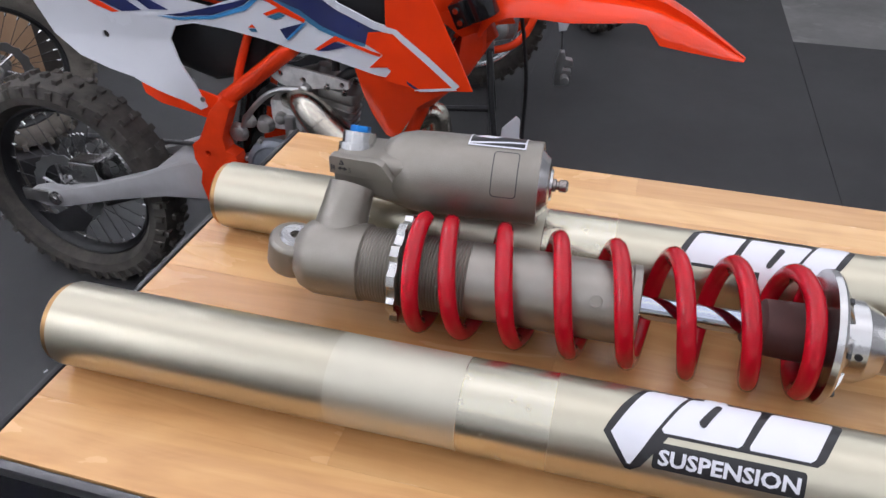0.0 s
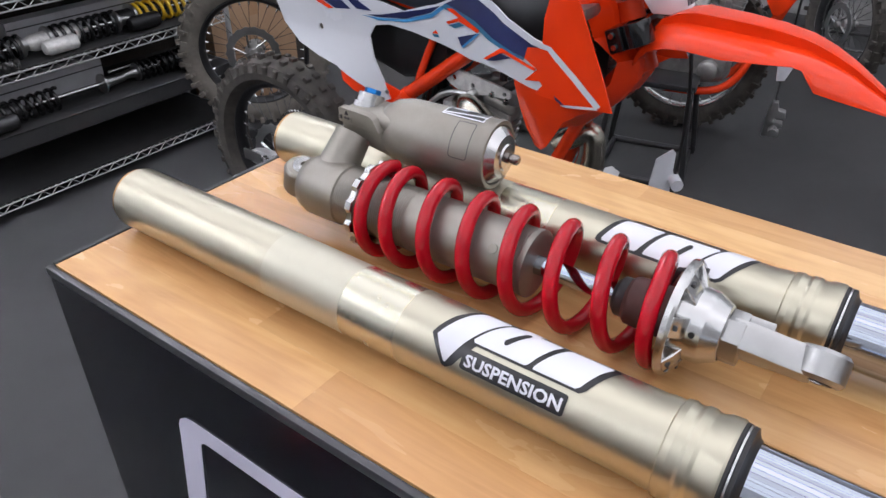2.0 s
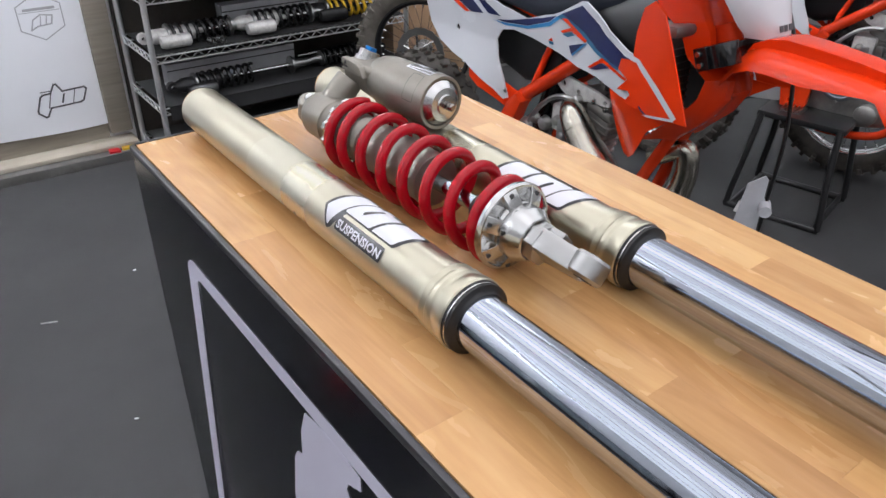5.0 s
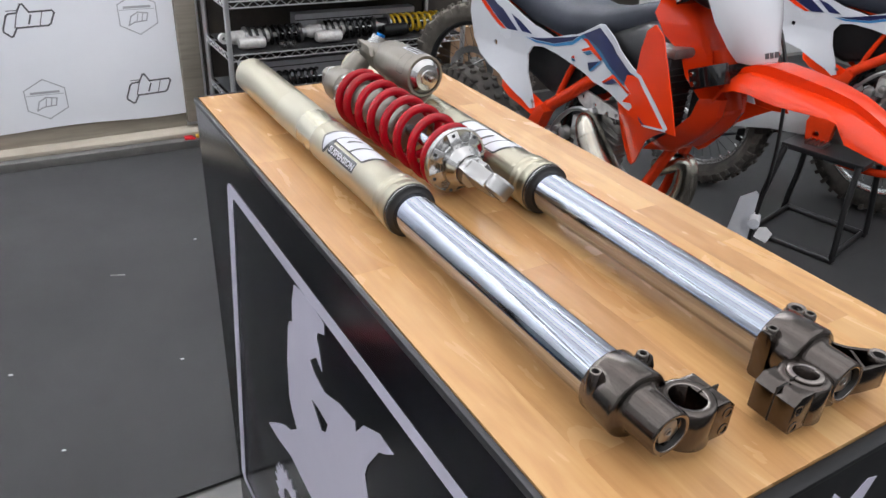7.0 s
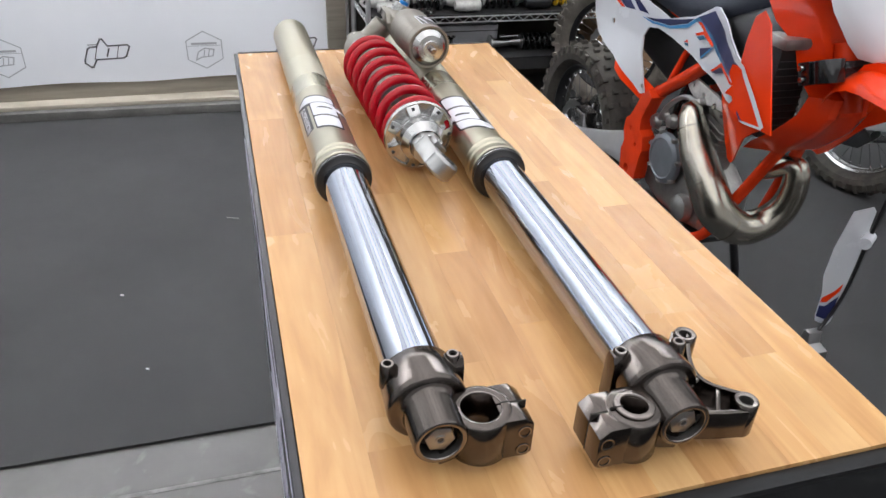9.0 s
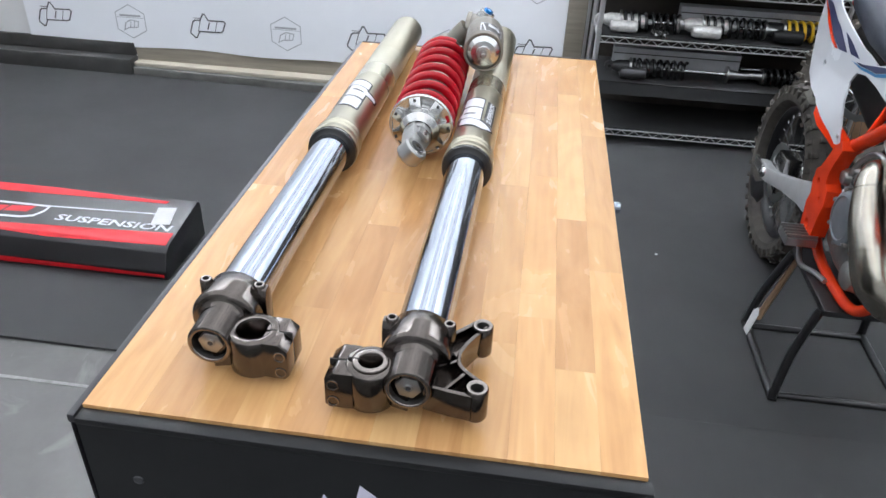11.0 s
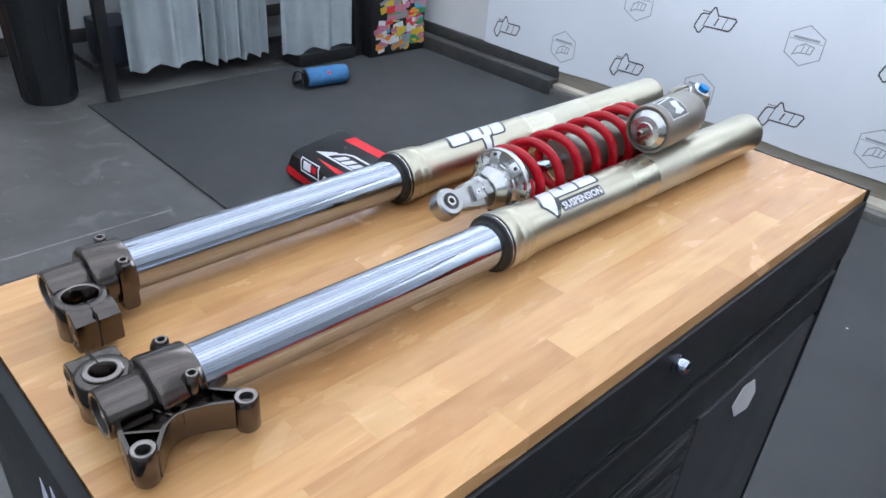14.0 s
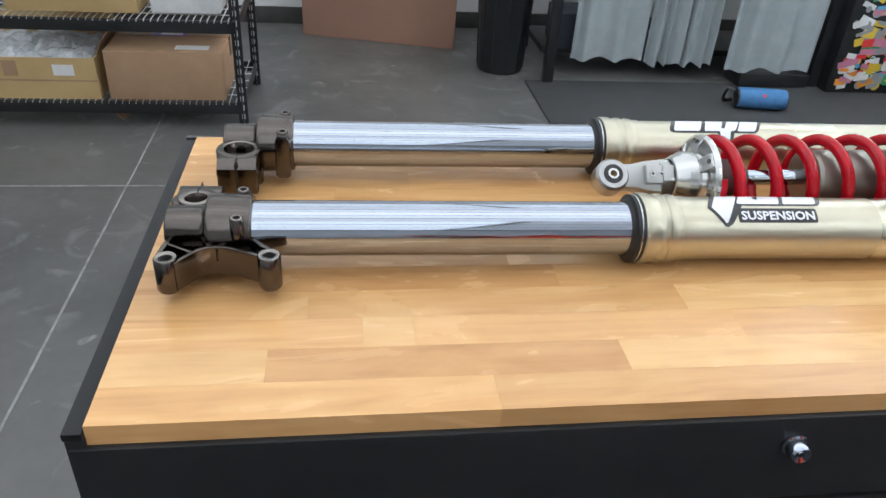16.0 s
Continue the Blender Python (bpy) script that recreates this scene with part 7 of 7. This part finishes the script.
# emblem: a slanted frame with a pointed tail, white bars and red bars in it
frame_o = [(0.148, 0.202), (0.178, 0.160), (0.205, 0.134), (0.245, 0.119), (0.560, 0.119), (0.553, 0.150), (0.528, 0.180), (0.485, 0.193), (0.30, 0.200)]
for a, b in zip(frame_o, frame_o[1:] + frame_o[:1]):
    box_print([tuple(p) for p in bar2d(a, b, 0.011)], ST_WHITE)
box_print([(0.082, 0.209), (0.150, 0.207), (0.190, 0.150), (0.160, 0.150)], ST_WHITE)
for u in (0.192, 0.243, 0.294):
    box_print([(u, 0.192), (u + 0.040, 0.190), (u + 0.066, 0.143), (u + 0.030, 0.146)], ST_WHITE)
box_print([(0.352, 0.187), (0.388, 0.184), (0.410, 0.136), (0.372, 0.139)], RED_BOX)
box_print([(0.402, 0.168), (0.492, 0.162), (0.512, 0.127), (0.418, 0.134)], RED_BOX)
box_print([tuple(p) for p in bar2d((0.565, 0.117), (0.985, 0.098), 0.007)], ST_WHITE)
for a, b in zip([(0.07, 0.275), (0.20, 0.275), (0.23, 0.33), (0.10, 0.33)], [(0.20, 0.275), (0.23, 0.33), (0.10, 0.33), (0.07, 0.275)]):
    box_print([tuple(p) for p in bar2d(a, b, 0.006)], ST_WHITE)
box_print([(0.095, 0.285), (0.15, 0.285), (0.165, 0.32), (0.11, 0.32)], ST_WHITE)
box_print([(0.155, 0.29), (0.195, 0.29), (0.20, 0.315), (0.165, 0.315)], RED_BOX)
for ox, ov, h, wd in ((0.612, 0.190, 0.034, 0.44), (0.25, 0.322, 0.022, 0.19)):
    bm = text_bm("SUSPENSION", h, 0.0012)
    w = max(v.co.x for v in bm.verts)
    slice_grid(bm, (), [0.01 * k for k in range(1, 5)])
    for v in bm.verts:
        v.co = on_box(ox + v.co.x * wd / w + v.co.y * 0.25, ov - v.co.y, 0.002)
    part("lettering", bm, ST_WHITE, crate, "white capital letters")
part("shipping_label", add_prism(bmesh.new(), [(0, 0), (0.10, 0), (0.10, 0.07), (0, 0.07)], 0, 0.0008, Matrix.Translation((-0.82, -0.985, 0.1595)) @ Matrix.Rotation(radians(8.3), 4, "Y") @ Matrix.Rotation(radians(8), 4, "Z")), PAPER, crate, "white shipping label")

# ---- back of the shop ----
def curtain(x0, x1, y, z0, z1, folds, amp):
    bm = bmesh.new()
    n, nz = max(24, int(folds * 12)), 10
    rows = []
    for k in range(nz + 1):
        f = k / nz
        row = []
        for i in range(n + 1):
            u = i / n
            ph = u * folds * 2 * math.pi
            flare = 1.0 - 0.45 * f
            row.append(bm.verts.new((x0 + (x1 - x0) * u + 0.010 * math.sin(ph * 0.5 + 1), y + amp * flare * (math.sin(ph) + 0.4 * math.sin(ph * 1.7 + 0.6)), z0 + 0.012 * math.sin(ph * 0.7) * (1 - f) + (z1 - z0) * f)))
        rows.append(row)
    for p, q in zip(rows, rows[1:]):
        for i in range(n):
            bm.faces.new((p[i], p[i + 1], q[i + 1], q[i]))
    bmesh.ops.solidify(bm, geom=bm.faces[:], thickness=0.003)
    return solid("curtain", bm, CLOTH, "grey-green cloth curtain hanging in folds from a bench", "curtain", "bench curtains", angle=70)


curtain(-0.93, -0.47, -3.35, 0.115, 1.2, 3.0, 0.022)
curtain(-1.36, -0.93, -3.33, 0.10, 1.2, 6.0, 0.028)
curtain(-1.95, -1.38, -3.24, 0.10, 1.2, 3.2, 0.024)
fr = thing("curtained_bench", (-1.2, -3.55, 0), "black steel bench frame behind the curtains", "bench")
for x in (-0.33, -2.0):
    for y in (-3.26, -3.95):
        part("post", box(x - 0.03, x + 0.03, y - 0.025, y + 0.025, 0, 1.25), TUBE_BLACK, fr, bevel=0.004)
part("bench_top", box(-2.02, -0.30, -3.98, -3.2, 1.22, 1.27), TUBE_BLACK, fr, bevel=0.004)
part("low_shelf", box(-2.0, -0.34, -3.95, -3.5, 0.10, 0.14), TUBE_BLACK, fr, bevel=0.004)
solid("storage_tote", box(-1.95, -1.50, -3.42, -3.20, 0.009, 0.095), TANK, "dark fabric tote under the curtain", "tote", bevel=0.02)
solid("storage_tote", box(-0.60, -0.40, -3.7, -3.42, 0.15, 0.36), SEAT, "dark navy box on the low shelf", "tote", bevel=0.01)

sp = thing("bluetooth_speaker", (-1.46, -2.86, 0.009), "blue cloth-covered portable speaker with a strap on the mat", "speaker")
smx = Matrix.Translation((-1.46, -2.865, 0.068)) @ Matrix.Rotation(radians(-8), 4, "Z")
part("grille", add_lathe(bmesh.new(), [(-0.135, 0.045), (-0.132, 0.054), (-0.10, 0.057), (0.10, 0.057), (0.132, 0.054), (0.135, 0.045)], smx, 32), SPEAKER, sp, "blue woven grille")
for s in (-1, 1):
    part("end_cap", add_lathe(bmesh.new(), [(0.131 * s, 0.050), (0.140 * s, 0.048), (0.142 * s, 0.040), (0.136 * s, 0.036), (0.136 * s, 0)], smx, 28), BLACK, sp)
part("badge", add_lathe(bmesh.new(), [(0, 0), (0, 0.010), (0.002, 0.009), (0.002, 0)], smx @ Matrix.Rotation(radians(35), 4, "X") @ Matrix.Translation((0.0, 0.0565, 0)) @ Matrix.Rotation(radians(90), 4, "Z"), 14), RED_BOX, sp, "small red badge")
part("strap", add_tube(bmesh.new(), smooth_path([(-1.33, -2.90, 0.09), (-1.29, -2.92, 0.11), (-1.285, -2.95, 0.05), (-1.31, -2.97, 0.02), (-1.36, -2.95, 0.035)], 5), 0.006, 8, flat=2), BLACK, sp)

chest = thing("tool_chest", (-2.325, -3.4, 0), "black tool chest covered with colourful stickers", "tool chest")
part("body", box(-2.515, -2.03, -3.70, -3.14, 0.009, 0.95), TANK, chest, bevel=0.008)
rnd = random.Random(11)
cols = [mat("sticker_colour_%d" % i, c, 0.4) for i, c in enumerate(((0.75, 0.75, 0.75), (0.7, 0.03, 0.03), (0.72, 0.5, 0.04), (0.05, 0.3, 0.1), (0.1, 0.4, 0.65), (0.55, 0.2, 0.3), (0.8, 0.28, 0.03), (0.3, 0.3, 0.32)))]
for k in range(300):
    x, z = rnd.uniform(-2.48, -2.10), rnd.uniform(0.05, 0.9)
    w, h, a = rnd.uniform(0.020, 0.052), rnd.uniform(0.010, 0.024), rnd.uniform(-30, 30)
    shape = round_rect(-w, w, -h, h, h * (0.15 if k % 2 else 0.6), 3) if k % 5 else ring2d(0, 0, h * 1.3, 14)
    mtx = Matrix.Translation((x, -3.1392 + 0.0001 * k / 4, z)) @ Matrix.Rotation(radians(90), 4, "X") @ Matrix.Rotation(radians(a), 4, "Z") @ Matrix.Scale(-1, 4, (0, 0, 1))
    part("sticker", add_prism(bmesh.new(), shape, 0, 0.0004, mtx), cols[rnd.choice((0, 0, 1, 2, 3, 4, 5, 6, 7, 7))], chest)
part("label", box(-2.0298, -2.029, -3.32, -3.24, 0.30, 0.36), PAPER, chest, "white label")

bn = thing("waste_bin", (-0.09, -3.50, 0), "tall black plastic waste bin", "bin")
bmx = Matrix.Translation((-0.09, -3.50, 0)) @ Matrix.Rotation(radians(-90), 4, "Y")
part("drum", add_lathe(bmesh.new(), [(0.0, 0), (0.0, 0.130), (0.012, 0.138), (0.70, 0.175), (0.72, 0.185), (0.74, 0.185), (0.74, 0.172), (0.10, 0.130), (0.10, 0)], bmx, 40), BIN, bn)
for k in range(12):
    a = 2 * math.pi * k / 12
    part("rib", add_rod(bmesh.new(), (-0.09 + 0.139 * math.cos(a), -3.50 + 0.139 * math.sin(a), 0.03), (-0.09 + 0.171 * math.cos(a), -3.50 + 0.171 * math.sin(a), 0.66), 0.006, seg=6), BIN, bn)
solid("board_panel", box(0, 1.0, -0.012, 0.012, 0.002, 1.3, along((0.15, -3.84, 0), (1.13, -4.10, 0))), CARD_PINK, "large brown board leaning on the back wall", "board", bevel=0.004)
solid("baseboard", box(XW + 0.02, XE, YS, YS + 0.02, 0, 0.11), BASE, "black rubber skirting", "skirting", kind="structure", bevel=0.003)

# black boltless rack with cartons
KX0, KX1, KY0, KY1 = 1.33, 2.95, -3.15, -2.55
kr = thing("steel_shelving", (2.14, -2.85, 0), "black steel shelving with wire decks holding cardboard boxes", "shelving")
for x in (KX0, KX1):
    for y in (KY0, KY1):
        bm = box(x - 0.022, x + 0.022, y - 0.003, y + 0.003, 0, 1.8)
        add_box(bm, x - 0.003, x + 0.003, y - 0.022, y + 0.022, 0, 1.8)
        for k in range(40):
            add_box(bm, x - 0.008, x + 0.008, y + 0.003, y + 0.0042, 0.05 + 0.044 * k, 0.075 + 0.044 * k, mi=1)
        part("post", bm, [TUBE_BLACK, GREY_BAR], kr, "black slotted post")
for z in (0.13, 0.51, 1.0):
    for y in (KY0, KY1):
        part("beam", box(KX0, KX1, y - 0.008, y + 0.008, z - 0.055, z), TUBE_BLACK, kr, bevel=0.003)
    for x in (KX0, KX1):
        part("beam", box(x - 0.006, x + 0.006, KY0, KY1, z - 0.05, z - 0.005), TUBE_BLACK, kr, bevel=0.002)
    bm = bmesh.new()
    for i in range(1, 54):
        x = KX0 + (KX1 - KX0) * i / 54
        add_tube(bm, [(x, KY0, z + 0.002), (x, KY1, z + 0.002), (x, KY1 + 0.010, z - 0.006)], 0.0025, 5)
    for i in range(1, 6):
        y = KY0 + (KY1 - KY0) * i / 6
        add_tube(bm, [(KX0, y, z + 0.0), (KX1, y, z + 0.0)], 0.0025, 5)
    part("wire_deck", bm, WIRE, kr, "bright wire deck", kind="stuff")


def carton(x0, x1, y0, y1, z0, z1, mt, label, open_top=False, rz=0):
    t = thing("carton", ((x0 + x1) / 2, (y0 + y1) / 2, z0), label, "box", "cartons on the shelving")
    if open_top:
        bm = bmesh.new()
        add_prism(bm, [(x0, y0), (x1, y0), (x1, y1), (x0, y1)], z0, z1, I4, [[(x0 + 0.006, y0 + 0.006), (x1 - 0.006, y0 + 0.006), (x1 - 0.006, y1 - 0.006), (x0 + 0.006, y1 - 0.006)]])
        add_box(bm, x0 + 0.005, x1 - 0.005, y0 + 0.005, y1 - 0.005, z0, z0 + 0.01)
        part("carton_body", bm, mt, t)
        part("flap", box(x0 + 0.02, x1 - 0.01, -0.002, 0.002, 0, 0.10, Matrix.Translation((0, y0, z1)) @ Matrix.Rotation(radians(25), 4, "X")), mt, t)
        part("flap", box(-0.002, 0.002, y0 + 0.02, y1 - 0.05, 0, 0.085, Matrix.Translation((x0 + 0.003, 0, z1)) @ Matrix.Rotation(radians(-24), 4, "Y")), CARD, t, "raised brown flap")
        part("flap", box(-0.002, 0.002, y0 + 0.12, y1 - 0.02, 0, 0.08, Matrix.Translation((x0 + 0.14, 0, z1 - 0.01)) @ Matrix.Rotation(radians(38), 4, "Y") @ Matrix.Rotation(radians(8), 4, "X")), CARD, t, "raised brown flap")
        rw = random.Random(5)
        bm = bmesh.new()
        nx, ny_ = 26, 16
        gx = [[bm.verts.new((x0 + 0.012 + (x1 - x0 - 0.024) * i / nx, y0 + 0.012 + (y1 - y0 - 0.024) * k / ny_, z1 - 0.02 + (rw.uniform(-0.012, 0.022) + 0.045 * math.sin(math.pi * i / nx) * math.sin(math.pi * k / ny_) if 0 < i < nx and 0 < k < ny_ else -0.02))) for k in range(ny_ + 1)] for i in range(nx + 1)]
        for i in range(nx):
            for k in range(ny_):
                bm.faces.new((gx[i][k], gx[i + 1][k], gx[i + 1][k + 1], gx[i][k + 1]))
        bmesh.ops.triangulate(bm, faces=bm.faces)
        part("bubble_wrap", bm, WRAP, t, "crumpled clear wrap", angle=12)
    else:
        part("carton_body", box(x0, x1, y0, y1, z0, z1), mt, t, bevel=0.005)
        part("tape", box(x0 - 0.0006, x1 + 0.0006, (y0 + y1) / 2 - 0.028, (y0 + y1) / 2 + 0.028, z1 - 0.09, z1 + 0.0008), TAPE, t, "shiny brown tape")
    return t


c1 = carton(1.965, 2.62, -3.00, -2.562, 0.134, 0.325, CARD_TAN, "open tan cardboard box with crumpled wrap", True)
part("label", box(2.06, 2.15, -2.5615, -2.5605, 0.245, 0.295), PAPER, c1, "white paper label")
part("print", box(2.30, 2.36, -2.5615, -2.5608, 0.24, 0.31), CARD, c1)
part("seam", box(1.966, 2.619, -2.5615, -2.5605, 0.218, 0.224), CARD, c1)
c2 = carton(1.405, 1.925, -3.08, -2.562, 0.134, 0.362, CARD, "sealed brown cardboard box with tape and labels")
part("label", box(1.47, 1.62, -2.66, -2.60, 0.3632, 0.3638), PAPER, c2, "white shipping label")
part("label", box(1.60, 1.76, -2.92, -2.80, 0.3632, 0.3638), PURPLE, c2, "purple label")
part("label", box(1.62, 1.72, -2.90, -2.82, 0.3640, 0.3645), PAPER, c2)
carton(1.40, 1.70, -3.05, -2.62, 0.52, 0.60, PAPER, "white carton on the upper shelf")
carton(1.75, 2.30, -3.05, -2.60, 0.52, 0.66, CARD_TAN, "tan carton on the upper shelf")

for dx, dy, mt, lb in ((0.0, 0.0, YELLOW, "small yellow scrap on the kerb"), (0.01, -0.06, RED_BOX, "small red scrap on the kerb")):
    solid("debris", add_prism(bmesh.new(), [(-2.515 + dx, 0.515 + dy), (-2.475 + dx, 0.510 + dy), (-2.47 + dx, 0.560 + dy), (-2.51 + dx, 0.555 + dy)], 0.0525, 0.062), mt, lb, "scrap", "floor scraps")
# small debris on the floor
for k, (x, y, s) in enumerate(((-1.35, -0.07, 0.024), (-0.9, -0.45, 0.006), (-0.75, 0.02, 0.005), (-1.5, 0.25, 0.005), (-0.5, -0.35, 0.005), (0.12, -0.62, 0.010), (-0.3, 0.75, 0.004), (-1.1, 0.9, 0.005), (0.6, 0.95, 0.004), (0.35, 1.1, 0.004))):
    z = 0.009 if x < -0.2 or y > 0.52 else 0.0
    w = 0.12 if k == 0 else 0.3
    solid("debris", add_prism(bmesh.new(), [(x - s * 0.3, y - s), (x - s * 0.3 + s * w * 2, y - s * 0.9), (x + s * 0.5 + s * w, y + s), (x + s * 0.5 - s * w, y + s * 0.9)], z, z + 0.003, I4), JOINT if k == 0 else PAPER, "tiny pale scrap on the floor", "scrap", "floor scraps")

carton(-2.575, -2.36, 1.95, 2.48, 0.0, 0.53, CARD, "plain brown cardboard box standing beside the rack")

# ---- maple strips of the top ----
# each strip: its edge, then its boards as (end, tone), from the west end
STRIPS = (
    (0.049, ((0.30, 1), (0.62, 0), (TL, 1))),
    (0.089, ((0.21, 0), (0.53, 1), (0.937, 1), (TL, 0))),
    (0.128, ((0.40, 1), (0.78, 0), (TL, 1))),
    (0.166, ((0.17, 1), (0.55, 0), (0.86, 1), (TL, 1))),
    (0.204, ((0.33, 0), (0.69, 1), (TL, 0))),
    (0.241, ((0.24, 1), (0.56, 1), (0.82, 0), (TL, 1))),
    (0.278, ((0.42, 0), (0.70, 2), (0.925, 1), (TL, 2))),
    (0.314, ((0.31, 1), (0.66, 1), (TL, 0))),
    (0.351, ((0.305, 1), (0.556, 2), (0.88, 1), (TL, 1))),
    (0.388, ((0.26, 0), (0.520, 1), (0.795, 1), (0.836, 2), (TL, 1))),
    (0.424, ((0.20, 1), (0.632, 2), (0.908, 0), (TL, 2))),
    (TW, ((0.37, 1), (0.74, 1), (TL, 1))),
)
y0 = 0.0
for y1, boards in STRIPS:
    a = 0.0
    for b, tone in boards:
        b = min(b, TL - 0.0085)
        part("plank", box(a + 0.00004, b - 0.00004, y0 + 0.00005, y1 - 0.00005, TZ - TT - 0.0003, TZ), WOODS[tone], top)
        a = b
    y0 = y1
